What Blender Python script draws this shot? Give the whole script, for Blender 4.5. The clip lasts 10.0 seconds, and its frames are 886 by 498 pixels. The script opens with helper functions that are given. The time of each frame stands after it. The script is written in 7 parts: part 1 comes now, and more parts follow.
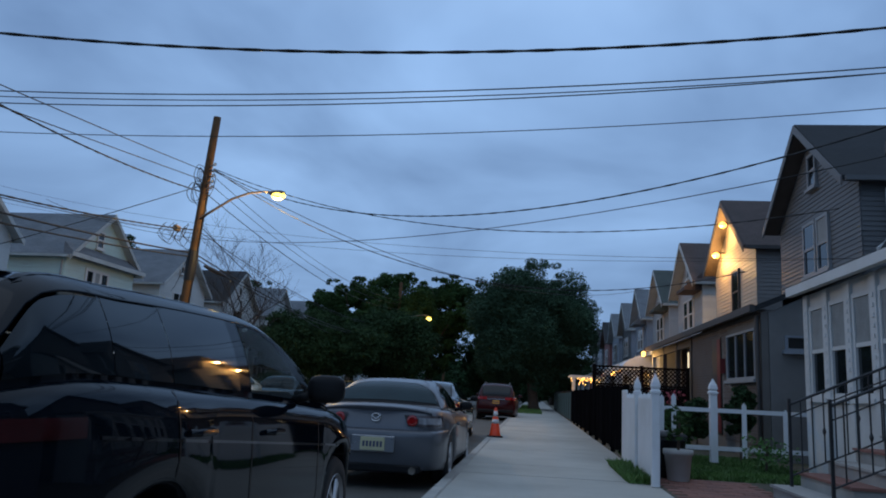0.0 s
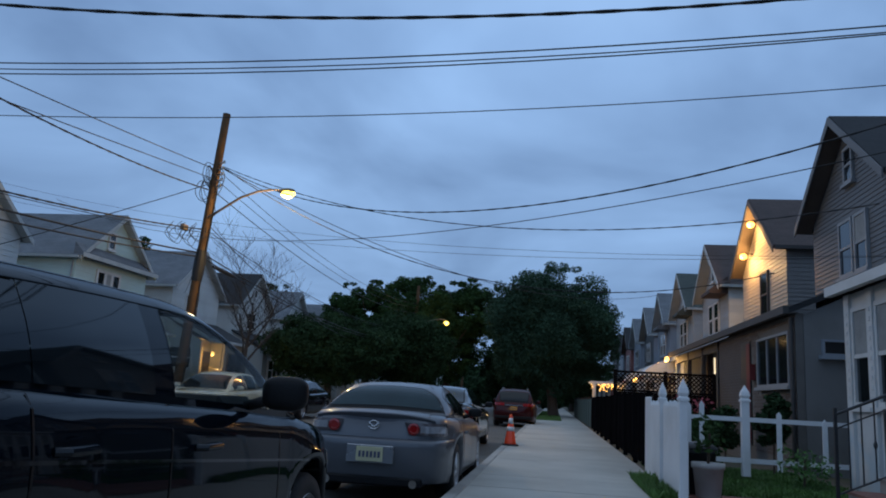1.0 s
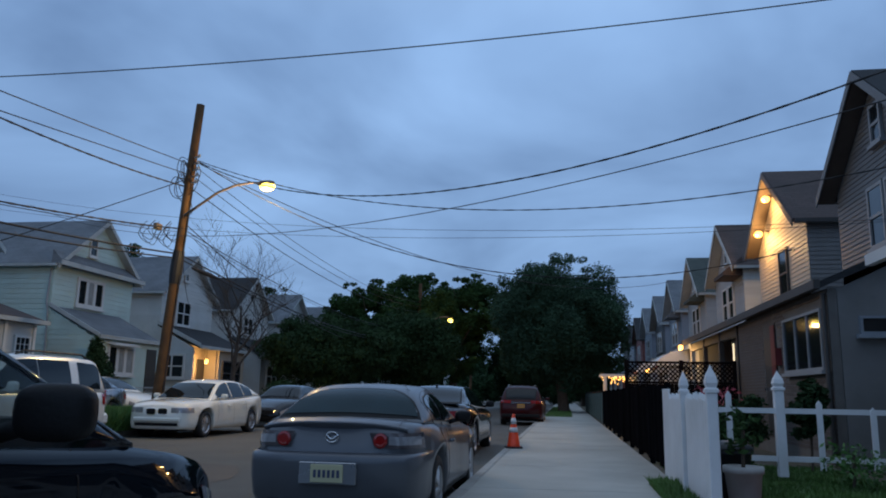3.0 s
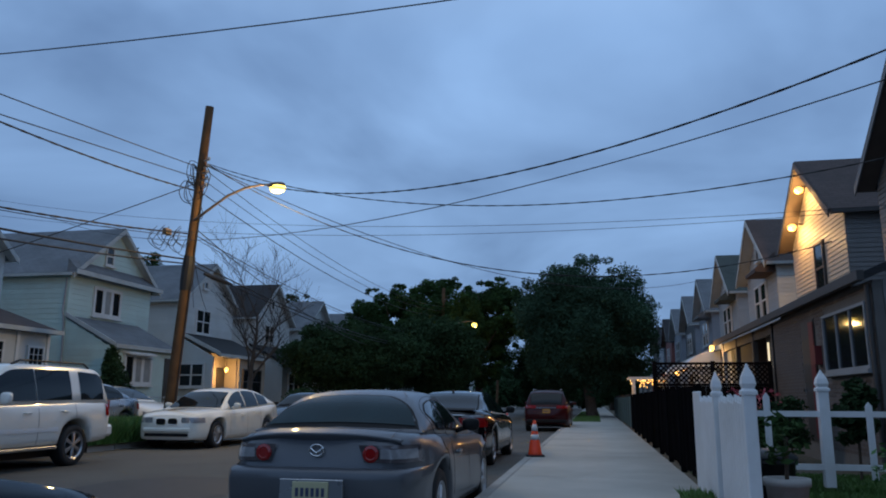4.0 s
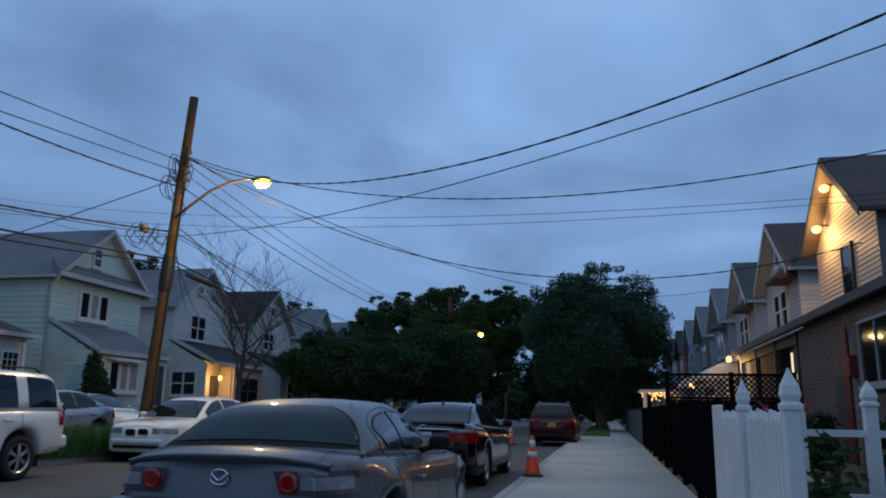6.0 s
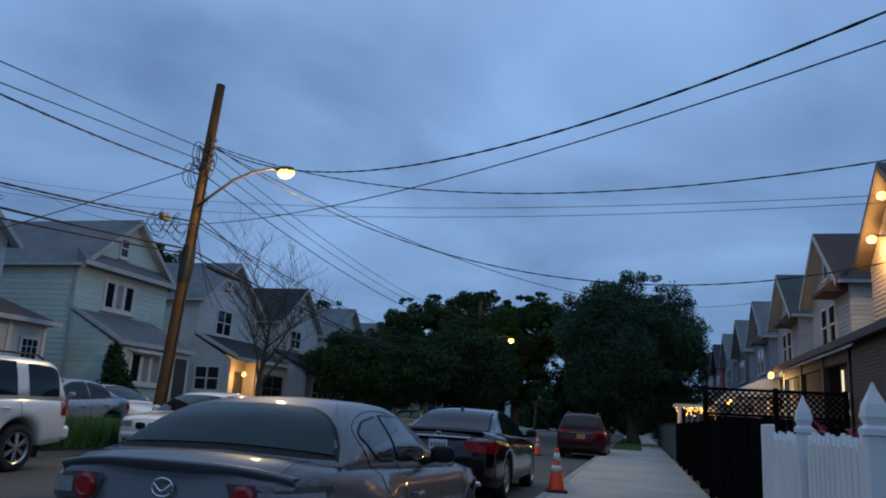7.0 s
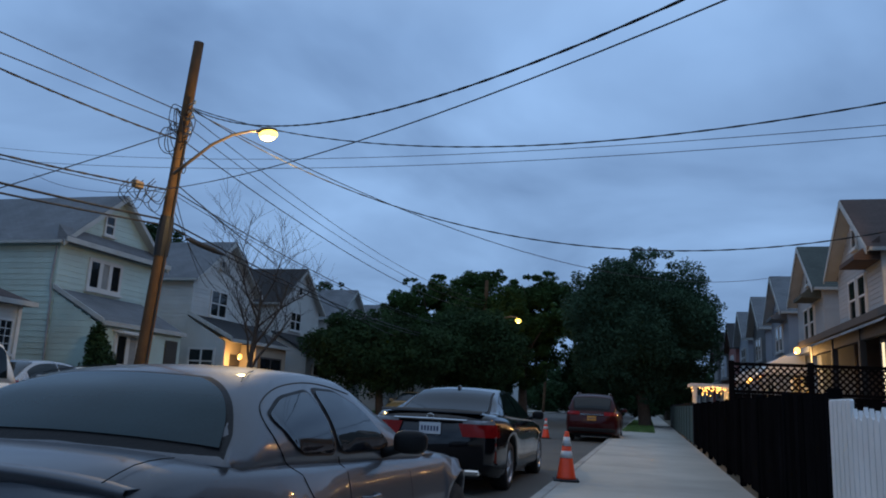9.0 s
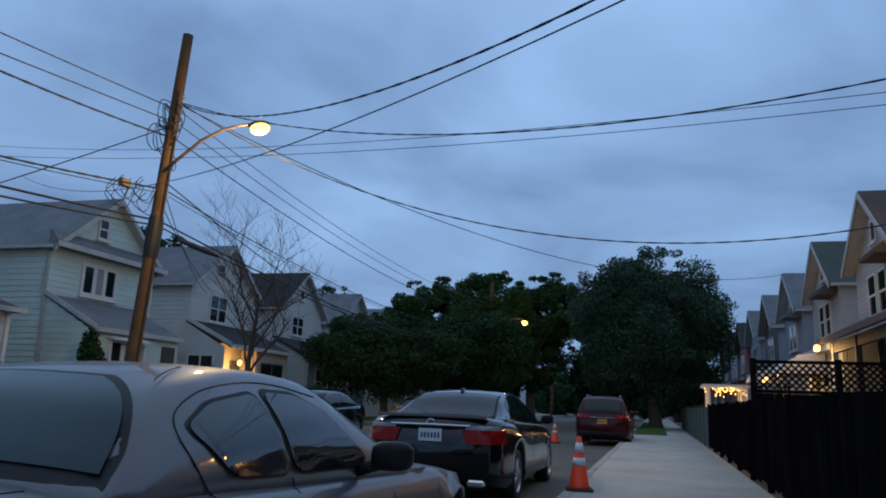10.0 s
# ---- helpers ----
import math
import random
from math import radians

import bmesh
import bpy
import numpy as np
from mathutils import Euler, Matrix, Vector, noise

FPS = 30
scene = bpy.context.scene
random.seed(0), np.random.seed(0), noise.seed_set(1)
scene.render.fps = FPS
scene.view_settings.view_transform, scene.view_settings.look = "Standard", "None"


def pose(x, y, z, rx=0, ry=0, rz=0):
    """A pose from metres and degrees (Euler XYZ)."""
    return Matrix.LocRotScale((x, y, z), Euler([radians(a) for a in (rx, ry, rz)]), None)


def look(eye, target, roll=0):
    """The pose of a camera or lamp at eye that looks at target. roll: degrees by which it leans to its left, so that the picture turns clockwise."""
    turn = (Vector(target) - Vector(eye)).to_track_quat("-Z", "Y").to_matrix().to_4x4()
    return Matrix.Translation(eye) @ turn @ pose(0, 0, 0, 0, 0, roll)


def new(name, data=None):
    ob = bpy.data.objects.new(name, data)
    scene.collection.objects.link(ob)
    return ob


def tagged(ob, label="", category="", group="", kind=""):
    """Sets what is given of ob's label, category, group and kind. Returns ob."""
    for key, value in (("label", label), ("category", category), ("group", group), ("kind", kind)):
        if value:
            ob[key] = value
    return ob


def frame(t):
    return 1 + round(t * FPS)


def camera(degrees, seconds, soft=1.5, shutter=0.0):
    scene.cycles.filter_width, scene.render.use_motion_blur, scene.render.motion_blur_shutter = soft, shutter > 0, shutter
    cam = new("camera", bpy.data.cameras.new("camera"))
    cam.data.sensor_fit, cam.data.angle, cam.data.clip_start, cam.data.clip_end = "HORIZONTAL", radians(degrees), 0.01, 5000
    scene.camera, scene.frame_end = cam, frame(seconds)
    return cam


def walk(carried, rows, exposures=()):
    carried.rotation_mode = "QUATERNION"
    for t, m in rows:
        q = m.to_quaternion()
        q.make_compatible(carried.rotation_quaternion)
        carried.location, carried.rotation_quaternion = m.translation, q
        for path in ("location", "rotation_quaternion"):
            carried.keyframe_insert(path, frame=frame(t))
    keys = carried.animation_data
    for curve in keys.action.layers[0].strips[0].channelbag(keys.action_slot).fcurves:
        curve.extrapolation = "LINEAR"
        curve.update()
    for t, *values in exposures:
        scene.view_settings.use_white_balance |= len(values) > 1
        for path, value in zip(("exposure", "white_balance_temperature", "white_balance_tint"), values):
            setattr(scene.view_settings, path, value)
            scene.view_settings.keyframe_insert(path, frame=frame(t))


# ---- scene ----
cam = camera(61.0, 10.0, soft=1.9)
PATH = [
    (0, (0.349, 0.174, 1.076), (0.102, 2.124, 1.444), 2.9),
    (0.5, (0.413, 0.653, 1.091), (0.172, 2.602, 1.467), 3.0),
    (1, (0.423, 1.067, 1.085), (0.122, 3.008, 1.464), 3.3),
    (1.5, (0.428, 1.496, 1.087), (0.132, 3.438, 1.459), 2.7),
    (2, (0.481, 1.899, 1.093), (0.125, 3.837, 1.439), 2.1),
    (2.5, (0.497, 2.32, 1.114), (0.189, 4.263, 1.477), 1.2),
    (4, (0.674, 3.605, 1.123), (0.29, 5.529, 1.514), 0.3),
    (4.5, (0.639, 4.048, 1.134), (0.199, 5.961, 1.52), 0.6),
    (5, (0.675, 4.436, 1.12), (0.254, 6.345, 1.543), -0.0),
    (6.3, (0.826, 5.476, 1.144), (0.4, 7.385, 1.562), 1.4),
    (6.5, (0.835, 5.693, 1.152), (0.327, 7.581, 1.571), 1.8),
    (7, (0.792, 6.111, 1.149), (0.287, 7.998, 1.579), 3.3),
    (7.5, (0.803, 6.526, 1.142), (0.289, 8.407, 1.585), 2.8),
    (8, (0.694, 6.967, 1.137), (0.182, 8.852, 1.567), 1.7),
    (8.5, (0.684, 7.32, 1.132), (0.175, 9.208, 1.551), 2.1),
    (9, (0.617, 7.755, 1.106), (0.092, 9.646, 1.494), 2.8),
    (9.5, (0.526, 8.136, 1.111), (0.031, 10.034, 1.498), 2.2),
    (10, (0.473, 8.603, 1.099), (-0.065, 10.487, 1.498), 2.1),
]
LIGHT = [(0, 0.02, 6430, 10), (1, 0.02, 6430, 10), (2, -0.02, 6400, 10), (2.7, 0.0, 6400, 10), (4, -0.11, 6300, 10), (5, -0.18, 6250, 10), (6.5, -0.22, 6080, 10), (7.5, -0.16, 6150, 10), (8.5, -0.07, 6320, 10), (10, -0.02, 6420, 10)]
walk(cam, [(t, look(eye, target, roll)) for t, eye, target, roll in PATH], exposures=LIGHT)

# ---- world, sun, lamps, exposure ----
world = bpy.data.worlds.new("dusk_sky")
scene.world = world
world.use_nodes = True
wn, wl = world.node_tree.nodes, world.node_tree.links
wn.clear()
SKY_GAIN = 1.04
w_out = wn.new("ShaderNodeOutputWorld")
w_bg = wn.new("ShaderNodeBackground")
w_bg.inputs["Strength"].default_value = SKY_GAIN
w_sky = wn.new("ShaderNodeTexSky")
w_sky.sky_type, w_sky.sun_disc = "NISHITA", False
w_sky.sun_elevation, w_sky.sun_rotation = radians(1.0), radians(250)
w_sky.air_density, w_sky.dust_density, w_sky.ozone_density = 1.0, 1.0, 3.0
w_gain = wn.new("ShaderNodeMix")
w_gain.data_type, w_gain.blend_type = "RGBA", "MULTIPLY"
w_gain.inputs["Factor"].default_value = 1.0
w_gain.inputs["B"].default_value = (0.10, 0.10, 0.10, 1)
w_tc = wn.new("ShaderNodeTexCoord")
w_sep = wn.new("ShaderNodeSeparateXYZ")
# the cloud deck is a flat sheet overhead: its pattern gets finer towards the horizon
w_add = wn.new("ShaderNodeMath")
w_add.operation = "ADD"
w_add.inputs[1].default_value = 0.22
w_dx = wn.new("ShaderNodeMath")
w_dy = wn.new("ShaderNodeMath")
w_dx.operation = w_dy.operation = "DIVIDE"
w_com = wn.new("ShaderNodeCombineXYZ")
w_noise = wn.new("ShaderNodeTexNoise")
w_noise.inputs["Scale"].default_value = 1.25
w_noise.inputs["Detail"].default_value = 5.0
w_noise.inputs["Roughness"].default_value = 0.47
w_noise.inputs["Distortion"].default_value = 0.35
w_ramp = wn.new("ShaderNodeValToRGB")
w_ramp.color_ramp.elements[0].position, w_ramp.color_ramp.elements[0].color = 0.30, (0.155, 0.265, 0.48, 1)
w_ramp.color_ramp.elements[1].position, w_ramp.color_ramp.elements[1].color = 0.68, (0.37, 0.60, 0.98, 1)
# overhead the deck is brighter and greyer than near the horizon
w_up = wn.new("ShaderNodeMapRange")
w_up.inputs["From Min"].default_value, w_up.inputs["From Max"].default_value = 0.45, 1.0
w_up.inputs["To Min"].default_value, w_up.inputs["To Max"].default_value = 0.0, 1.0
w_zen = wn.new("ShaderNodeMix")
w_zen.data_type = "RGBA"
w_zen.inputs["B"].default_value = (0.40, 0.52, 0.70, 1)
w_mix = wn.new("ShaderNodeMix")
w_mix.data_type = "RGBA"
w_mix.inputs["Factor"].default_value = 0.9
wl.new(w_tc.outputs["Generated"], w_sep.inputs[0])
wl.new(w_sep.outputs["Z"], w_add.inputs[0])
wl.new(w_sep.outputs["X"], w_dx.inputs[0])
wl.new(w_sep.outputs["Y"], w_dy.inputs[0])
wl.new(w_add.outputs[0], w_dx.inputs[1])
wl.new(w_add.outputs[0], w_dy.inputs[1])
wl.new(w_dx.outputs[0], w_com.inputs[0])
wl.new(w_dy.outputs[0], w_com.inputs[1])
wl.new(w_com.outputs[0], w_noise.inputs["Vector"])
wl.new(w_noise.outputs["Fac"], w_ramp.inputs[0])
wl.new(w_sep.outputs["Z"], w_up.inputs["Value"])
wl.new(w_up.outputs[0], w_zen.inputs["Factor"])
w_low = wn.new("ShaderNodeMapRange")
w_low.inputs["From Min"].default_value, w_low.inputs["From Max"].default_value = 0.06, 0.5
w_low.inputs["To Min"].default_value, w_low.inputs["To Max"].default_value = 0.82, 1.10
w_dim = wn.new("ShaderNodeVectorMath")
w_dim.operation = "SCALE"
wl.new(w_sep.outputs["Z"], w_low.inputs["Value"])
wl.new(w_ramp.outputs[0], w_dim.inputs[0])
wl.new(w_low.outputs[0], w_dim.inputs["Scale"])
wl.new(w_dim.outputs[0], w_zen.inputs["A"])
wl.new(w_sky.outputs[0], w_gain.inputs["A"])
wl.new(w_gain.outputs["Result"], w_mix.inputs["A"])
wl.new(w_zen.outputs["Result"], w_mix.inputs["B"])
wl.new(w_mix.outputs["Result"], w_bg.inputs["Color"])
wl.new(w_bg.outputs[0], w_out.inputs[0])

sun = new("sun", bpy.data.lights.new("sun", "SUN"))
sun.data.energy, sun.data.angle, sun.data.color = 0.06, radians(40), (0.85, 0.92, 1.0)
sun.matrix_world = look((0, 0, 50), (12, 9, 0))


def lamp(place, watts, colour, radius=0.08):
    ob = new("lamp_light", bpy.data.lights.new("lamp_light", "POINT"))
    ob.data.energy, ob.data.color, ob.data.shadow_soft_size = watts, colour, radius
    ob.location = place
    return ob


SODIUM, BULB = (1.0, 0.66, 0.25), (1.0, 0.55, 0.18)
lamp((-7.95, 22.8, 6.68), 660, SODIUM, 0.12)
lamp((-7.7, 57.2, 6.1), 110, SODIUM, 0.12)
lamp((6.42, 26.12, 6.90), 105, BULB, 0.06)
lamp((6.42, 27.15, 6.02), 140, BULB, 0.06)
lamp((4.55, 30.73, 2.72), 42, BULB, 0.06)
lamp((-17.3, 38.5, 2.3), 90, BULB, 0.06)
lamp((4.0, 36.0, 2.35), 95, (1.0, 0.5, 0.14), 0.08)
lamp((3.3, 42.0, 1.7), 60, (1.0, 0.5, 0.14), 0.08)

# ---- materials ----


def mat(name, base, rough=0.7, metal=0.0, vary=0.18, scale=3.0, fine=60.0, bump=0.15, dirt=None, dirt_amount=0.3, each=0.0, coat=0.0, spec=0.5):
    """A surface with variation at two scales, some dirt and fine relief. each: variation from piece to piece."""
    m = bpy.data.materials.new(name)
    m.use_nodes = True
    n, l = m.node_tree.nodes, m.node_tree.links
    b = n["Principled BSDF"]
    tc = n.new("ShaderNodeTexCoord")
    geo = n.new("ShaderNodeNewGeometry")
    big = n.new("ShaderNodeTexNoise")
    big.inputs["Scale"].default_value, big.inputs["Detail"].default_value = scale, 6
    small = n.new("ShaderNodeTexNoise")
    small.inputs["Scale"].default_value, small.inputs["Detail"].default_value = fine, 3
    l.new(geo.outputs["Position"], big.inputs["Vector"])
    l.new(geo.outputs["Position"], small.inputs["Vector"])
    add = n.new("ShaderNodeMath")
    add.operation = "MULTIPLY_ADD"
    add.inputs[1].default_value = 0.4
    l.new(small.outputs["Fac"], add.inputs[0])
    l.new(big.outputs["Fac"], add.inputs[2])
    rng = n.new("ShaderNodeMapRange")
    rng.inputs["From Min"].default_value, rng.inputs["From Max"].default_value = 0.4, 1.0
    rng.inputs["To Min"].default_value, rng.inputs["To Max"].default_value = 1 - vary, 1 + vary
    l.new(add.outputs[0], rng.inputs["Value"])
    value = rng.outputs[0]
    if each:
        info = n.new("ShaderNodeObjectInfo")
        er = n.new("ShaderNodeMapRange")
        er.inputs["To Min"].default_value, er.inputs["To Max"].default_value = 1 - each, 1 + each
        l.new(info.outputs["Random"], er.inputs["Value"])
        mul = n.new("ShaderNodeMath")
        mul.operation = "MULTIPLY"
        l.new(value, mul.inputs[0])
        l.new(er.outputs[0], mul.inputs[1])
        value = mul.outputs[0]
    hsv = n.new("ShaderNodeHueSaturation")
    hsv.inputs["Color"].default_value = (*base, 1)
    l.new(value, hsv.inputs["Value"])
    colour = hsv.outputs[0]
    if dirt:
        stain = n.new("ShaderNodeTexNoise")
        stain.inputs["Scale"].default_value, stain.inputs["Detail"].default_value = scale * 0.45, 8
        stain.inputs["Roughness"].default_value = 0.65
        l.new(geo.outputs["Position"], stain.inputs["Vector"])
        ramp = n.new("ShaderNodeMapRange")
        ramp.inputs["From Min"].default_value, ramp.inputs["From Max"].default_value = 0.48, 0.72
        ramp.inputs["To Max"].default_value = dirt_amount
        l.new(stain.outputs["Fac"], ramp.inputs["Value"])
        mix = n.new("ShaderNodeMix")
        mix.data_type = "RGBA"
        mix.inputs["B"].default_value = (*dirt, 1)
        l.new(ramp.outputs[0], mix.inputs["Factor"])
        l.new(colour, mix.inputs["A"])
        colour = mix.outputs["Result"]
    l.new(colour, b.inputs["Base Color"])
    rr = n.new("ShaderNodeMapRange")
    rr.inputs["To Min"].default_value, rr.inputs["To Max"].default_value = max(0.02, rough - 0.1 * min(1, rough * 2)), min(1, rough + 0.1 * min(1, rough * 2))
    l.new(big.outputs["Fac"], rr.inputs["Value"])
    l.new(rr.outputs[0], b.inputs["Roughness"])
    b.inputs["Metallic"].default_value = metal
    b.inputs["Specular IOR Level"].default_value = spec
    b.inputs["Coat Weight"].default_value = coat
    b.inputs["Coat Roughness"].default_value = 0.04
    if bump:
        bm_ = n.new("ShaderNodeBump")
        bm_.inputs["Strength"].default_value, bm_.inputs["Distance"].default_value = bump, 0.02
        l.new(small.outputs["Fac"], bm_.inputs["Height"])
        l.new(bm_.outputs[0], b.inputs["Normal"])
    return m


def glow(name, colour, strength):
    m = bpy.data.materials.new(name)
    m.use_nodes = True
    b = m.node_tree.nodes["Principled BSDF"]
    b.inputs["Base Color"].default_value = (*colour, 1)
    b.inputs["Emission Color"].default_value = (*colour, 1)
    b.inputs["Emission Strength"].default_value = strength
    return m


def courses(name, base, row=0.14, rough=0.9, vary=0.25, along="X"):
    """Asphalt shingles: rows with staggered tabs and granules, as fine relief."""
    m = mat(name, base, rough, vary=vary, scale=1.2, fine=90, bump=0.0, dirt=tuple(c * 0.55 for c in base), dirt_amount=0.5)
    n, l = m.node_tree.nodes, m.node_tree.links
    b = n["Principled BSDF"]
    geo = n.new("ShaderNodeNewGeometry")
    sep = n.new("ShaderNodeSeparateXYZ")
    com = n.new("ShaderNodeCombineXYZ")
    l.new(geo.outputs["Position"], sep.inputs[0])
    l.new(sep.outputs[along], com.inputs["X"])
    l.new(sep.outputs["Z"], com.inputs["Y"])
    brick = n.new("ShaderNodeTexBrick")
    brick.inputs["Scale"].default_value = 1.0
    brick.inputs["Brick Width"].default_value, brick.inputs["Row Height"].default_value = 0.3, row * 0.62
    brick.inputs["Mortar Size"].default_value = 0.006
    brick.inputs["Color1"].default_value, brick.inputs["Color2"].default_value, brick.inputs["Mortar"].default_value = (1, 1, 1, 1), (0.75, 0.75, 0.75, 1), (0.2, 0.2, 0.2, 1)
    l.new(com.outputs[0], brick.inputs["Vector"])
    old = b.inputs["Base Color"].links[0].from_socket
    mx = n.new("ShaderNodeMix")
    mx.data_type, mx.blend_type = "RGBA", "MULTIPLY"
    mx.inputs["Factor"].default_value = 0.6
    l.new(old, mx.inputs["A"])
    l.new(brick.outputs["Color"], mx.inputs["B"])
    l.new(mx.outputs["Result"], b.inputs["Base Color"])
    bp = n.new("ShaderNodeBump")
    bp.inputs["Strength"].default_value, bp.inputs["Distance"].default_value = 0.5, 0.012
    l.new(brick.outputs["Color"], bp.inputs["Height"])
    l.new(bp.outputs[0], b.inputs["Normal"])
    return m


M_ASPHALT = mat("asphalt", (0.092, 0.086, 0.073), 0.85, vary=0.3, scale=0.7, fine=140, bump=0.4, dirt=(0.11, 0.10, 0.09), dirt_amount=0.5)
M_PATCH = mat("tar_patch", (0.03, 0.03, 0.03), 0.7, vary=0.3, scale=2, fine=120, bump=0.3)
M_WALK = mat("concrete_slab", (0.42, 0.405, 0.36), 0.9, vary=0.14, scale=0.9, fine=110, bump=0.25, dirt=(0.22, 0.205, 0.18), dirt_amount=0.5, each=0.03)
M_KERB = mat("kerb_concrete", (0.36, 0.35, 0.32), 0.9, vary=0.2, scale=1.5, fine=90, bump=0.3, dirt=(0.16, 0.15, 0.14), dirt_amount=0.7)
M_SOIL = mat("soil", (0.09, 0.075, 0.05), 0.95, vary=0.4, scale=1.5, fine=40, bump=0.6, dirt=(0.05, 0.07, 0.025), dirt_amount=0.8)
M_GRASS = mat("grass_blade", (0.075, 0.155, 0.03), 0.6, vary=0.45, scale=1.5, fine=8, bump=0)
M_WEED = mat("weed_blade", (0.06, 0.15, 0.03), 0.6, vary=0.4, scale=1.0, fine=8, bump=0)
M_PAVER = mat("red_paver", (0.24, 0.11, 0.085), 0.85, vary=0.25, scale=4, fine=90, bump=0.3, each=0.2)
M_WHITE = mat("white_vinyl", (0.74, 0.75, 0.76), 0.45, vary=0.06, scale=2, fine=20, bump=0.05, dirt=(0.42, 0.43, 0.38), dirt_amount=0.35)
M_WHITEPAINT = mat("white_paint", (0.58, 0.59, 0.58), 0.55, vary=0.08, scale=2, fine=50, bump=0.1, dirt=(0.45, 0.43, 0.38), dirt_amount=0.4)
M_SID_WHITE = mat("white_siding", (0.50, 0.525, 0.515), 0.5, vary=0.08, scale=1.2, fine=40, bump=0.06, dirt=(0.40, 0.41, 0.38), dirt_amount=0.5, each=0.05)
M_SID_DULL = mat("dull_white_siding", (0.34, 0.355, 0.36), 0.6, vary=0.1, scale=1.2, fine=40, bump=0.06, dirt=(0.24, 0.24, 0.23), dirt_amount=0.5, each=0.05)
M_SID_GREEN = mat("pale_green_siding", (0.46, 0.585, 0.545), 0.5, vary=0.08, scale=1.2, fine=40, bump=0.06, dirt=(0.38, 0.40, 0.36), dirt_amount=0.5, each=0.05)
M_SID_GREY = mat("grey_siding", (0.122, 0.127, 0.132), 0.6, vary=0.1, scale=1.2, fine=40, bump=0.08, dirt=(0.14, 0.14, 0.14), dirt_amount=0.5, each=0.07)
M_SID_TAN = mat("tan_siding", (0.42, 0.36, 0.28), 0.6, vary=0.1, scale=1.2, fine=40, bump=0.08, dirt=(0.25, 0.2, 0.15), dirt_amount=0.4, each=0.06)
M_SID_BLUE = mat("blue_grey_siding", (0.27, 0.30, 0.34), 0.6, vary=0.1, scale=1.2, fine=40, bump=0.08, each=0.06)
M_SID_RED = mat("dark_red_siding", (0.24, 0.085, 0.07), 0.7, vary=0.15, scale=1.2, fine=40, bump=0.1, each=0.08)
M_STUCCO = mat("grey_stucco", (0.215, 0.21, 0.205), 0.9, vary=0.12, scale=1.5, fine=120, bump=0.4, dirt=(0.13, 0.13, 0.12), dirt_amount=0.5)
M_BRICK = mat("brown_brick", (0.135, 0.108, 0.095), 0.85, vary=0.2, scale=3, fine=80, bump=0.25, each=0.2)
M_MORTAR = mat("mortar", (0.16, 0.15, 0.14), 0.95, vary=0.15, scale=4, fine=120, bump=0.3)
M_PALETRIM = mat("weathered_pale_trim", (0.40, 0.425, 0.42), 0.6, vary=0.15, scale=2, fine=50, bump=0.1, dirt=(0.22, 0.22, 0.2), dirt_amount=0.5)
M_BARGE = mat("grey_barge_paint", (0.13, 0.135, 0.14), 0.6, vary=0.15, scale=3, fine=60, bump=0.1)
M_FRAMEGREY = mat("dull_grey_frame", (0.27, 0.28, 0.29), 0.55, vary=0.12, scale=3, fine=60, bump=0.08)
M_TRIM = mat("dark_trim", (0.055, 0.05, 0.048), 0.6, vary=0.2, scale=3, fine=60, bump=0.1)
M_SOFFIT = mat("brown_soffit", (0.10, 0.075, 0.06), 0.7, vary=0.2, scale=3, fine=60, bump=0.1)
M_ROOF_DARK = courses("charcoal_shingles", (0.026, 0.028, 0.031))
M_ROOF_BROWN = courses("brown_shingles", (0.085, 0.062, 0.056))
M_ROOF_GREY = courses("grey_shingles", (0.165, 0.18, 0.195))
M_ROOF_GREEN = courses("green_grey_shingles", (0.075, 0.09, 0.08))
M_GLASS = mat("window_glass", (0.012, 0.015, 0.018), 0.05, vary=0.1, bump=0)
M_CURTAIN = mat("pale_curtain", (0.25, 0.26, 0.255), 0.8, vary=0.25, scale=4, fine=30, bump=0.2)
M_DOOR = mat("dark_door", (0.05, 0.045, 0.04), 0.5, vary=0.2, bump=0.05)
M_REDDOOR = mat("red_paint", (0.16, 0.02, 0.02), 0.5, vary=0.2, bump=0.05)
M_IRON = mat("black_iron", (0.018, 0.018, 0.02), 0.45, vary=0.3, scale=8, fine=90, bump=0.2)
M_BLACKWOOD = mat("black_board", (0.006, 0.006, 0.007), 1.0, spec=0.0, vary=0.35, scale=2, fine=50, bump=0.25, each=0.25)
M_LATTICE = mat("dark_stained_lattice", (0.014, 0.009, 0.008), 0.95, spec=0.05, vary=0.3, scale=5, fine=60, bump=0.3)
M_POLE = mat("weathered_pole_wood", (0.11, 0.064, 0.035), 1.0, spec=0.1, vary=0.3, scale=2.5, fine=45, bump=0.5, dirt=(0.06, 0.04, 0.03), dirt_amount=0.75)
M_CABLE = mat("black_cable", (0.012, 0.012, 0.013), 0.6, vary=0.2, bump=0.1)
M_STEEL = mat("galvanised_steel", (0.36, 0.36, 0.35), 0.45, 0.85, vary=0.15, scale=6, fine=60, bump=0.1)
M_ALU = mat("weathered_aluminium_arm", (0.19, 0.14, 0.095), 0.55, 0.5, vary=0.2, scale=6, fine=60, bump=0.1)
M_BARK = mat("bark", (0.085, 0.062, 0.045), 0.95, vary=0.35, scale=6, fine=40, bump=0.8)
M_TWIG = mat("bare_bark", (0.035, 0.033, 0.033), 0.95, vary=0.25, scale=6, fine=40, bump=0.5)
M_LEAF = mat("leaf_green", (0.040, 0.080, 0.026), 0.8, spec=0.1, vary=0.55, scale=0.9, fine=5, bump=0)
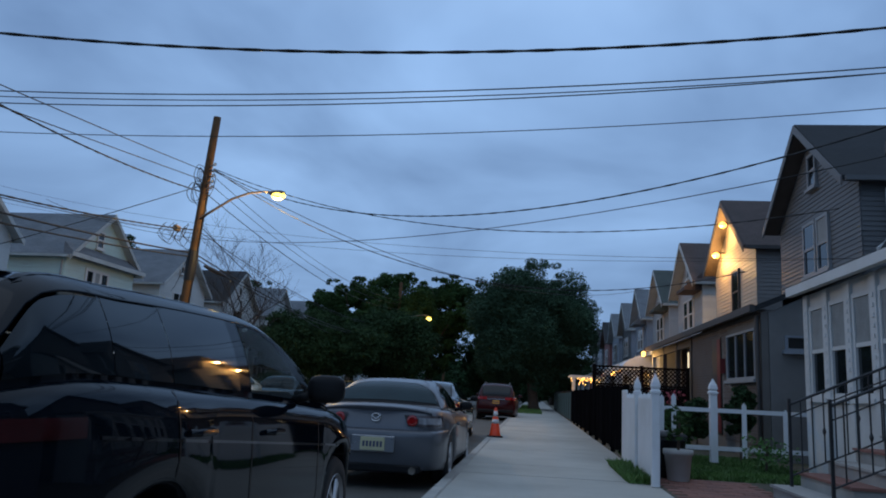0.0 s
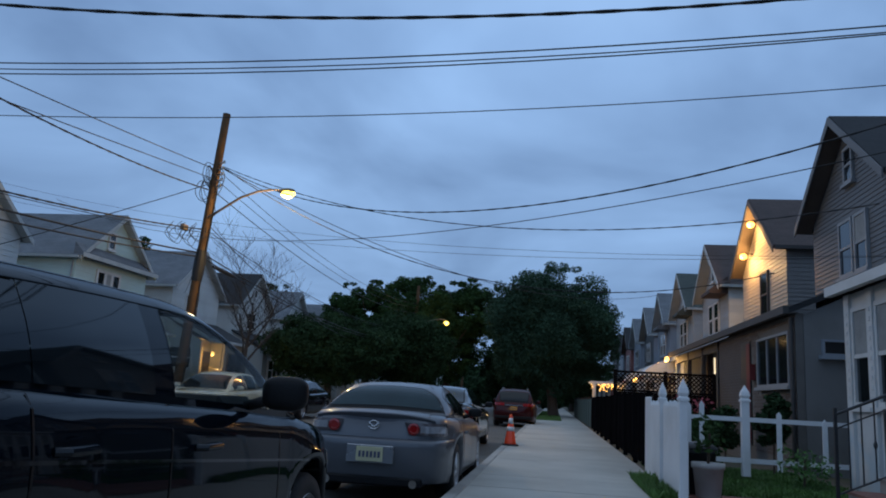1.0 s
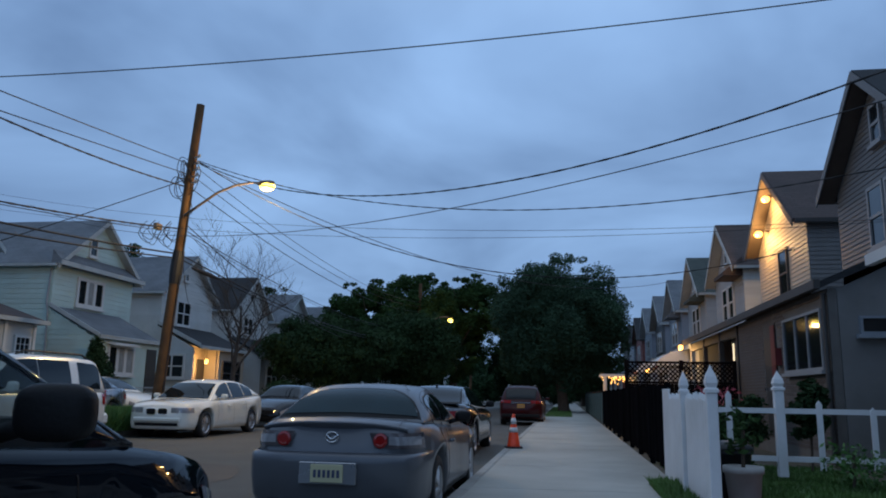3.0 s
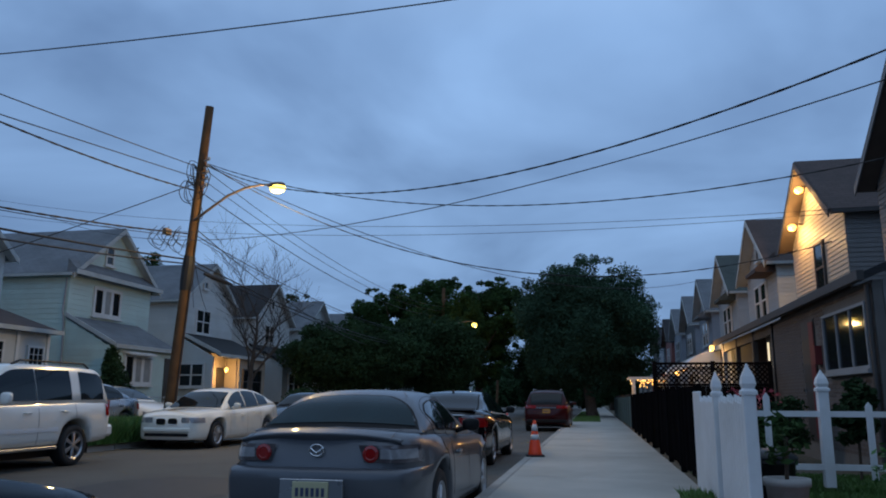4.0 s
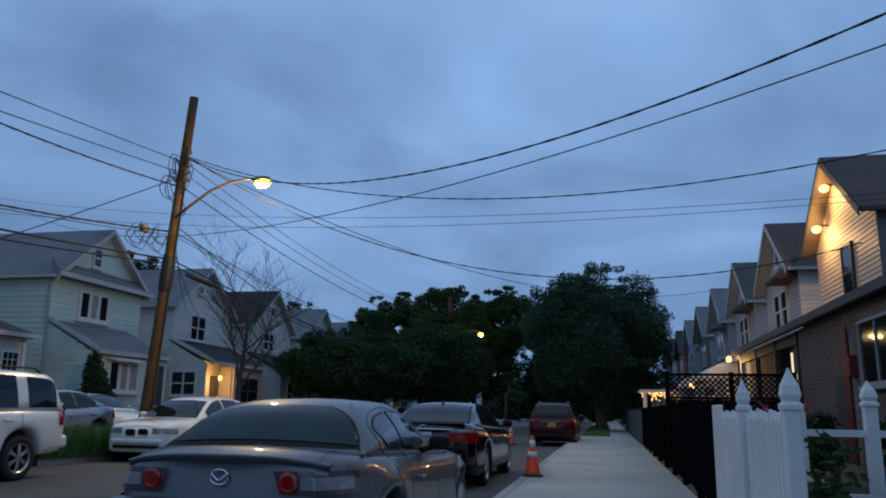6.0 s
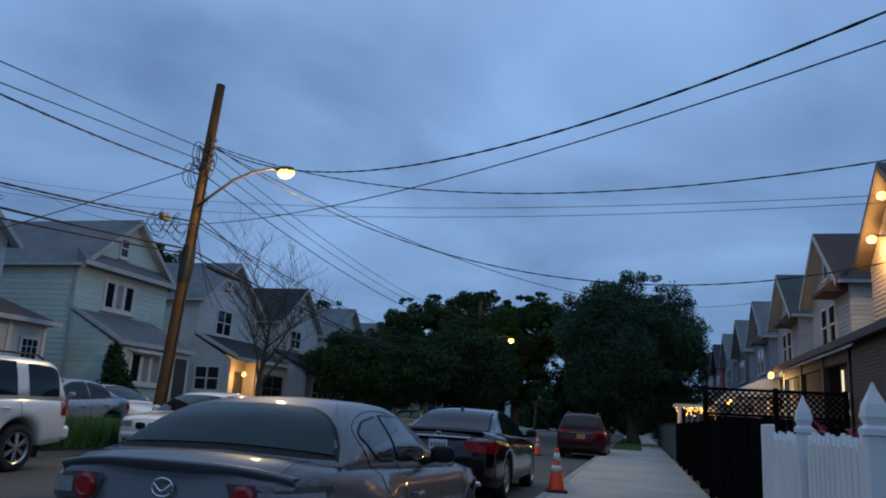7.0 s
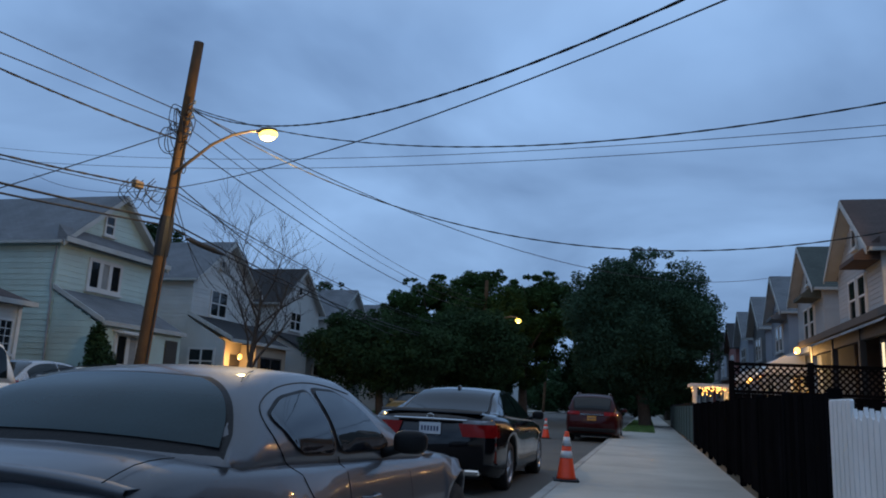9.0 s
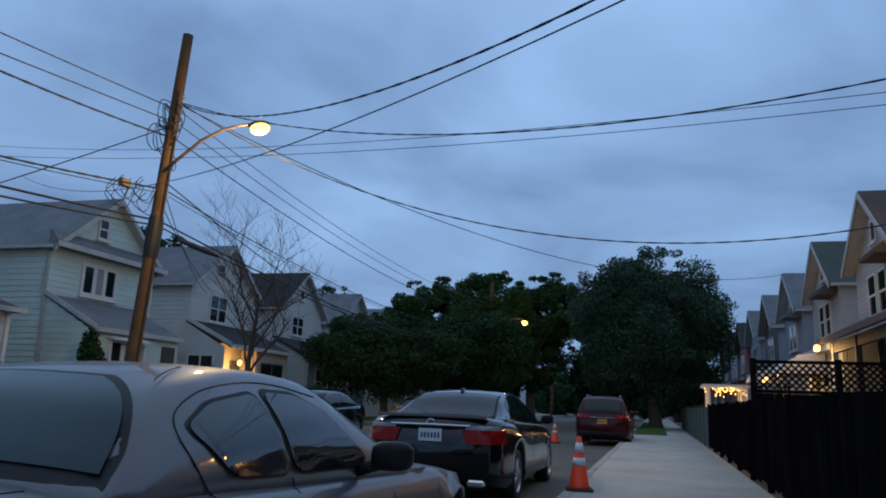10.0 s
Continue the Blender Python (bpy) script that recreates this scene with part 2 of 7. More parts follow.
M_LEAF_DARK = mat("leaf_dark_green", (0.030, 0.060, 0.025), 0.8, spec=0.1, vary=0.5, scale=0.7, fine=5, bump=0)
M_LEAF_BLUE = mat("leaf_grey_green", (0.042, 0.082, 0.048), 0.8, spec=0.1, vary=0.45, scale=0.5, fine=4, bump=0)
M_CONE = mat("orange_plastic", (0.88, 0.06, 0.010), 0.45, vary=0.1, scale=8, fine=50, bump=0.05, dirt=(0.4, 0.06, 0.02), dirt_amount=0.4)
M_RUBBER = mat("tyre_rubber", (0.014, 0.014, 0.015), 0.75, vary=0.25, scale=6, fine=60, bump=0.2)
M_REFLECT = mat("reflective_collar", (0.62, 0.62, 0.62), 0.4, vary=0.1, bump=0.05)
M_RIM = mat("alloy", (0.42, 0.42, 0.43), 0.3, 0.85, vary=0.1, bump=0.03)
M_CHROME = mat("chrome", (0.7, 0.7, 0.7), 0.12, 1.0, vary=0.05, bump=0)
M_CARGLASS = mat("tinted_car_glass", (0.005, 0.009, 0.012), 0.04, vary=0.1, bump=0, spec=0.4)
# teal base colour stands in for sky mirrored in the rear window
M_CARGLASS_TEAL = mat("teal_rear_glass", (0.012, 0.034, 0.042), 0.16, vary=0.25, scale=2, bump=0, spec=0.22)
M_CARGLASS_SIDE = mat("dark_side_glass", (0.008, 0.009, 0.012), 0.03, vary=0.1, bump=0, spec=0.6)
M_BLACKPLASTIC = mat("black_plastic", (0.010, 0.010, 0.011), 0.5, vary=0.2, bump=0.1, spec=0.2)
M_TAIL = mat("red_lamp_lens", (0.30, 0.008, 0.009), 0.12, vary=0.2, scale=20, bump=0.0, coat=0.6)
M_TAILDIM = mat("dim_red_lamp_lens", (0.035, 0.003, 0.004), 0.15, vary=0.3, scale=14, bump=0.0, coat=0.3)
M_CLEARLENS = mat("clear_lamp_lens", (0.34, 0.34, 0.36), 0.12, 0.3, vary=0.2, scale=20, bump=0.0, coat=0.6)
M_PLATE_Y = mat("cream_number_plate", (0.52, 0.49, 0.30), 0.5, vary=0.1, bump=0.05)
M_PLATE_W = mat("white_number_plate", (0.62, 0.63, 0.66), 0.5, vary=0.1, bump=0.05)
M_PLATE_O = mat("orange_number_plate", (0.62, 0.33, 0.06), 0.5, vary=0.1, bump=0.05)
M_PLATETEXT = mat("plate_lettering", (0.05, 0.06, 0.12), 0.6, bump=0)
M_PAINT_DARKSUV = mat("blue_black_car_paint", (0.0025, 0.005, 0.009), 0.3, 0.0, vary=0.1, scale=2, bump=0, coat=0.62, spec=0.0)
M_PAINT_GREY = mat("titanium_grey_car_paint", (0.092, 0.098, 0.112), 0.45, 0.25, vary=0.06, scale=2, bump=0, coat=0.55)
M_PAINT_BLACK = mat("black_car_paint", (0.005, 0.005, 0.007), 0.2, 0.0, vary=0.1, scale=2, bump=0, coat=1.0, spec=0.05)
M_PAINT_RED = mat("dark_red_car_paint", (0.034, 0.003, 0.005), 0.35, 0.0, vary=0.1, scale=2, bump=0, coat=0.4, spec=0.1)
M_PAINT_WHITE = mat("white_car_paint", (0.80, 0.78, 0.72), 0.25, 0.0, vary=0.05, scale=2, bump=0, coat=0.8)
M_PAINT_CREAM = mat("pearl_white_car_paint", (0.76, 0.74, 0.66), 0.22, 0.0, vary=0.05, scale=2, bump=0, coat=0.9)
M_PAINT_SILVER = mat("silver_car_paint", (0.34, 0.36, 0.39), 0.28, 0.7, vary=0.06, scale=2, bump=0, coat=0.8)
M_PAINT_YELLOW = mat("ochre_car_paint", (0.26, 0.16, 0.05), 0.3, 0.0, vary=0.06, scale=2, bump=0, coat=0.8)
M_AWNING = mat("white_awning_metal", (0.68, 0.68, 0.68), 0.5, vary=0.08, scale=2, fine=40, bump=0.08)
M_SODIUM = glow("sodium_lamp", (1.0, 0.72, 0.12), 4.2)
M_LITGLASS = glow("lit_door_glass", (1.0, 0.80, 0.48), 1.2)
M_DARKLENS = mat("smoked_lamp_lens", (0.10, 0.085, 0.09), 0.1, 0.2, vary=0.3, scale=20, bump=0.0, coat=0.6)
M_BULBGLOW = glow("warm_bulb", (1.0, 0.52, 0.12), 4.0)
M_TERRACOTTA = mat("grey_white_pot", (0.50, 0.50, 0.48), 0.7, vary=0.12, bump=0.15, dirt=(0.28, 0.27, 0.25), dirt_amount=0.5)
M_DARKBIN = mat("dark_plastic_bin", (0.02, 0.025, 0.03), 0.5, vary=0.2, bump=0.1)
M_FLOWER = mat("pink_petals", (0.42, 0.06, 0.08), 0.6, vary=0.4, scale=8, bump=0)
M_STEP = mat("stone_step", (0.36, 0.34, 0.31), 0.85, vary=0.15, bump=0.25, dirt=(0.2, 0.18, 0.16), dirt_amount=0.5)
M_GREENFENCE = mat("green_privacy_mesh", (0.05, 0.085, 0.07), 0.8, vary=0.2, scale=3, fine=90, bump=0.3)


def clear_glass(name, tint):
    """Thin glass: lets tinted light through, with a mirror gloss that grows at a slant."""
    m = bpy.data.materials.new(name)
    m.use_nodes = True
    n, l = m.node_tree.nodes, m.node_tree.links
    n.remove(n["Principled BSDF"])
    t = n.new("ShaderNodeBsdfTransparent")
    t.inputs["Color"].default_value = (*tint, 1)
    g = n.new("ShaderNodeBsdfGlossy")
    g.inputs["Roughness"].default_value = 0.03
    fr = n.new("ShaderNodeFresnel")
    fr.inputs["IOR"].default_value = 1.22
    mx = n.new("ShaderNodeMixShader")
    less = n.new("ShaderNodeMath")
    less.operation = "MULTIPLY"
    less.inputs[1].default_value = 0.4
    l.new(fr.outputs[0], less.inputs[0])
    l.new(less.outputs[0], mx.inputs[0])
    l.new(t.outputs[0], mx.inputs[1])
    l.new(g.outputs[0], mx.inputs[2])
    l.new(mx.outputs[0], n["Material Output"].inputs["Surface"])
    return m


M_CLEARGLASS = clear_glass("clear_car_glass", (0.74, 0.80, 0.79))
M_SEAT = mat("dark_seat_fabric", (0.02, 0.02, 0.022), 0.8, vary=0.2, bump=0.2)

# ---- mesh helpers ----


def link(name, bm, material, parent=None, label="", smooth=False):
    me = bpy.data.meshes.new(name)
    bmesh.ops.recalc_face_normals(bm, faces=bm.faces)
    bm.to_mesh(me)
    bm.free()
    me.materials.append(material)
    if smooth:
        me.shade_smooth()
    ob = new(name, me)
    if parent:
        ob.parent = parent
    if label:
        ob["label"] = label
    return ob


def part(name, bm, material, parent, label="", smooth=False):
    return link(name, bm, material, parent, label, smooth)


def thing(name, label, category, group="", kind="", at=None):
    ob = new(name)
    ob.empty_display_size = 0.2
    if at is not None:
        ob.matrix_world = at
    return tagged(ob, label, category, group, kind)


def box(bm, x0, x1, y0, y1, z0, z1, bevel=0.0):
    x0, x1, y0, y1, z0, z1 = min(x0, x1), max(x0, x1), min(y0, y1), max(y0, y1), min(z0, z1), max(z0, z1)
    v = [bm.verts.new((x, y, z)) for x in (x0, x1) for y in (y0, y1) for z in (z0, z1)]
    f = [bm.faces.new([v[i] for i in q]) for q in ((0, 1, 3, 2), (4, 6, 7, 5), (0, 4, 5, 1), (2, 3, 7, 6), (0, 2, 6, 4), (1, 5, 7, 3))]
    if bevel:
        bmesh.ops.bevel(bm, geom=list({e for q in f for e in q.edges}), offset=bevel, segments=1, affect="EDGES")
    return bm


def boxed(*a, bevel=0.0):
    return box(bmesh.new(), *a, bevel=bevel)


def poly_prism(bm, pts, shift):
    """A closed prism: the polygon pts, and the same moved by shift."""
    a = [bm.verts.new(p) for p in pts]
    b = [bm.verts.new(Vector(p) + Vector(shift)) for p in pts]
    bm.faces.new(a)
    bm.faces.new(b[::-1])
    for i in range(len(a)):
        j = (i + 1) % len(a)
        bm.faces.new((a[j], a[i], b[i], b[j]))
    return bm


def tube(bm, pts, radii, sides=8, caps=True):
    pts = [Vector(p) for p in pts]
    if not hasattr(radii, "__len__"):
        radii = [radii] * len(pts)
    rings = []
    for i, p in enumerate(pts):
        d = (pts[min(i + 1, len(pts) - 1)] - pts[max(i - 1, 0)]).normalized()
        s = d.cross(Vector((0, 0, 1)) if abs(d.z) < 0.9 else Vector((1, 0, 0))).normalized()
        u = s.cross(d)
        rings.append([bm.verts.new(p + (s * math.cos(2 * math.pi * k / sides) + u * math.sin(2 * math.pi * k / sides)) * radii[i]) for k in range(sides)])
    for r, q in zip(rings, rings[1:]):
        for k in range(sides):
            bm.faces.new((r[k], r[(k + 1) % sides], q[(k + 1) % sides], q[k]))
    if caps:
        bm.faces.new(rings[0][::-1])
        bm.faces.new(rings[-1])
    return bm


def turned(bm, profile, sides=20, at=(0, 0, 0)):
    """A body of rotation about z: profile of (radius, z)."""
    c = Vector(at)
    rings = [[bm.verts.new(c + Vector((r * math.cos(2 * math.pi * k / sides), r * math.sin(2 * math.pi * k / sides), z))) for k in range(sides)] for r, z in profile]
    for r, q in zip(rings, rings[1:]):
        for k in range(sides):
            bm.faces.new((r[k], r[(k + 1) % sides], q[(k + 1) % sides], q[k]))
    bm.faces.new(rings[0][::-1])
    bm.faces.new(rings[-1])
    return bm


def smoothstep(a, b, x):
    t = max(0.0, min(1.0, (x - a) / (b - a)))
    return t * t * (3 - 2 * t)


def along(points, x):
    """Piecewise smooth curve through (x, value) points."""
    if x <= points[0][0]:
        return points[0][1]
    for i in range(len(points) - 1):
        (x0, v0), (x1, v1) = points[i], points[i + 1]
        if x <= x1:
            m0 = (v1 - points[i - 1][1]) / (x1 - points[i - 1][0]) if i > 0 else (v1 - v0) / (x1 - x0)
            m1 = (points[i + 2][1] - v0) / (points[i + 2][0] - x0) if i + 2 < len(points) else (v1 - v0) / (x1 - x0)
            h, t = x1 - x0, (x - x0) / (x1 - x0)
            return (2 * t**3 - 3 * t**2 + 1) * v0 + (t**3 - 2 * t**2 + t) * h * m0 + (-2 * t**3 + 3 * t**2) * v1 + (t**3 - t**2) * h * m1
    return points[-1][1]

# ---- ground, road, kerbs, pavement ----
ROAD_Z, KERB_X, FAR_KERB_X, FENCE_X = -0.165, -0.75, -11.1, 2.0


def sheet(name, x0, x1, y0, y1, z, material, label, nx=1, ny=1, thick=0.0):
    bm = bmesh.new()
    if thick:
        box(bm, x0, x1, y0, y1, z - thick, z)
    else:
        g = [[bm.verts.new((x0 + (x1 - x0) * i / nx, y0 + (y1 - y0) * j / ny, z)) for j in range(ny + 1)] for i in range(nx + 1)]
        for i in range(nx):
            for j in range(ny):
                bm.faces.new((g[i][j], g[i + 1][j], g[i + 1][j + 1], g[i][j + 1]))
    return tagged(link(name, bm, material), label, name.split("_")[0], kind="structure")


ground = sheet("ground", -900, 900, -900, 900, -0.21, M_SOIL, "dull earth and rough grass ground", 4, 4)
road = sheet("road", FAR_KERB_X, KERB_X + 0.02, -60, 420, ROAD_Z, M_ASPHALT, "worn grey asphalt street", 2, 40)
bm = bmesh.new()
for px, py, rx, ry in ((-5.6, 13.5, 1.2, 2.2), (-4.2, 27.0, 0.8, 3.0), (-6.8, 33.5, 1.1, 1.6)):
    ring = [bm.verts.new((px + rx * math.cos(a) * (0.85 + 0.3 * random.random()), py + ry * math.sin(a) * (0.85 + 0.3 * random.random()), ROAD_Z + 0.004)) for a in np.linspace(0, 2 * math.pi, 13)[:-1]]
    bm.faces.new(ring)
tagged(link("road_patch", bm, M_PATCH), "dark tar repair patches on the street", "road patch", kind="structure")
verge_near = sheet("ground_near_yards", 2.0, 60, -60, 130, 0.0, M_SOIL, "earth of the front yards along the pavement", thick=0.14)
verge_far = sheet("ground_far_yards", FAR_KERB_X - 0.16, -70, -60, 130, 0.0, M_SOIL, "earth and grass in front of the houses across", thick=0.14)
far_walk = sheet("pavement_far", -12.6, -14.2, -60, 130, 0.03, M_WALK, "concrete pavement on the far side", thick=0.1)
bed = sheet("pavement_bed", KERB_X + 0.16, 2.0, -60, 130, -0.03, M_KERB, "bed below the pavement slabs", thick=0.1)


def kerb(name, x0, x1):
    base = thing(name, "worn concrete kerb along the street", "kerb", kind="structure")
    bm = boxed(x0, x1, 0, 2.97, -0.26, 0.0, bevel=0.018)
    first = part("kerb_stone", bm, M_KERB, base)
    first.location.y = -12
    for i in range(1, 44):
        o = new("kerb_stone", first.data)
        o.parent, o.location = base, (0, -12 + 3 * i, random.uniform(-0.006, 0.004))
    return base


kerb("kerb_near", KERB_X, KERB_X + 0.15)
kerb("kerb_far", FAR_KERB_X - 0.15, FAR_KERB_X)

# ---- houses ----


def side_map(xf, yc, right):
    """Turns (u along the street, d back from the front wall, z) into a place."""
    s = 1 if right else -1
    return lambda u, d, z: Vector((xf + s * d, yc + u, z))


def mbox(bm, P, u0, u1, d0, d1, z0, z1):
    a, b = P(u0, d0, z0), P(u1, d1, z1)
    return box(bm, a.x, b.x, a.y, b.y, a.z, b.z)


def window(house, P, u0, u1, z0, z1, d=0.0, sashes=2, frame_mat=None, across=1, curtain=0.0, side=False, grid=0, f=0.07, bar=0.04, pane_mats=None):
    """A sash window proud of its wall: frame, sill, panes. side: in a wall that faces along the street."""
    fm = frame_mat or M_WHITEPAINT

    def Q(u, dd, z):
        return P(dd, u, z) if side else P(u, dd, z)

    sg = 1
    d = d - 0.036
    bm = bmesh.new()
    for a in (u0, u1 - f):
        mbox(bm, Q, a, a + f, d - 0.05 * sg, d + 0.06, z0, z1)
    for a in (z0, z1 - f):
        mbox(bm, Q, u0 + f, u1 - f, d - 0.05 * sg, d + 0.06, a, a + f)
    w = part("window", bm, fm, house)
    mb = bmesh.new()
    mbox(mb, Q, u0 - 0.06, u1 + 0.06, d - 0.1, d + 0.02, z0 - 0.07, z0 - 0.004)
    part("sill", mb, fm, w)
    n = across
    for k in range(n):
        a = u0 + f + (u1 - u0 - 2 * f) * k / n
        b = u0 + f + (u1 - u0 - 2 * f) * (k + 1) / n
        if k:
            mm = bmesh.new()
            mbox(mm, Q, a - bar, a + bar, d - 0.045, d + 0.05, z0 + f, z1 - f)
            part("mullion", mm, fm, w)
        zm = (z0 + z1) / 2
        spans = ((z0 + f, zm, -0.012), (zm, z1 - f, -0.03)) if sashes == 2 else ((z0 + f, z1 - f, -0.02),)
        for s0, s1, off in spans:
            pb = bmesh.new()
            mbox(pb, Q, a + 0.005, b - 0.005, d + off, d + off + 0.008, s0 + 0.004, s1 - 0.004)
            lit = curtain and s0 >= zm - 0.01 and curtain > 0
            part("pane", pb, pane_mats[k] if pane_mats else M_CURTAIN if lit else M_GLASS, w)
        if sashes == 2:
            rb = bmesh.new()
            mbox(rb, Q, a, b, d - 0.042, d - 0.008, zm - 0.03, zm + 0.03)
            part("meeting_rail", rb, fm, w)
        if grid:
            gb = bmesh.new()
            for j in range(1, grid):
                uu = a + (b - a) * j / grid
                mbox(gb, Q, uu - 0.01, uu + 0.01, d - 0.04, d - 0.022, z0 + f, z1 - f)
            for j in range(1, 4):
                zz = z0 + f + (z1 - z0 - 2 * f) * j / 4
                mbox(gb, Q, a, b, d - 0.041, d - 0.024, zz - 0.01, zz + 0.01)
            part("glazing_bars", gb, fm, w)
    return w


def siding(house, P, u0, u1, z0, top, d, row, material, sep, side=False):
    """Lapped boards over a wall: each board is a wedge. top(u) gives the wall's top; sep: as single pieces, else joined."""
    bm = bmesh.new()
    z = z0
    pieces = []
    um = (u0 + u1) / 2
    while True:
        a, b = u0, u1
        if top(um) <= z + 0.02:
            break
        if top(a) < z + row:
            steps = np.linspace(a, um, 200)
            a = next((s for s in steps if top(s) >= z + row * 0.5), None)
            if a is None:
                break
            b = u1 - (a - u0)
        zt = min(z + row, top(um))
        Q = (lambda u, dd, zz: P(dd, u, zz)) if side else P
        v = [(a, d, z), (b, d, z), (b, d, zt), (a, d, zt), (a, d - 0.022, z), (b, d - 0.022, z), (b, d - 0.006, zt), (a, d - 0.006, zt)]
        pieces.append([Q(*p) for p in v])
        z += row
    faces = ((4, 5, 6, 7), (0, 3, 2, 1), (0, 1, 5, 4), (1, 2, 6, 5), (2, 3, 7, 6), (3, 0, 4, 7))
    if sep:
        for vs in pieces:
            pb = bmesh.new()
            q = [pb.verts.new(p) for p in vs]
            for f in faces:
                pb.faces.new([q[i] for i in f])
            part("siding_board", pb, material, house)
    else:
        for vs in pieces:
            q = [bm.verts.new(p) for p in vs]
            for f in faces:
                bm.faces.new([q[i] for i in f])
        ob = part("siding", bm, material, house)
        ob["kind"] = "stuff"
        return ob
    bm.free()


def house_body(name, label, P, half, eave, peak, depth, wall_mat, side_mat, roof_mat, trim_mat, over_f=0.4, over_s=0.16, row=0.14, sep=False, near_side=-1, side_boards=True, group="row of gabled houses"):
    """Gable-fronted house of two and a half storeys: walls, siding, roof slopes, barge boards, gutters."""
    h = thing(name, label, "house", group)
    slope = (peak - eave) / half
    bm = bmesh.new()
    poly_prism(bm, [P(-half, 0, 0), P(half, 0, 0), P(half, 0, eave), P(0, 0, peak - 0.1), P(-half, 0, eave)], P(0, depth, 0) - P(0, 0, 0))
    part("wall", bm, side_mat, h)
    siding(h, P, -half, half, 0.3, lambda u: eave + (half - abs(u)) * slope - 0.12, 0.0, row, wall_mat, sep)
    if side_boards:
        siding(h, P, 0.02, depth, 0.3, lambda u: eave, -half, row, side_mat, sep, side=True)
    # roof slopes
    e = half + over_s
    ze = eave - over_s * slope
    for s in (-1, 1):
        rb = bmesh.new()
        a, b = P(0, -over_f, peak), P(s * e, -over_f, ze)
        poly_prism(rb, [a, b, b + Vector((0, 0, 0.1)), a + Vector((0, 0, 0.12))], P(0, depth + over_f + 0.3, 0) - P(0, 0, 0))
        part("roof_slope", rb, roof_mat, h)
        bb = bmesh.new()
        shift = P(0, 0.03, 0) - P(0, 0, 0)
        a2, b2 = P(0, -over_f - 0.035, peak + 0.09), P(s * (e + 0.01), -over_f - 0.035, ze + 0.07)
        poly_prism(bb, [a2, b2, b2 - Vector((0, 0, 0.2)), a2 - Vector((0, 0, 0.2))], shift)
        part("barge_board", bb, trim_mat, h)
        gb = bmesh.new()
        mbox(gb, P, s * (e + 0.005), s * (e + 0.1), -over_f + 0.05, depth, ze - 0.03, ze + 0.07)
        part("gutter", gb, trim_mat, h)
        sb = bmesh.new()
        p0, p1 = P(s * 0.02, -over_f + 0.02, peak - 0.1), P(s * e, -over_f + 0.02, ze - 0.02)
        poly_prism(sb, [p0, p1, p1 - Vector((0, 0, 0.02)), p0 - Vector((0, 0, 0.02))], P(0, over_f - 0.03, 0) - P(0, 0, 0))
        part("soffit", sb, M_SOFFIT if trim_mat in (M_TRIM, M_BARGE) else trim_mat, h)
    return h


def shed_roof(h, P, u0, u1, d_back, z_back, d_front, z_front, roof_mat, gutter_mat, thick=0.12):
    rb = bmesh.new()
    poly_prism(rb, [P(u0, d_back, z_back), P(u0, d_front, z_front), P(u0, d_front, z_front - thick), P(u0, d_back, z_back - thick)], P(u1, 0, 0) - P(u0, 0, 0))
    r = part("porch_roof", rb, roof_mat, h)
    gb = bmesh.new()
    mbox(gb, P, u0 - 0.02, u1 + 0.02, d_front - 0.11, d_front - 0.005, z_front - 0.13, z_front + 0.02)
    part("porch_gutter", gb, gutter_mat, h)
    return r


def wedge_wall(h, P, u, thick, d_back, d_front, z_back, z_front, material, z0=0.0):
    u, thick, d_front = u - 0.004, thick + 0.008, d_front + 0.13
    bm = bmesh.new()
    poly_prism(bm, [P(u, d_back, z0), P(u, d_front, z0), P(u, d_front, z_front), P(u, d_back, z_back)], P(thick, 0, 0) - P(0, 0, 0))
    return part("porch_side_wall", bm, material, h)


XR, PEAK_Y, LOT, HALF = 6.95, 18.66, 7.39, 2.53
WALL_D = 4.93 - XR            # porch front, in front of the upper wall
EAVE_D = 4.78 - XR


def right_house(k, label, wall, side, roof, trim, sep, sideboards=True, row=0.14):
    P = side_map(XR, PEAK_Y + LOT * k, True)
    h = house_body("house", label, P, HALF, 5.87, 7.80, 9.0, wall, side, roof, trim, sep=sep, side_boards=sideboards, row=row)
    return h, P


def brick_field(h, P, u0, u1, z0, z1, d, holes=(), limit=300):
    """Brick courses on a porch front, with gaps left for openings."""
    first = None
    bw, bh = 0.205, 0.06
    made = 0
    z, rowi = z0, 0
    while z + bh < z1:
        u = u0 - (0.11 if rowi % 2 else 0)
        while u < u1:
            a, b = max(u, u0), min(u + bw, u1)
            if b - a > 0.04 and not any(h0 < b and a < h1 and g0 < z + bh and z < g1 for h0, h1, g0, g1 in holes):
                made += 1
                BRICKS.append((P, a, b, z, z + bh, d))
            u += bw + 0.012
        z += bh + 0.012
        rowi += 1
    return made


BRICKS = []

# the near corner house: white glazed porch with a stair
H0, P0 = right_house(-1, "grey gabled house with a white glazed front porch", M_SID_GREY, M_SID_GREY, M_ROOF_DARK, M_TRIM, False)
shed_roof(H0, P0, -2.75, 2.5, 0.02, 4.05, EAVE_D, 3.08, M_ROOF_DARK, M_WHITEPAINT)
wedge_wall(H0, P0, 2.2, 0.12, 0.0, WALL_D + 0.01, 3.86, 2.95, M_WHITEPAINT)
wedge_wall(H0, P0, -2.6, 0.12, 0.0, WALL_D + 0.01, 3.86, 2.95, M_WHITEPAINT)
bm = bmesh.new()
mbox(bm, P0, -2.6, 2.32, WALL_D, WALL_D + 0.12, 0.0, 1.22)
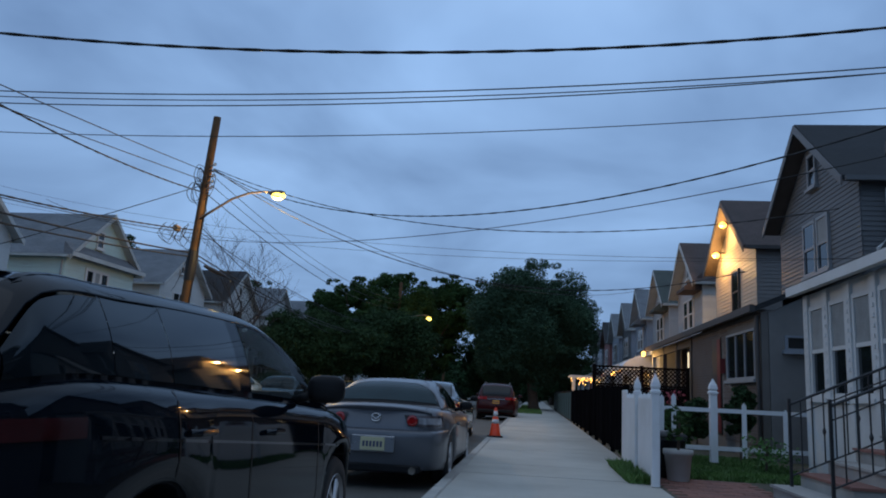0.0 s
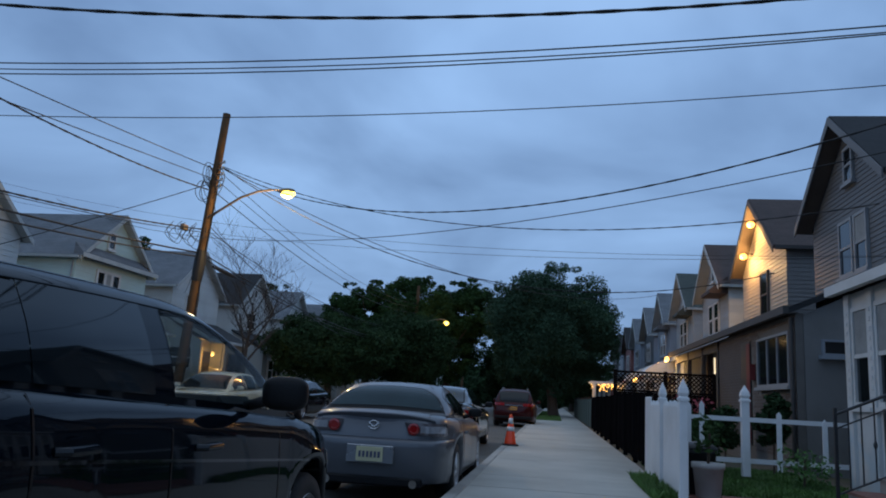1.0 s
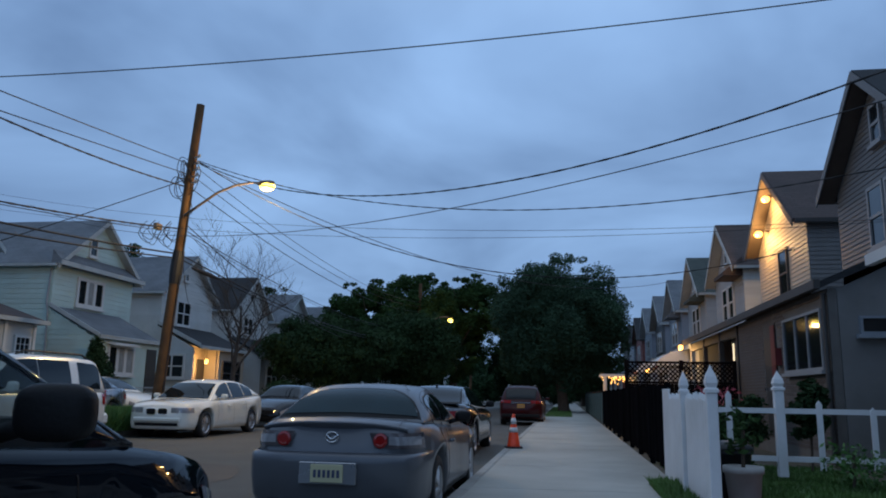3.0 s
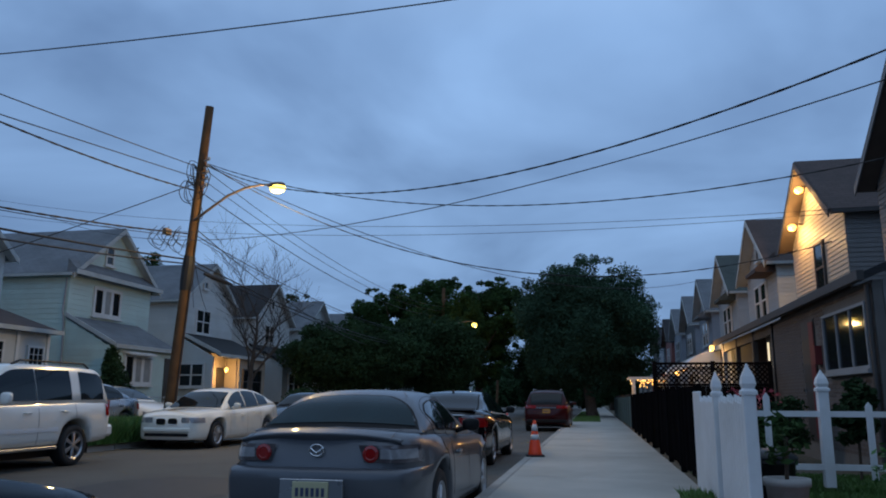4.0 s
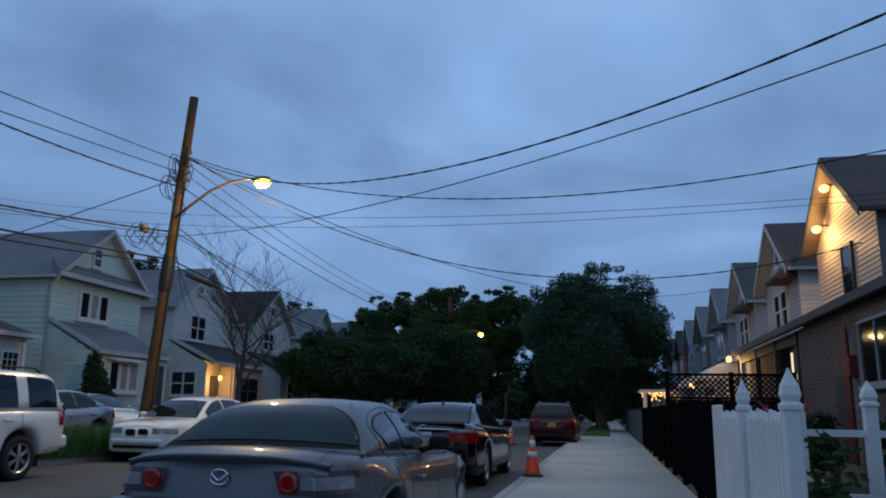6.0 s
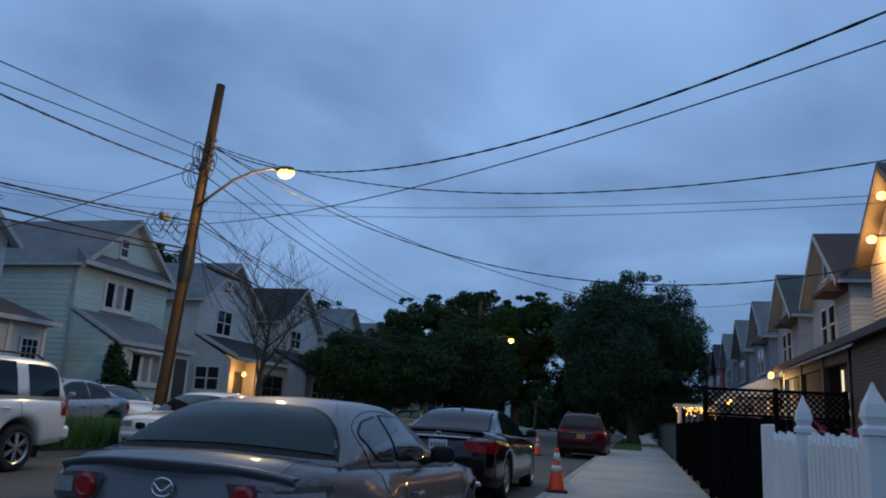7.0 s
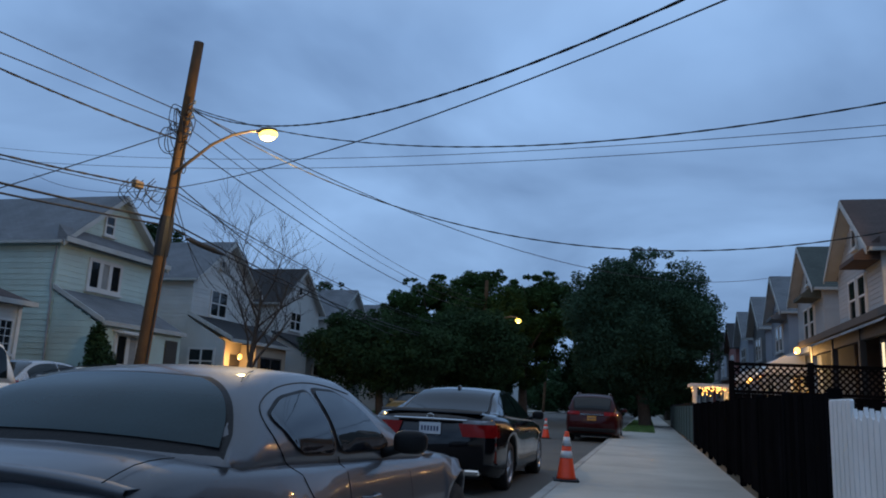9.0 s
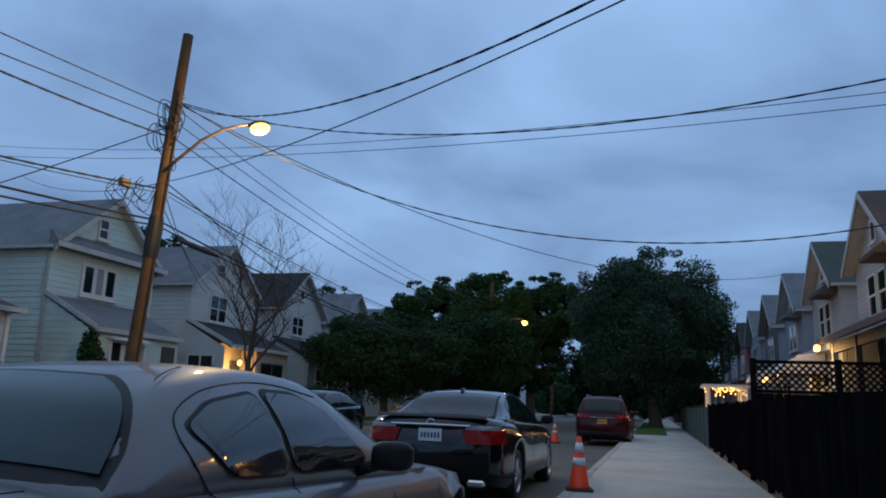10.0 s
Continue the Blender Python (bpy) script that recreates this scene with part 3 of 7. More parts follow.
part("porch_parapet", bm, M_WHITEPAINT, H0, "white panelled parapet below the windows")
bm = bmesh.new()
mbox(bm, P0, -2.6, 2.32, WALL_D, WALL_D + 0.12, 2.75, 2.96)
part("porch_header", bm, M_WHITEPAINT, H0)
bm = bmesh.new()
mbox(bm, P0, -2.5, 2.2, WALL_D + 0.9, WALL_D + 0.95, 0.0, 3.2)
part("porch_inner_wall", bm, M_CURTAIN, H0, "pale inner wall behind the porch glass")
bm = bmesh.new()
mbox(bm, P0, -2.6, 2.32, WALL_D + 0.12, 0.0, 0.75, 0.85)
part("porch_floor", bm, M_STEP, H0)
for k in range(6):
    u = 2.32 - 0.19 - k * 0.86
    bm = bmesh.new()
    mbox(bm, P0, u, u + 0.19, WALL_D - 0.05, WALL_D + 0.13, 0.0, 2.95)
    col = part("column", bm, M_WHITEPAINT, H0, "fluted white porch column")
    bm = bmesh.new()
    for zz in np.arange(1.35, 2.75, 0.14):
        mbox(bm, P0, u + 0.06, u + 0.13, WALL_D - 0.062, WALL_D - 0.05, zz, zz + 0.06)
    part("column_bosses", bm, M_WHITEPAINT, col)["kind"] = "stuff"
    if k < 5:
        window(H0, P0, u - 0.66, u - 0.005, 1.25, 2.74, d=WALL_D + 0.06, sashes=2, curtain=1)

# grey and brick house
H1, P1 = right_house(0, "dark grey clapboard house with a gabled roof and enclosed brick porch", M_SID_GREY, M_SID_GREY, M_ROOF_DARK, M_BARGE, True, row=0.105)
window(H1, P1, -0.95, -0.24, 4.2, 5.5, across=1, frame_mat=M_FRAMEGREY, curtain=1)
window(H1, P1, -0.14, 0.66, 4.2, 5.5, across=1, frame_mat=M_FRAMEGREY)
window(H1, P1, -0.34, 0.2, 6.3, 7.15, across=1, frame_mat=M_FRAMEGREY)
shed_roof(H1, P1, -2.62, 4.35, 0.02, 4.05, EAVE_D, 3.08, M_ROOF_DARK, M_TRIM)
wedge_wall(H1, P1, -2.48, 0.14, 0.0, WALL_D + 0.02, 3.85, 2.96, M_STUCCO)
wedge_wall(H1, P1, 4.1, 0.14, 0.0, WALL_D + 0.02, 3.85, 2.96, M_STUCCO)
bm = bmesh.new()
mbox(bm, P1, -2.48, 4.24, WALL_D, WALL_D + 0.14, 0.0, 2.97)
part("porch_front", bm, M_MORTAR, H1, "brown brick porch front")
window(H1, P1, -2.3, 0.0, 1.62, 2.66, d=WALL_D - 0.01, sashes=1, across=3, f=0.05, bar=0.02, frame_mat=M_FRAMEGREY)
H1_HOLES = [(-2.42, 0.12, 1.5, 2.78), (0.75, 1.75, 0.2, 2.5)]
brick_field(H1, P1, -2.47, 4.23, 0.25, 2.95, WALL_D, H1_HOLES)
bm = bmesh.new()
mbox(bm, P1, 0.8, 1.7, WALL_D - 0.03, WALL_D + 0.02, 0.35, 2.7)
dr = part("door", bm, M_DOOR, H1, "dark front door")
bm = bmesh.new()
mbox(bm, P1, 1.55, 1.62, WALL_D - 0.09, WALL_D - 0.032, 1.3, 1.36)
part("door_knob", bm, M_CHROME, dr)
bm = bmesh.new()
mbox(bm, P1, 0.42, 0.66, WALL_D - 0.14, WALL_D - 0.015, 1.8, 2.15)
part("letter_box", bm, M_REDDOOR, H1, "small red letter box on the brick wall")
bm = bmesh.new()
mbox(bm, P1, 0.82, 1.12, WALL_D - 0.045, WALL_D - 0.032, 0.4, 2.65)
part("door_panel", bm, M_REDDOOR, dr, "narrow dark red door panel")
# downpipe at the corner
bm = tube(bmesh.new(), [P1(-2.42, WALL_D - 0.06, z) for z in (0.1, 1.5, 2.9)], 0.045, 8)
part("downpipe", bm, M_TRIM, H1)
window(H1, P1, WALL_D + 0.45, WALL_D + 0.92, 2.2, 2.5, d=-2.488, sashes=1, side=True, frame_mat=M_SID_BLUE, f=0.04)
bm = tube(bmesh.new(), [P1(-2.62, 0.5, 5.6), P1(-2.62, 0.5, 4.6), P1(-2.75, 0.2, 4.3), P1(-2.75, 0.2, 4.05)], 0.04, 8)
part("downpipe", bm, M_WHITEPAINT, H1)

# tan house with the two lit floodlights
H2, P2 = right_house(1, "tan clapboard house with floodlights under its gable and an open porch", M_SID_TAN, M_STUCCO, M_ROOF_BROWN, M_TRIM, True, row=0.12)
window(H2, P2, -0.75, 0.1, 4.0, 5.45, frame_mat=M_TRIM)
shed_roof(H2, P2, -3.0, 4.75, 0.02, 4.05, EAVE_D, 3.08, M_ROOF_DARK, M_SOFFIT)
# back wall takes the dark brick colour so the open recess reads as shaded
bm = bmesh.new()
mbox(bm, P2, -2.5, 4.6, -0.05, 0.05, 0.2, 3.9)
part("porch_back_wall", bm, M_BRICK, H2, "brick porch back wall coloured dark to hold the shade")
bm = bmesh.new()
mbox(bm, P2, -2.9, 4.7, WALL_D - 0.05, 0.0, 0.0, 0.55)
part("porch_floor", bm, M_STEP, H2)
wedge_wall(H2, P2, 4.5, 0.12, -0.06, WALL_D + 1.0, 3.85, 3.2, M_BRICK)
# posts away from the lamp get a dark colour for the porch shade
for u in (-2.9, -0.6, 1.9, 4.3):
    bm = bmesh.new()
    mbox(bm, P2, u, u + 0.13, WALL_D, WALL_D + 0.13, 0.55, 2.97)
    part("porch_post", bm, M_WHITEPAINT if u > 4 else M_TRIM, H2)
bm = bmesh.new()
mbox(bm, P2, -1.6, -0.7, -0.1, -0.05, 0.55, 2.6)
part("door", bm, M_DOOR, H2)
window(H2, P2, 0.2, 2.2, 1.3, 2.6, d=-0.06, across=2)
bm = bmesh.new()
mbox(bm, P2, -2.76, -1.3, WALL_D + 0.2, WALL_D + 0.26, 0.55, 2.75)
ld = part("entrance_screen", bm, M_DOOR, H2, "glazed entrance screen lit from within")
for u, z0, z1 in ((-1.62, 1.2, 2.6), (-2.05, 1.95, 2.1), (-2.1, 1.62, 1.74)):
    bm = bmesh.new()
    mbox(bm, P2, u, u + 0.14, WALL_D + 0.185, WALL_D + 0.198, z0, z1)
    part("lit_pane", bm, M_LITGLASS, ld, "warmly lit door glass")
bm = bmesh.new()
mbox(bm, P2, -2.9, 4.7, WALL_D + 0.02, WALL_D + 0.14, 2.72, 2.97)
part("porch_beam", bm, M_TRIM, H2)
# floodlight bodies are widened to take in the glare round each bulb
for u, z in ((0.06, 7.12), (1.1, 6.25)):
    bm = turned(bmesh.new(), [(0.03, -0.05), (0.085, -0.025), (0.12, 0.04), (0.115, 0.09), (0.06, 0.14)], 18)
    bmesh.ops.transform(bm, matrix=Matrix.Translation(P2(u, -0.33, z - 0.1)), verts=bm.verts)
    fl = part("floodlight", bm, M_BULBGLOW, H2, "lit warm floodlight under the eave")
    bm = boxed(*sorted((P2(0, -0.3, 0).x, P2(0, -0.02, 0).x)), P2(u, 0, 0).y - 0.02, P2(u, 0, 0).y + 0.02, z + 0.03, z + 0.07)
    part("bracket", bm, M_TRIM, fl)
bm = turned(bmesh.new(), [(0.04, 0.0), (0.08, 0.04), (0.08, 0.14), (0.03, 0.18)], 14, P2(4.65, WALL_D - 0.3, 2.78))
part("porch_lamp", bm, M_BULBGLOW, H2, "lit warm porch lamp")
bm = tube(bmesh.new(), [P2(4.65, WALL_D - 0.3, 2.95), P2(4.65, WALL_D - 0.05, 3.0)], 0.012, 6)
part("lamp_bracket", bm, M_TRIM, H2)


def awning(h, P, u0, u1, z0, z1, d0, d1):
    """A ribbed aluminium awning that curves down towards the street."""
    bm = bmesh.new()
    n, m = 10, 16
    g = []
    for i in range(m + 1):
        col = []
        for j in range(n + 1):
            t = j / n
            a = t * math.pi / 2
            d = d0 + (d1 - d0) * math.sin(a)
            z = z0 + (z1 - z0) * (1 - math.cos(a)) + (0.012 if i % 2 else 0)
            col.append(bm.verts.new(P(u0 + (u1 - u0) * i / m, d, z)))
        g.append(col)
    for i in range(m):
        for j in range(n):
            bm.faces.new((g[i][j], g[i + 1][j], g[i + 1][j + 1], g[i][j + 1]))
    for col in (g[0], g[-1]):
        bm.faces.new(col + [bm.verts.new(P(u0 if col is g[0] else u1, d0, z1))])
    a = part("awning", bm, M_AWNING, h, "white ribbed metal awning")
    vb = bmesh.new()
    mbox(vb, P, u0, u1, d1 - 0.02, d1 + 0.02, z1 - 0.13, z1)
    part("valance", vb, M_REDDOOR, a)
    for u in (u0 + 0.05, u1 - 0.05):
        tb = tube(bmesh.new(), [P(u, d1 + 0.03, 0.2), P(u, d1 + 0.03, z1)], 0.025, 6)
        part("awning_post", tb, M_WHITEPAINT, a)
    return a


ROW = [
    # this front is a darker copy of the white siding, offsetting lamplight on it
    (2, "white clapboard house with a brown roof and pent roof", M_SID_DULL, M_SID_WHITE, M_ROOF_BROWN, M_PALETRIM),
    (3, "white sided house with a dark green roof", M_SID_DULL, M_SID_DULL, M_ROOF_GREEN, M_PALETRIM),
    (4, "blue-grey sided house with a grey roof", M_SID_BLUE, M_SID_BLUE, M_ROOF_GREY, M_PALETRIM),
    (5, "grey sided house with a grey roof", M_SID_GREY, M_SID_BLUE, M_ROOF_GREY, M_PALETRIM),
    (6, "pale sided house with a grey roof", M_SID_BLUE, M_SID_BLUE, M_ROOF_GREY, M_PALETRIM),
    (7, "dark red house with a dark roof", M_SID_RED, M_SID_RED, M_ROOF_DARK, M_TRIM),
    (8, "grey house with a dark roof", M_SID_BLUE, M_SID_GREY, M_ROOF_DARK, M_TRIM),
    (9, "grey house with a dark roof at the end of the row", M_SID_GREY, M_SID_GREY, M_ROOF_DARK, M_TRIM),
]
for k, lab, wm, sm, rm, tm in ROW:
    h, P = right_house(k, lab, wm, sm, rm, tm, k <= 3)
    window(h, P, -1.0, -0.1, 4.1, 5.4)
    window(h, P, 0.1, 1.0, 4.1, 5.4)
    if k <= 6:
        window(h, P, -0.3, 0.3, 6.3, 7.0, sashes=1)
    shed_roof(h, P, -2.6, 2.6, 0.02, 3.85, EAVE_D + 0.3, 3.0, rm, M_PALETRIM)
    bm = bmesh.new()
    mbox(bm, P, -2.5, 2.5, WALL_D + 0.35, WALL_D + 0.47, 0, 2.9)
    part("porch_front", bm, sm, h)
    window(h, P, -2.1, -0.3, 1.3, 2.5, d=WALL_D + 0.34, across=2)
    bm = bmesh.new()
    mbox(bm, P, 0.7, 1.6, WALL_D + 0.3, WALL_D + 0.35, 0.5, 2.5)
    part("door", bm, M_DOOR, h)
    wedge_wall(h, P, -2.5, 0.12, 0.0, WALL_D + 0.36, 3.7, 2.9, sm)
    wedge_wall(h, P, 2.4, 0.12, 0.0, WALL_D + 0.36, 3.7, 2.9, sm)
    if k in (2, 3, 4):
        # pent roof across the gable foot
        rb = bmesh.new()
        poly_prism(rb, [P(-2.2 if k > 2 else -2.5, 0, 6.2), P(-2.2 if k > 2 else -2.5, -0.7, 5.62), P(-2.2 if k > 2 else -2.5, -0.7, 5.5), P(-2.2 if k > 2 else -2.5, 0, 5.5)], P(1.7, 0, 0) - P(0, 0, 0))
        part("pent_roof", rb, rm, h)
    if k in (2, 3):
        awning(h, P, -1.2 + 0.3 * k, 1.3, 2.9, 2.3, WALL_D + 0.3, WALL_D - 0.9)
# a yard arbour hung with small lights
arb = thing("arbour", "white yard arbour hung with warm string lights", "arbour")
for dx in (0, 1.3):
    for dy in (0, 1.1, 2.2):
        part("post", boxed(2.5 + dx, 2.57 + dx, 41 + dy, 41.07 + dy, 0, 2.1), M_WHITEPAINT, arb)
for j in range(7):
    part("rafter", boxed(2.3, 4.1, 40.9 + j * 0.4, 40.95 + j * 0.4, 2.1, 2.2), M_WHITEPAINT, arb)
bm = bmesh.new()
for j in range(40):
    c = Vector((2.35 + 1.6 * random.random(), 40.9 + 2.4 * random.random(), 2.06 - 0.35 * random.random() ** 2))
    bmesh.ops.create_icosphere(bm, subdivisions=1, radius=0.03, matrix=Matrix.Translation(c))
sl = part("light_string", bm, M_BULBGLOW, arb, "warm glowing string lights")
sl["kind"] = "stuff"
bulb = thing("yard_lamp", "lit warm globe lamp on a yard post", "lamp")
part("globe", turned(bmesh.new(), [(0.02, 0), (0.09, 0.05), (0.1, 0.11), (0.05, 0.19)], 14, (4.0, 36.0, 2.1)), M_BULBGLOW, bulb)
part("post", tube(bmesh.new(), [(4.0, 36.0, 0), (4.0, 36.0, 2.1)], 0.03, 8), M_IRON, bulb)

# houses behind the camera close the row
for k in (-2, -3):
    h, P = right_house(k, "grey gabled house with a low front porch", M_SID_GREY, M_SID_BLUE, M_ROOF_DARK, M_WHITEPAINT, False)
    shed_roof(h, P, -2.6, 2.6, 0.02, 3.85, EAVE_D + 0.3, 3.0, M_ROOF_DARK, M_WHITEPAINT)
    bm = bmesh.new()
    mbox(bm, P, -2.5, 2.5, WALL_D + 0.35, WALL_D + 0.47, 0, 2.9)
    part("porch_front", bm, M_SID_GREY, h)
    window(h, P, -1.0, 1.0, 4.1, 5.4, across=2)

# ---- houses across the street ----
XL, LEFT_HALF, PD = -19.3, 2.75, -2.1


def left_house(yc, label, wall, roof, trim, sep, peak=8.1, row=0.2):
    P = side_map(XL, yc, False)
    h = house_body("house", label, P, LEFT_HALF, 5.98, peak, 10.0, wall, wall, roof, trim, over_f=0.35, over_s=0.25, row=row, sep=sep, group="houses across the street")
    return h, P


# first: cream house with a brown hipped porch roof
L1, Q1 = left_house(23.1, "cream house with a brown hipped porch roof", M_SID_WHITE, M_ROOF_GREY, M_PALETRIM, False)
bm = bmesh.new()
a = [Q1(-2.9, PD - 0.25, 3.3), Q1(2.95, PD - 0.25, 3.3), Q1(2.95, 0.0, 3.3), Q1(-2.9, 0, 3.3)]
t = [Q1(-1.6, 0.0, 4.35), Q1(1.3, 0.0, 4.35)]
va = [bm.verts.new(p) for p in a]
vt = [bm.verts.new(p) for p in t]
lo = [bm.verts.new(p - Vector((0, 0, 0.14))) for p in a]
bm.faces.new((va[0], va[1], vt[1], vt[0]))
bm.faces.new((va[1], va[2], vt[1]))
bm.faces.new((va[3], va[0], vt[0]))
bm.faces.new((va[2], va[3], vt[0], vt[1]))
bm.faces.new(lo[::-1])
for i in range(4):
    bm.faces.new((va[i], lo[i], lo[(i + 1) % 4], va[(i + 1) % 4]))
part("porch_roof", bm, M_ROOF_BROWN, L1, "brown shingled hipped porch roof")
bm = bmesh.new()
mbox(bm, Q1, -2.98, 3.03, PD - 0.34, PD - 0.26, 3.16, 3.3)
part("porch_gutter", bm, M_PALETRIM, L1)
bm = bmesh.new()
mbox(bm, Q1, -2.7, 2.7, PD, 0, 0, 3.16)
part("porch_wall", bm, M_SID_WHITE, L1)
window(L1, Q1, 1.75, 2.5, 1.75, 2.75, d=PD, across=1, sashes=1, grid=3)
window(L1, Q1, -0.3, 0.75, 1.65, 2.85, d=PD, across=1, sashes=1, grid=4)
for u in (1.25, 2.62):
    bm = bmesh.new()
    mbox(bm, Q1, u, u + 0.12, PD - 0.06, PD, 0, 3.16)
    part("pilaster", bm, M_WHITEPAINT, L1)
window(L1, Q1, -0.8, 0.8, 4.4, 5.6, across=2)

# second: pale green house with a three-light window and return eaves
L2, Q2 = left_house(32.0, "pale green clapboard house with a triple window", M_SID_GREEN, M_ROOF_GREY, M_PALETRIM, True, peak=8.15)
rb = bmesh.new()
poly_prism(rb, [Q2(-2.95, 0.0, 6.45), Q2(-2.95, -0.45, 6.0), Q2(-2.95, -0.45, 5.86), Q2(-2.95, 0.0, 5.86)], Q2(5.9, 0, 0) - Q2(0, 0, 0))
part("pent_roof", rb, M_ROOF_GREY, L2)
bm = bmesh.new()
mbox(bm, Q2, -3.0, 3.0, -0.5, -0.455, 5.82, 6.0)
part("cornice", bm, M_PALETRIM, L2)
window(L2, Q2, -1.3, 0.55, 4.38, 5.58, sashes=1, across=3, f=0.13, bar=0.09, pane_mats=(M_GLASS, M_CURTAIN, M_GLASS))
window(L2, Q2, -0.75, -0.2, 6.55, 7.35, sashes=2)
shed_roof(L2, Q2, -2.75, 1.95, 0.02, 4.25, PD - 0.1, 3.1, M_ROOF_GREY, M_PALETRIM)
wedge_wall(L2, Q2, -2.7, 0.12, 0, PD, 4.12, 3.0, M_SID_GREEN)
for i, z in enumerate(np.arange(0.3, 4.0, 0.2)):
    d_in = PD if z < 2.85 else PD + (z - 2.85) * 2.1 / 1.15
    bm = bmesh.new()
    mbox(bm, Q2, -2.72, -2.7, d_in + 0.02, -0.02, z, z + 0.185)
    part("siding_board", bm, M_SID_GREEN, L2)
bm = bmesh.new()
poly_prism(bm, [Q2(-2.82, 0.0, 4.36), Q2(-2.82, PD - 0.16, 3.18), Q2(-2.82, PD - 0.16, 3.02), Q2(-2.82, 0.0, 4.2)], Q2(0.06, 0, 0) - Q2(0, 0, 0))
part("barge_board", bm, M_PALETRIM, L2)
bm = bmesh.new()
mbox(bm, Q2, -2.7, 1.9, PD, PD + 0.12, 0, 3.0)
part("porch_front", bm, M_SID_GREEN, L2)
window(L2, Q2, -2.0, -0.1, 1.6, 2.8, d=PD - 0.01, sashes=1, across=3, f=0.12, bar=0.09, pane_mats=(M_GLASS, M_CURTAIN, M_CURTAIN))
bm = bmesh.new()
poly_prism(bm, [Q2(-2.1, PD, 2.82), Q2(-2.0, PD - 0.4, 2.74), Q2(-0.3, PD - 0.4, 2.74), Q2(-0.2, PD, 2.82)], (0, 0, 0.08))
part("window_hood", bm, M_WHITEPAINT, L2)
bm = bmesh.new()
mbox(bm, Q2, 0.9, 1.65, PD - 0.05, PD - 0.005, 0.7, 2.75)
part("door", bm, M_DOOR, L2)
bm = tube(bmesh.new(), [Q2(-2.75, 0.12, 5.7), Q2(-2.85, 0.1, 4.4), Q2(-2.85, 0.0, 3.9), Q2(-2.8, -0.1, 0.4)], 0.04, 8)
part("downpipe", bm, M_FRAMEGREY, L2)
bm = tube(bmesh.new(), [Q2(-1.8, 5.5, 6.8), Q2(-1.8, 5.5, 9.0)], 0.025, 6)
for zz, w in ((8.9, 0.55), (8.75, 0.4)):
    for off in (-0.3, 0, 0.3):
        tube(bm, [Q2(-1.8 - w / 2, 5.5 + off, zz), Q2(-1.8 + w / 2, 5.5 + off, zz)], 0.012, 5)
    tube(bm, [Q2(-1.8, 5.1, zz), Q2(-1.8, 5.9, zz)], 0.014, 5)
part("aerial", bm, M_STEEL, L2, "old rooftop television aerial")

# third: white house with a dark porch roof and a lit entrance
L3, Q3 = left_house(40.2, "white house with a dark porch roof and lit entrance", M_SID_WHITE, M_ROOF_GREY, M_PALETRIM, True, peak=8.05)
window(L3, Q3, -1.3, 0.15, 4.35, 5.62, across=2)
window(L3, Q3, -0.75, -0.3, 6.7, 7.15, sashes=1)
shed_roof(L3, Q3, -2.9, 2.9, 0.02, 4.3, PD - 0.2, 3.2, M_ROOF_DARK, M_PALETRIM)
bm = bmesh.new()
poly_prism(bm, [Q3(-2.96, 0.0, 4.42), Q3(-2.96, PD - 0.26, 3.3), Q3(-2.96, PD - 0.26, 3.12), Q3(-2.96, 0.0, 4.24)], Q3(0.06, 0, 0) - Q3(0, 0, 0))
part("barge_board", bm, M_PALETRIM, L3)
wedge_wall(L3, Q3, -2.9, 0.12, 0, PD, 4.15, 3.08, M_SID_WHITE)
window(L3, Q3, -1.6, -0.25, 1.6, 2.78, d=-2.905, across=2, side=True, f=0.09)
# recess walls of this white house are tan: the lamp's warm glow in their colour
bm = bmesh.new()
mbox(bm, Q3, -2.78, -0.3, PD + 0.75, PD + 0.85, 0, 3.3)
part("entrance_wall", bm, M_SID_TAN, L3)
bm = bmesh.new()
mbox(bm, Q3, -1.3, -0.5, PD + 0.7, PD + 0.745, 0.5, 2.6)
part("door", bm, M_DOOR, L3)
bm = bmesh.new()
mbox(bm, Q3, -2.78, -0.3, PD + 0.0, PD + 0.74, 0, 0.5)
part("porch_floor", bm, M_STEP, L3)
bm = bmesh.new()
mbox(bm, Q3, -0.42, -0.3, PD + 0.12, PD + 0.74, 0.5, 3.1)
part("porch_inner_wall", bm, M_SID_TAN, L3)
bm = bmesh.new()
mbox(bm, Q3, -0.3, 2.8, PD, PD + 0.12, 0, 3.1)
part("porch_front", bm, M_SID_TAN, L3)
window(L3, Q3, 0.0, 2.2, 1.3, 2.6, d=PD - 0.01, across=2, frame_mat=M_TRIM)
bm = turned(bmesh.new(), [(0.03, 0), (0.08, 0.05), (0.095, 0.16), (0.04, 0.24)], 14, (-17.2, 38.5, 2.36))
lantern = part("porch_lamp", bm, M_BULBGLOW, L3, "lit hanging entrance lamp")
part("chain", tube(bmesh.new(), [(-17.2, 38.5, 2.6), (-17.2, 38.5, 3.15)], 0.01, 5), M_IRON, lantern)

L4, Q4 = left_house(48.4, "white house half hidden by dark trees", M_SID_WHITE, M_ROOF_DARK, M_PALETRIM, False, peak=8.15)
window(L4, Q4, -1.2, 0.2, 4.5, 5.6, across=2)
window(L4, Q4, -0.4, 0.1, 6.6, 7.2, sashes=1)
shed_roof(L4, Q4, -3.2, 3.0, 0.02, 4.3, PD - 0.2, 3.2, M_ROOF_DARK, M_PALETRIM)
bm = bmesh.new()
mbox(bm, Q4, -3.0, 2.8, PD, PD + 0.12, 0, 3.1)
part("porch_front", bm, M_SID_WHITE, L4)
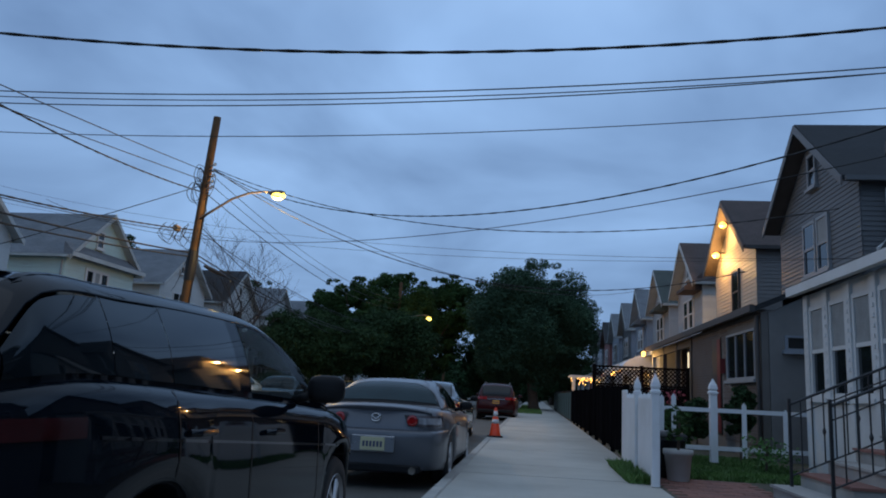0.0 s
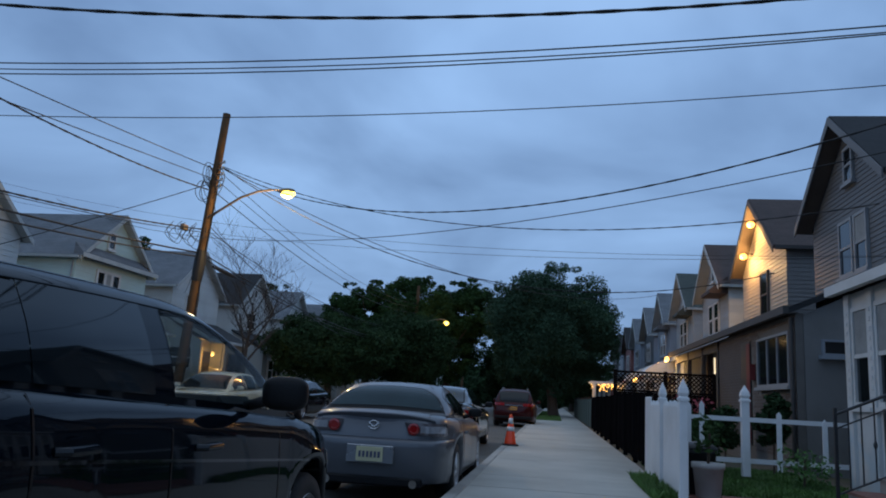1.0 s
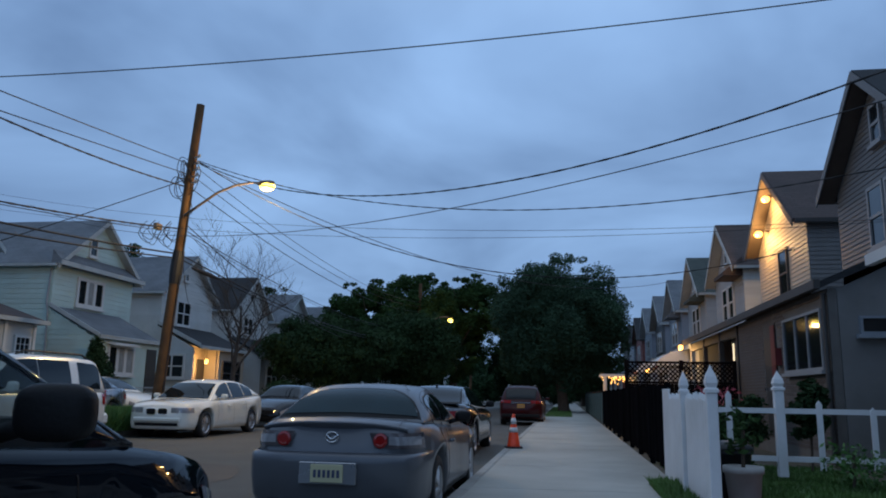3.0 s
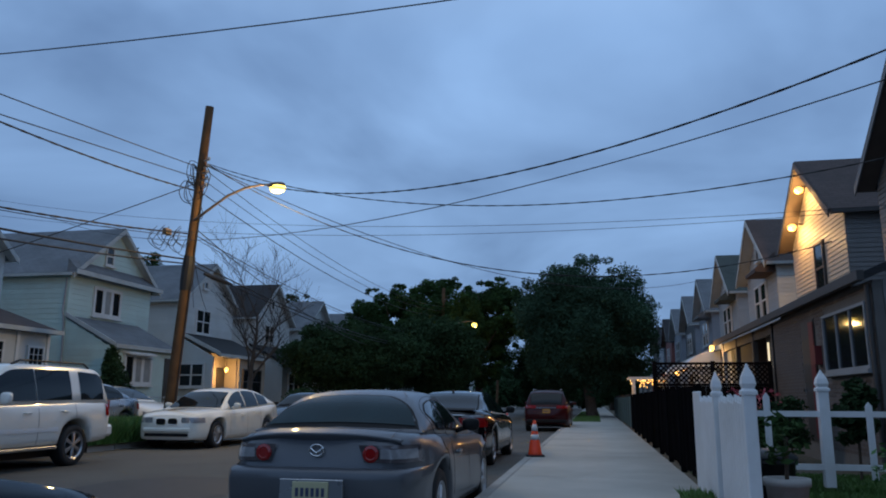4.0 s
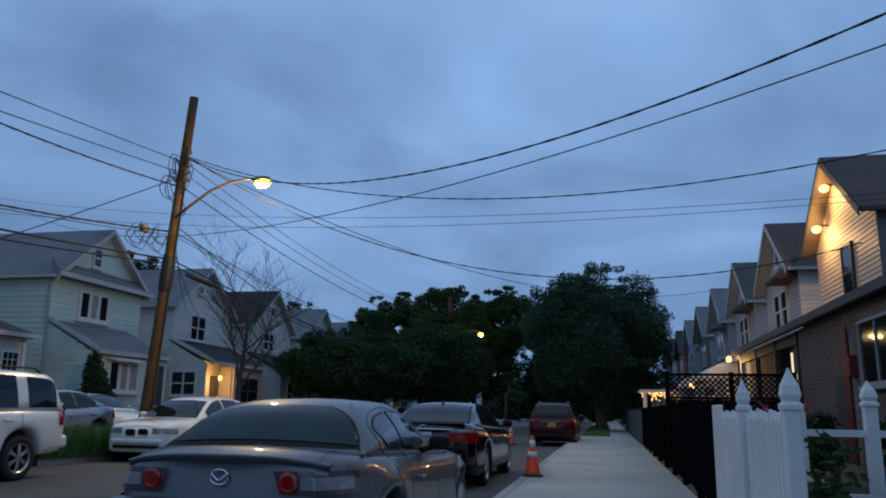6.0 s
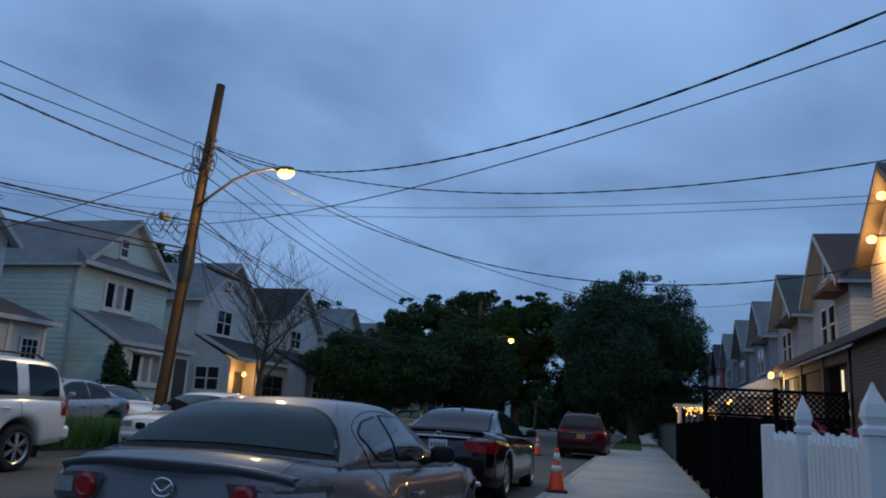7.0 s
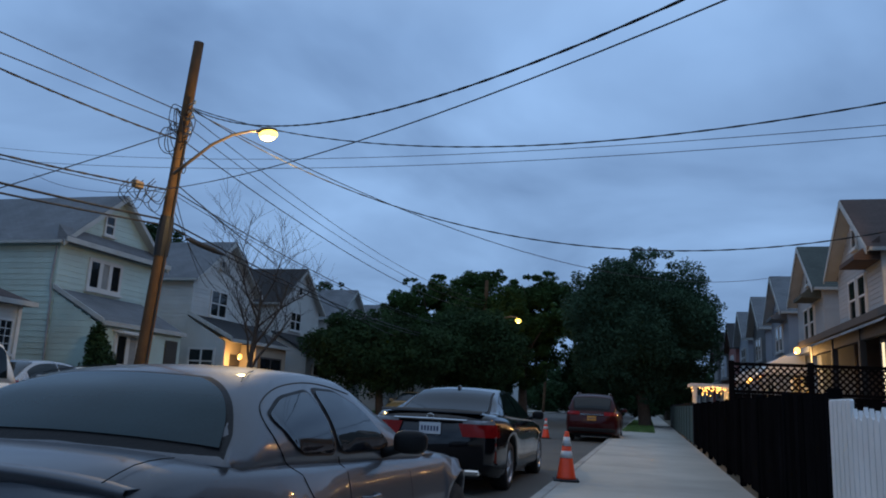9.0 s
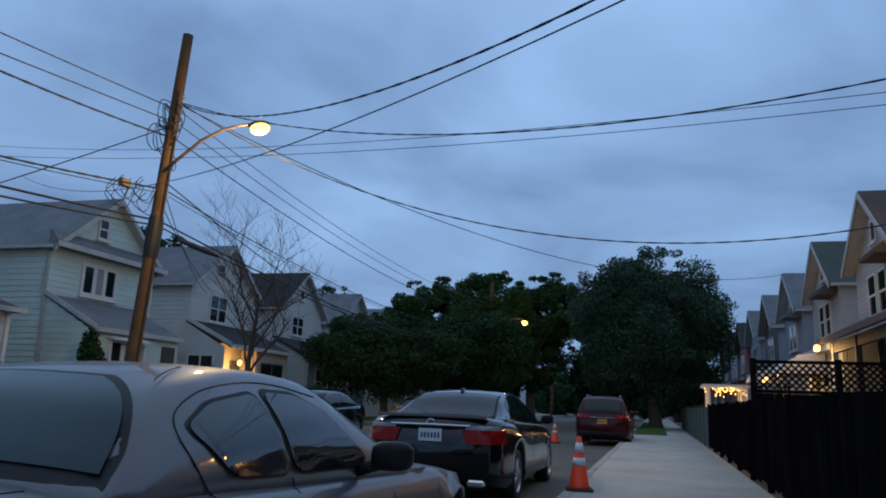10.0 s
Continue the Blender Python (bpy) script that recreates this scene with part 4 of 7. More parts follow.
window(L4, Q4, -2.2, 0.2, 1.3, 2.6, d=PD - 0.01, across=3)
wedge_wall(L4, Q4, -3.0, 0.12, 0, PD, 4.2, 3.1, M_SID_WHITE)
for yc in (56.6, 64.8, 73.0, 15.8, 7.7, -0.4):
    h, Q = left_house(yc, "pale sided house with a grey roof", M_SID_WHITE, M_ROOF_GREY, M_PALETRIM, False)
    window(h, Q, -1.0, 0.8, 4.4, 5.6, across=2)
    shed_roof(h, Q, -2.8, 2.8, 0.02, 4.3, PD - 0.2, 3.2, M_ROOF_GREY, M_PALETRIM)
    bm = bmesh.new()
    mbox(bm, Q, -2.7, 2.7, PD, PD + 0.12, 0, 3.1)
    part("porch_front", bm, M_SID_WHITE, h)
    window(h, Q, -1.8, 0.4, 1.3, 2.6, d=PD - 0.01, across=3)
# distant houses where the street bends out of sight
for i, (xx, yy, zz) in enumerate(((-24, 165, 8.5), (-36, 150, 8.0))):
    P = (lambda xx, yy: lambda u, d, z: Vector((xx + u, yy + d, z)))(xx, yy)
    house_body("house", "distant pale house at the end of the street", P, 3.6, zz - 2.4, zz, 9, M_SID_WHITE, M_SID_WHITE, M_ROOF_GREY, M_WHITEPAINT, side_boards=False, row=0.3, group="distant houses")

# ---- parked cars ----


def wheel(parent, x, y, r, wide, outer, spokes=5, steel=False):
    """tyre > rim: outer is +1 or -1, the side that shows."""
    m = Matrix.Translation((x, y, r)) @ Matrix.Rotation(radians(90) * outer, 4, "Y")
    bm = turned(bmesh.new(), [(r * 0.66, -wide / 2), (r * 0.93, -wide / 2), (r, -wide / 2 + 0.035), (r, wide / 2 - 0.035), (r * 0.93, wide / 2), (r * 0.66, wide / 2), (r * 0.64, wide / 2 - 0.02), (r * 0.64, -wide / 2)], 32)
    bmesh.ops.transform(bm, matrix=m, verts=bm.verts)
    w = part("wheel", bm, M_RUBBER, parent, "black tyre on an alloy rim", True)
    rb = turned(bmesh.new(), [(r * 0.62, -0.02), (r * 0.68, wide / 2 - 0.01), (r * 0.66, wide / 2 + 0.004), (r * 0.60, wide / 2 - 0.02), (r * 0.57, 0.0)], 32)
    turned(rb, [(r * 0.15, 0.0), (r * 0.15, wide / 2 - 0.015), (r * 0.1, wide / 2)], 14)
    for k in range(spokes):
        a = 2 * math.pi * k / spokes
        for off in (-0.11, 0.11):
            tube(rb, [(r * 0.1 * math.cos(a), r * 0.1 * math.sin(a), wide / 2 - 0.02), (r * 0.6 * math.cos(a + off), r * 0.6 * math.sin(a + off), wide / 2 - 0.03)], [0.024, 0.017], 6)
    bmesh.ops.transform(rb, matrix=m, verts=rb.verts)
    part("rim", rb, M_RIM, w)
    db = turned(bmesh.new(), [(r * 0.6, -0.01), (r * 0.6, 0.0)], 24)
    bmesh.ops.transform(db, matrix=m, verts=db.verts)
    part("brake_disc", db, M_BLACKPLASTIC, w)
    return w


class Shell:
    """Surface of a car: y from the tail (0) to the nose (L), z from the road."""

    def __init__(s, L, W, H, belt, roof, plan, axles, r, sill=0.22, arch=0.07, crown=0.05, roof_half=0.66, tail_low=0.32, nose_low=0.24, base_in=0.93, bulge=0.02, shoulder=1.0):
        s.L, s.W, s.H, s.belt_, s.roof_, s.plan_, s.axles, s.r = L, W, H, belt, roof, plan, axles, r
        s.sh = shoulder
        s.sill, s.arch, s.crown, s.roof_half, s.tail_low, s.nose_low, s.base_in, s.bulge = sill, arch, crown, roof_half, tail_low, nose_low, base_in, bulge

    def w(s, y):
        return along(s.plan_, y) * s.W / 2

    def belt(s, y):
        return along(s.belt_, y)

    def roof(s, y):
        return along(s.roof_, y)

    def low(s, y):
        z = s.sill
        if y < 0.5:
            z += (s.tail_low - s.sill) * (1 - y / 0.5)
        if y > s.L - 0.5:
            z += (s.nose_low - s.sill) * (1 - (s.L - y) / 0.5)
        ra = s.r + s.arch
        for a in s.axles:
            if abs(y - a) < ra:
                z = max(z, s.r + math.sqrt(ra * ra - (y - a) ** 2))
        return z

    def flare(s, y):
        """Wings swell a little over the wheels."""
        return sum(0.025 * math.exp(-(((y - a) / 0.42) ** 2)) for a in s.axles)

    def ring(s, y):
        w, zb, b = s.w(y) + s.flare(y), s.low(y), s.belt(y)
        zs = max(b - 0.13, zb + 0.03)
        zm = zb + (zs - zb) * 0.45
        c = s.crown
        return [(0, zb), (w * 0.80, zb), (w * 0.955, zb + 0.02), (w * 0.99, zb + (zs - zb) * 0.2), (w, zm), (w * 0.995, zm + (zs - zm) * 0.6), (w * (1 - 0.025 * s.sh), zs), (w * (1 - 0.055 * s.sh), (zs + b) / 2 + 0.03 * s.sh), (w * (1 - 0.12 * s.sh), b), (w * 0.6, b + c * 0.65), (w * 0.3, b + c * 0.93), (0, b + c)]

    def side(s, y, z):
        """Half width of the lower body at height z."""
        r = s.ring(y)[1:9]
        for (x0, z0), (x1, z1) in zip(r, r[1:]):
            if z <= z1:
                t = (z - z0) / max(1e-6, z1 - z0)
                return x0 + (x1 - x0) * max(0, min(1, t))
        return r[-1][0]

    def top(s, y):
        """Greenhouse: base half width, top half width, belt, roof."""
        b, zr = s.belt(y), s.roof(y)
        f = max(0.0, min(1.0, (zr - b) / (s.H - b)))
        wb = s.w(y) * s.base_in
        return wb, wb + (s.roof_half * s.W / 2 - wb) * f, b, zr

    def glass_side(s, y, z):
        wb, wt, b, zr = s.top(y)
        t = max(0, min(1, (z - b) / max(0.01, zr - 0.05 - b)))
        return wb + (wt - wb) * t + s.bulge * math.sin(math.pi * t)


def loft(bm, rings):
    vs = [[bm.verts.new(p) for p in r] for r in rings]
    n = len(vs[0])
    for a, b in zip(vs, vs[1:]):
        for k in range(n):
            bm.faces.new((a[k], a[(k + 1) % n], b[(k + 1) % n], b[k]))
    bm.faces.new(vs[0][::-1])
    bm.faces.new(vs[-1])


def strip(bm, rows):
    vs = [[bm.verts.new(p) for p in r] for r in rows]
    for a, b in zip(vs, vs[1:]):
        for k in range(len(a) - 1):
            bm.faces.new((a[k], a[k + 1], b[k + 1], b[k]))
    return bm


def car_body(name, label, at, S, paint, cabin, side_windows, rear_glass, front_glass, mirror_y, seams=(), handles=(), glass=None, rear_mat=None, spokes=5, wheel_wide=0.24, group="parked cars", hollow=0, mirror=(0.2, 0.14), mirror_mat=None, border=0.045, inset=0.10, taper=(0.86, 1.0, 0.0), side_glass=None):
    car = thing(name, label, "car", group, at=at)
    ys = sorted({round(v, 3) for v in list(np.linspace(0, 0.3, 8)) + list(np.linspace(0.3, S.L - 0.35, 46)) + list(np.linspace(S.L - 0.35, S.L, 9)) + [a + d for a in S.axles for d in np.linspace(-(S.r + S.arch), S.r + S.arch, 15)]})
    rings = []
    for y in ys:
        h = S.ring(y)
        rings.append([(x, y, z) for x, z in h] + [(-x, y, z) for x, z in h[-2:0:-1]])
    bm = bmesh.new()
    loft(bm, rings)
    part("body", bm, paint, car, smooth=True)
    # underbody between the wheels
    part("underbody", boxed(-S.W / 2 + 0.28, S.W / 2 - 0.28, 0.35, S.L - 0.4, 0.19, S.r + 0.25), M_BLACKPLASTIC, car)
    # cabin
    y0, y1 = cabin
    rings = []
    for y in np.linspace(y0, y1, 40):
        wb, wt, b, zr = S.top(y)
        zr = max(zr, b + 0.012)
        e = min(0.05, (zr - b) * 0.3)
        half = [(wb, b - 0.03)] + [(S.glass_side(y, b + (zr - e - b) * t), b + (zr - e - b) * t) for t in (0.25, 0.5, 0.75)] + [(wt * 1.0, zr - e), (wt * 0.93, zr - e * 0.45), (wt * 0.75, zr - e * 0.1), (wt * 0.4, zr + 0.008), (0, zr + 0.014)]
        rings.append([(x, y, z) for x, z in half] + [(-x, y, z) for x, z in half[-2::-1]])
    bm = bmesh.new()
    if not hollow:
        loft(bm, rings)
    else:
        # open greenhouse: roof, pillars, window frames; glass fills the rest
        def edge(y, s):
            wb, wt, b, zr = S.top(y)
            zr = max(zr, b + 0.012)
            e = min(0.05, (zr - b) * 0.3)
            return wb, wt, b, zr, e

        ra, rf = rear_glass[1], front_glass[0]
        strip(bm, [[(x * wt, y, zr + 0.014 - 0.02 * x * x) for x in np.linspace(-0.9, 0.9, 13)] for y in np.linspace(ra, rf, 24) for wb, wt, b, zr, e in [edge(y, 1)]])
        hi = side_windows[-1][3]
        for s in (-1, 1):
            rows = []
            for y in np.linspace(y0, y1, 44):
                wb, wt, b, zr, e = edge(y, s)
                zt = max(b + 0.01, zr - hi)
                rows.append([(s * wt * (1 - inset - 0.01), y, zr + 0.004), (s * wt * 0.95, y, zr - e * 0.4), (s * wt, y, zr - e), (s * S.glass_side(y, zt), y, zt), (s * (S.glass_side(y, zt) - 0.03), y, zt)])
            strip(bm, rows)
            stops = [y0] + [v for q in side_windows for v in q[:2]] + [y1]
            for a, b in zip(stops[::2], stops[1::2]):
                a, b = (a - 0.004, b + 0.004) if b - a < 0.08 else (a, b)
                strip(bm, [[(s * S.glass_side(y, bz - 0.02 + (zr - hi - bz + 0.03) * t), y, bz - 0.02 + (zr - hi - bz + 0.03) * t) for t in np.linspace(0, 1, 7)] for y in np.linspace(a, b, 8) for wb, wt, bz, zr, e in [edge(y, s)]])
            strip(bm, [[(s * S.glass_side(y, S.belt(y) - 0.03), y, S.belt(y) - 0.03), (s * S.glass_side(y, S.belt(y) + 0.022), y, S.belt(y) + 0.022)] for y in np.linspace(y0, y1, 30)])
        for sx in (-0.4, 0.4):
            for sy, nm in ((1.55, "front_seat"), (0.75, "rear_seat")):
                sb = boxed(sx - 0.24, sx + 0.24, sy - 0.07, sy + 0.07, 0.7, S.belt(sy) + 0.16, bevel=0.05)
                box(sb, sx - 0.13, sx + 0.13, sy - 0.05, sy + 0.05, S.belt(sy) + 0.17, S.belt(sy) + 0.34, bevel=0.04)
                part(nm, sb, M_SEAT, car)
        part("dashboard", boxed(-0.72, 0.72, 2.75, 3.2, 0.8, S.belt(2.9) + 0.075, bevel=0.04), M_SEAT, car)
        part("steering_wheel", tube(bmesh.new(), [(-0.38 + 0.18 * math.cos(a), 2.6 - 0.06 * math.sin(a), S.belt(2.6) + 0.05 + 0.17 * math.sin(a)) for a in np.linspace(0, 2 * math.pi, 22)], 0.014, 6), M_SEAT, car)
    part("cabin", bm, paint, car, smooth=True)
    g = glass or M_CARGLASS
    for s in (-1, 1):
        for a, b, lo, hi in side_windows:
            bm = bmesh.new()
            rows = []
            for y in np.linspace(a, b, 22):
                wb, wt, bz, zr = S.top(y)
                z0, z1 = bz + lo, zr - hi
                if side_glass and a > 0.9 and a < 1.2:
                    # rounded rear corners of the quarter window
                    k = max(0.0, 1 - (y - a) / 0.12)
                    z0, z1 = z0 + 0.07 * k * k, z1 - 0.05 * k * k
                if z1 < z0 + 0.004:
                    z1 = z0 + 0.004
                rows.append([(s * (S.glass_side(y, z0 + (z1 - z0) * t) + 0.007), y, z0 + (z1 - z0) * t) for t in np.linspace(0, 1, 6)])
            part("side_window", strip(bm, rows), M_CLEARGLASS if hollow and a > hollow else side_glass or g, car, smooth=True)
        for y in seams:
            bm = bmesh.new()
            za, zb = max(S.low(y) + 0.05, 0.3), S.belt(y) - 0.01
            rows = [[(s * (S.side(y + d, z) + 0.003), y + d, z) for d in (-0.005, 0.005)] for z in np.linspace(za, zb, 9)]
            part("door_seam", strip(bm, rows), M_BLACKPLASTIC, car)
        for y in handles:
            z = S.belt(y) - 0.17
            bm = tube(bmesh.new(), [(s * (S.side(y - 0.09, z) + 0.0), y - 0.1, z), (s * (S.side(y, z) + 0.035), y - 0.07, z), (s * (S.side(y, z) + 0.035), y + 0.07, z), (s * (S.side(y, z) + 0.0), y + 0.1, z)], 0.015, 8)
            part("door_handle", bm, paint, car)
        # mirror
        z = S.belt(mirror_y) + 0.05
        x = s * S.top(mirror_y)[0]
        bm = bmesh.new()
        bmesh.ops.create_uvsphere(bm, u_segments=18, v_segments=12, radius=1.0)
        for v in bm.verts:
            v.co = Vector([math.copysign(abs(c) ** 0.62, c) for c in v.co])
        bmesh.ops.transform(bm, matrix=Matrix.Translation((x + s * (mirror[0] * 0.5 + 0.06), mirror_y, z + 0.045)) @ Matrix.Rotation(s * 0.2, 4, "Z") @ Matrix.Diagonal((mirror[0] / 2, 0.06, mirror[1] / 2, 1)), verts=bm.verts)
        tube(bm, [(x - s * 0.03, mirror_y, z - 0.03), (x + s * 0.1, mirror_y, z + 0.01)], 0.03, 6)
        part("wing_mirror", bm, mirror_mat or M_BLACKPLASTIC if mirror_mat or paint in (M_PAINT_BLACK, M_PAINT_DARKSUV) else paint, car, smooth=True)
        for a in S.axles:
            wheel(car, s * (S.W / 2 - wheel_wide / 2 - 0.02), a, S.r, wheel_wide, s, spokes)
    for nm, (a, b), mt, grow in (("rear_window_border", rear_glass, M_BLACKPLASTIC, border), ("rear_window", rear_glass, rear_mat or g, 0.0), ("windscreen", front_glass, g, 0.0)):
        a, b = a - grow, b + grow * 0.6
        bm = bmesh.new()
        rows = []
        for y in np.linspace(a, b, 14):
            wb, wt, bz, zr = S.top(y)
            fy = max(0.0, min(1.0, (zr - bz) / (S.H - bz)))
            u = (y - a) / (b - a)
            wide = (1 - inset + grow) * (1.0 if nm == "windscreen" else taper[0] + (taper[1] - taper[0]) * u - taper[2] * u ** 3)
            wide = min(wide, 0.985)
            wd = wt * wide
            e = min(0.05, (zr - bz) * 0.3)
            row = []
            for t in np.linspace(-1, 1, 15):
                q = abs(t) * wide
                zz = zr + 0.014 - (0.014 * (q / 0.75) ** 2 + e * 0.1 * (q / 0.75) if q < 0.75 else 0.014 + e * 0.1 + e * 0.35 * (q - 0.75) / 0.18 + (e * 0.5 * (q - 0.93) / 0.07 if q > 0.93 else 0))
                row.append((t * wd, y + (0.006 if nm == "windscreen" else -0.006 if not grow else -0.003), zz + (0.012 if not grow else 0.007)))
            rows.append(row)
        part(nm, strip(bm, rows), M_CLEARGLASS if hollow and nm == "windscreen" else mt, car, smooth=True)
    return car


def rear_patch(S, x0, x1, z0, z1, wrap=0.0, proud=0.012, tilt=0.0):
    """A lens on the tail: from x0 out to x1, then round the corner along the side by wrap. Returns rows for both sides."""
    out = []
    for s in (-1, 1):
        bm = bmesh.new()
        rows = []
        for i in range(7):
            t = i / 6
            z = z0 + (z1 - z0) * t
            row = [(s * (x0 + (x1 - x0) * u + tilt * (1 - t) * (1 - u)), -proud, z) for u in (0, 0.5, 1)]
            for q in np.linspace(0.02, 1, 8) * wrap if wrap else ():
                row.append((s * (S.side(q, z) + proud * 0.8), q - proud * (1 - q / wrap), z))
            rows.append(row)
        out.append(strip(bm, rows))
    return out


def number_plate(car, y, z, back, w=0.305, h=0.155, face=-1, x=0.0):
    p = part("number_plate", boxed(x - w / 2, x + w / 2, y - 0.008, y + 0.008, z - h / 2, z + h / 2, bevel=0.004), back, car, "number plate with plain bars")
    bm = bmesh.new()
    for k in range(6):
        xx = x - w * 0.36 + k * w * 0.144
        box(bm, xx - 0.013, xx + 0.013, y + face * 0.0105 - 0.0015, y + face * 0.0105 + 0.0015, z - h * 0.22, z + h * 0.2)
    part("lettering", bm, M_PLATETEXT, p)


# grey coupe
S = Shell(4.43, 1.77, 1.34, [(0, 0.90), (0.25, 0.965), (0.7, 0.955), (1.4, 0.93), (2.2, 0.90), (2.9, 0.88), (3.4, 0.86), (4.0, 0.74), (4.43, 0.52)],
          [(0.50, 0.95), (0.62, 1.06), (0.84, 1.205), (1.15, 1.30), (1.6, 1.335), (2.0, 1.305), (2.38, 1.17), (2.8, 0.98), (3.1, 0.88)],
          [(0, 0.74), (0.08, 0.83), (0.2, 0.89), (0.45, 0.95), (0.9, 1.0), (2.2, 0.985), (3.4, 0.99), (3.9, 0.94), (4.25, 0.78), (4.43, 0.6)],
          (0.93, 3.63), 0.325, sill=0.2, roof_half=0.65, base_in=0.90, crown=0.045, tail_low=0.24, bulge=0.038)
AT_COUPE = pose(-1.60, 9.72, ROAD_Z) @ Matrix.Diagonal((1, 1, 1.025, 1))
coupe = car_body("coupe_car", "dusty grey metallic coupe parked at the kerb", AT_COUPE, S, M_PAINT_GREY, (0.50, 3.1),
                 [], (0.58, 0.99), (2.18, 2.95), 2.16, seams=(2.5,), handles=(1.75,), rear_mat=M_CARGLASS_TEAL, mirror=(0.19, 0.125), mirror_mat=M_BLACKPLASTIC, border=0.06, taper=(1.05, 1.0, 0.40))


def rounded(pts, r=0.3, n=5):
    """A closed outline with its corners cut into short curves."""
    out = []
    for i, b in enumerate(pts):
        a, c = pts[i - 1], pts[(i + 1) % len(pts)]
        p = [b[k] + (a[k] - b[k]) * r for k in (0, 1)]
        q = [b[k] + (c[k] - b[k]) * r for k in (0, 1)]
        for j in range(n + 1):
            t = j / n
            out.append(tuple((1 - t) ** 2 * p[k] + 2 * t * (1 - t) * b[k] + t * t * q[k] for k in (0, 1)))
    return out


def side_pane(car, S, name, pts, proud, material, label=""):
    """Glass or trim on both sides of a cabin, by an outline of (along, height)."""
    for s in (-1, 1):
        bm = bmesh.new()
        f = bm.faces.new([bm.verts.new((0, y, z)) for y, z in pts])
        bmesh.ops.triangulate(bm, faces=[f])
        for _ in range(2):
            bmesh.ops.subdivide_edges(bm, edges=bm.edges, cuts=1, use_grid_fill=True)
        for v in bm.verts:
            v.co.x = s * (S.glass_side(v.co.y, v.co.z) + proud)
        part(name, bm, material, car, label, True)


def body_line(car, S, name, pts, r, material):
    """A thin seam that follows the car's side through points of (along, height), its corners rounded."""
    for _ in range(2):
        cut = [pts[0]]
        for a, b in zip(pts, pts[1:]):
            cut += [tuple(a[k] + (b[k] - a[k]) * t for k in (0, 1)) for t in (0.25, 0.75)]
        pts = cut + [pts[-1]]
    for s in (-1, 1):
        run = []
        for (y0, z0), (y1, z1) in zip(pts, pts[1:]):
            for t in (0.0, 0.5):
                y, z = y0 + (y1 - y0) * t, z0 + (z1 - z0) * t
                x = S.glass_side(y, z) if z > S.belt(y) else max(S.side(y, z), S.top(y)[0])
                run.append((s * x, y, z))
        part(name, tube(bmesh.new(), run, r, 5), material, car)


QUARTER = rounded([(0.925, 1.135), (1.12, 1.205), (1.46, 1.243), (1.475, 0.968), (1.08, 0.985)], 0.22)
DOOR_PANE = rounded([(1.515, 1.246), (1.78, 1.24), (2.02, 1.165), (2.25, 0.985), (2.2, 0.952), (1.52, 0.966)], 0.16)
for pane in (QUARTER, DOOR_PANE):
    cy, cz = sum(p[0] for p in pane) / len(pane), sum(p[1] for p in pane) / len(pane)
    side_pane(coupe, S, "window_surround", [(cy + (y - cy) * 1.045, cz + (z - cz) * 1.09) for y, z in pane], 0.003, M_BLACKPLASTIC, "black window surround")
side_pane(coupe, S, "quarter_window", QUARTER, 0.009, M_CARGLASS_SIDE, "dark glossy quarter window")
side_pane(coupe, S, "door_window", DOOR_PANE, 0.009, M_CARGLASS_SIDE, "dark glossy door window")
body_line(coupe, S, "door_seam", [(2.0, 1.235), (1.6, 1.287), (1.2, 1.262), (0.96, 1.195), (0.875, 1.13), (0.87, 1.05), (0.95, 0.93), (1.05, 0.80), (1.25, 0.6)], 0.0032, M_BLACKPLASTIC)
body_line(coupe, S, "door_seam", [(1.5, 0.95), (1.5, 0.7), (1.5, 0.35)], 0.003, M_BLACKPLASTIC)
for s in (-1, 1):
    seam = []
    for y in np.linspace(1.0, 1.3, 8):
        wb, wt, b, zr = S.top(y)
        seam.append((s * wt * (0.84 - 0.5 * (y - 1.0)), y, zr + 0.003))
    part("roof_seam", tube(bmesh.new(), seam, 0.0022, 5), M_BLACKPLASTIC, coupe)
    part("boot_seam", tube(bmesh.new(), [(s * 0.62, y, S.belt(y) + 0.028) for y in np.linspace(0.06, 0.42, 6)], 0.0022, 5), M_BLACKPLASTIC, coupe)
# upturned tail of the boot lid, overhanging the rear face
lip = bmesh.new()
rows = []
for x in np.linspace(-0.70, 0.70, 25):
    q = abs(x) / 0.70
    y0, zt = 0.11 * q ** 2.5, 0.985 - 0.055 * q ** 3
    rows.append([(x, y0 + 0.2, zt - 0.02), (x, y0 + 0.02, zt - 0.002), (x, y0 - 0.045, zt), (x, y0 - 0.052, zt - 0.014), (x, y0 - 0.03, zt - 0.034), (x, y0 + 0.02, zt - 0.085)])
part("boot_lip", strip(lip, rows), M_PAINT_GREY, coupe, "upturned tail of the boot lid", True)
for b in rear_patch(S, 0.36, 0.62, 0.755, 0.89, 0.34, 0.012, 0.05):
    part("tail_lamp", b, M_DARKLENS, coupe, "smoked tail lamp with a round red light", True)
for b in rear_patch(S, 0.545, 0.63, 0.785, 0.86, 0.26, 0.017, 0.0):
    part("indicator_lens", b, M_CLEARLENS, coupe, "pale indicator lens", True)
for s in (-1, 1):
    bm = turned(bmesh.new(), [(0.068, 0), (0.066, 0.012), (0.045, 0.02), (0.04, 0.016)], 20)
    bmesh.ops.transform(bm, matrix=Matrix.Translation((s * 0.465, -0.012, 0.822)) @ Matrix.Rotation(radians(90), 4, "X"), verts=bm.verts)
    part("brake_light", bm, M_TAIL, coupe, "round red brake light")
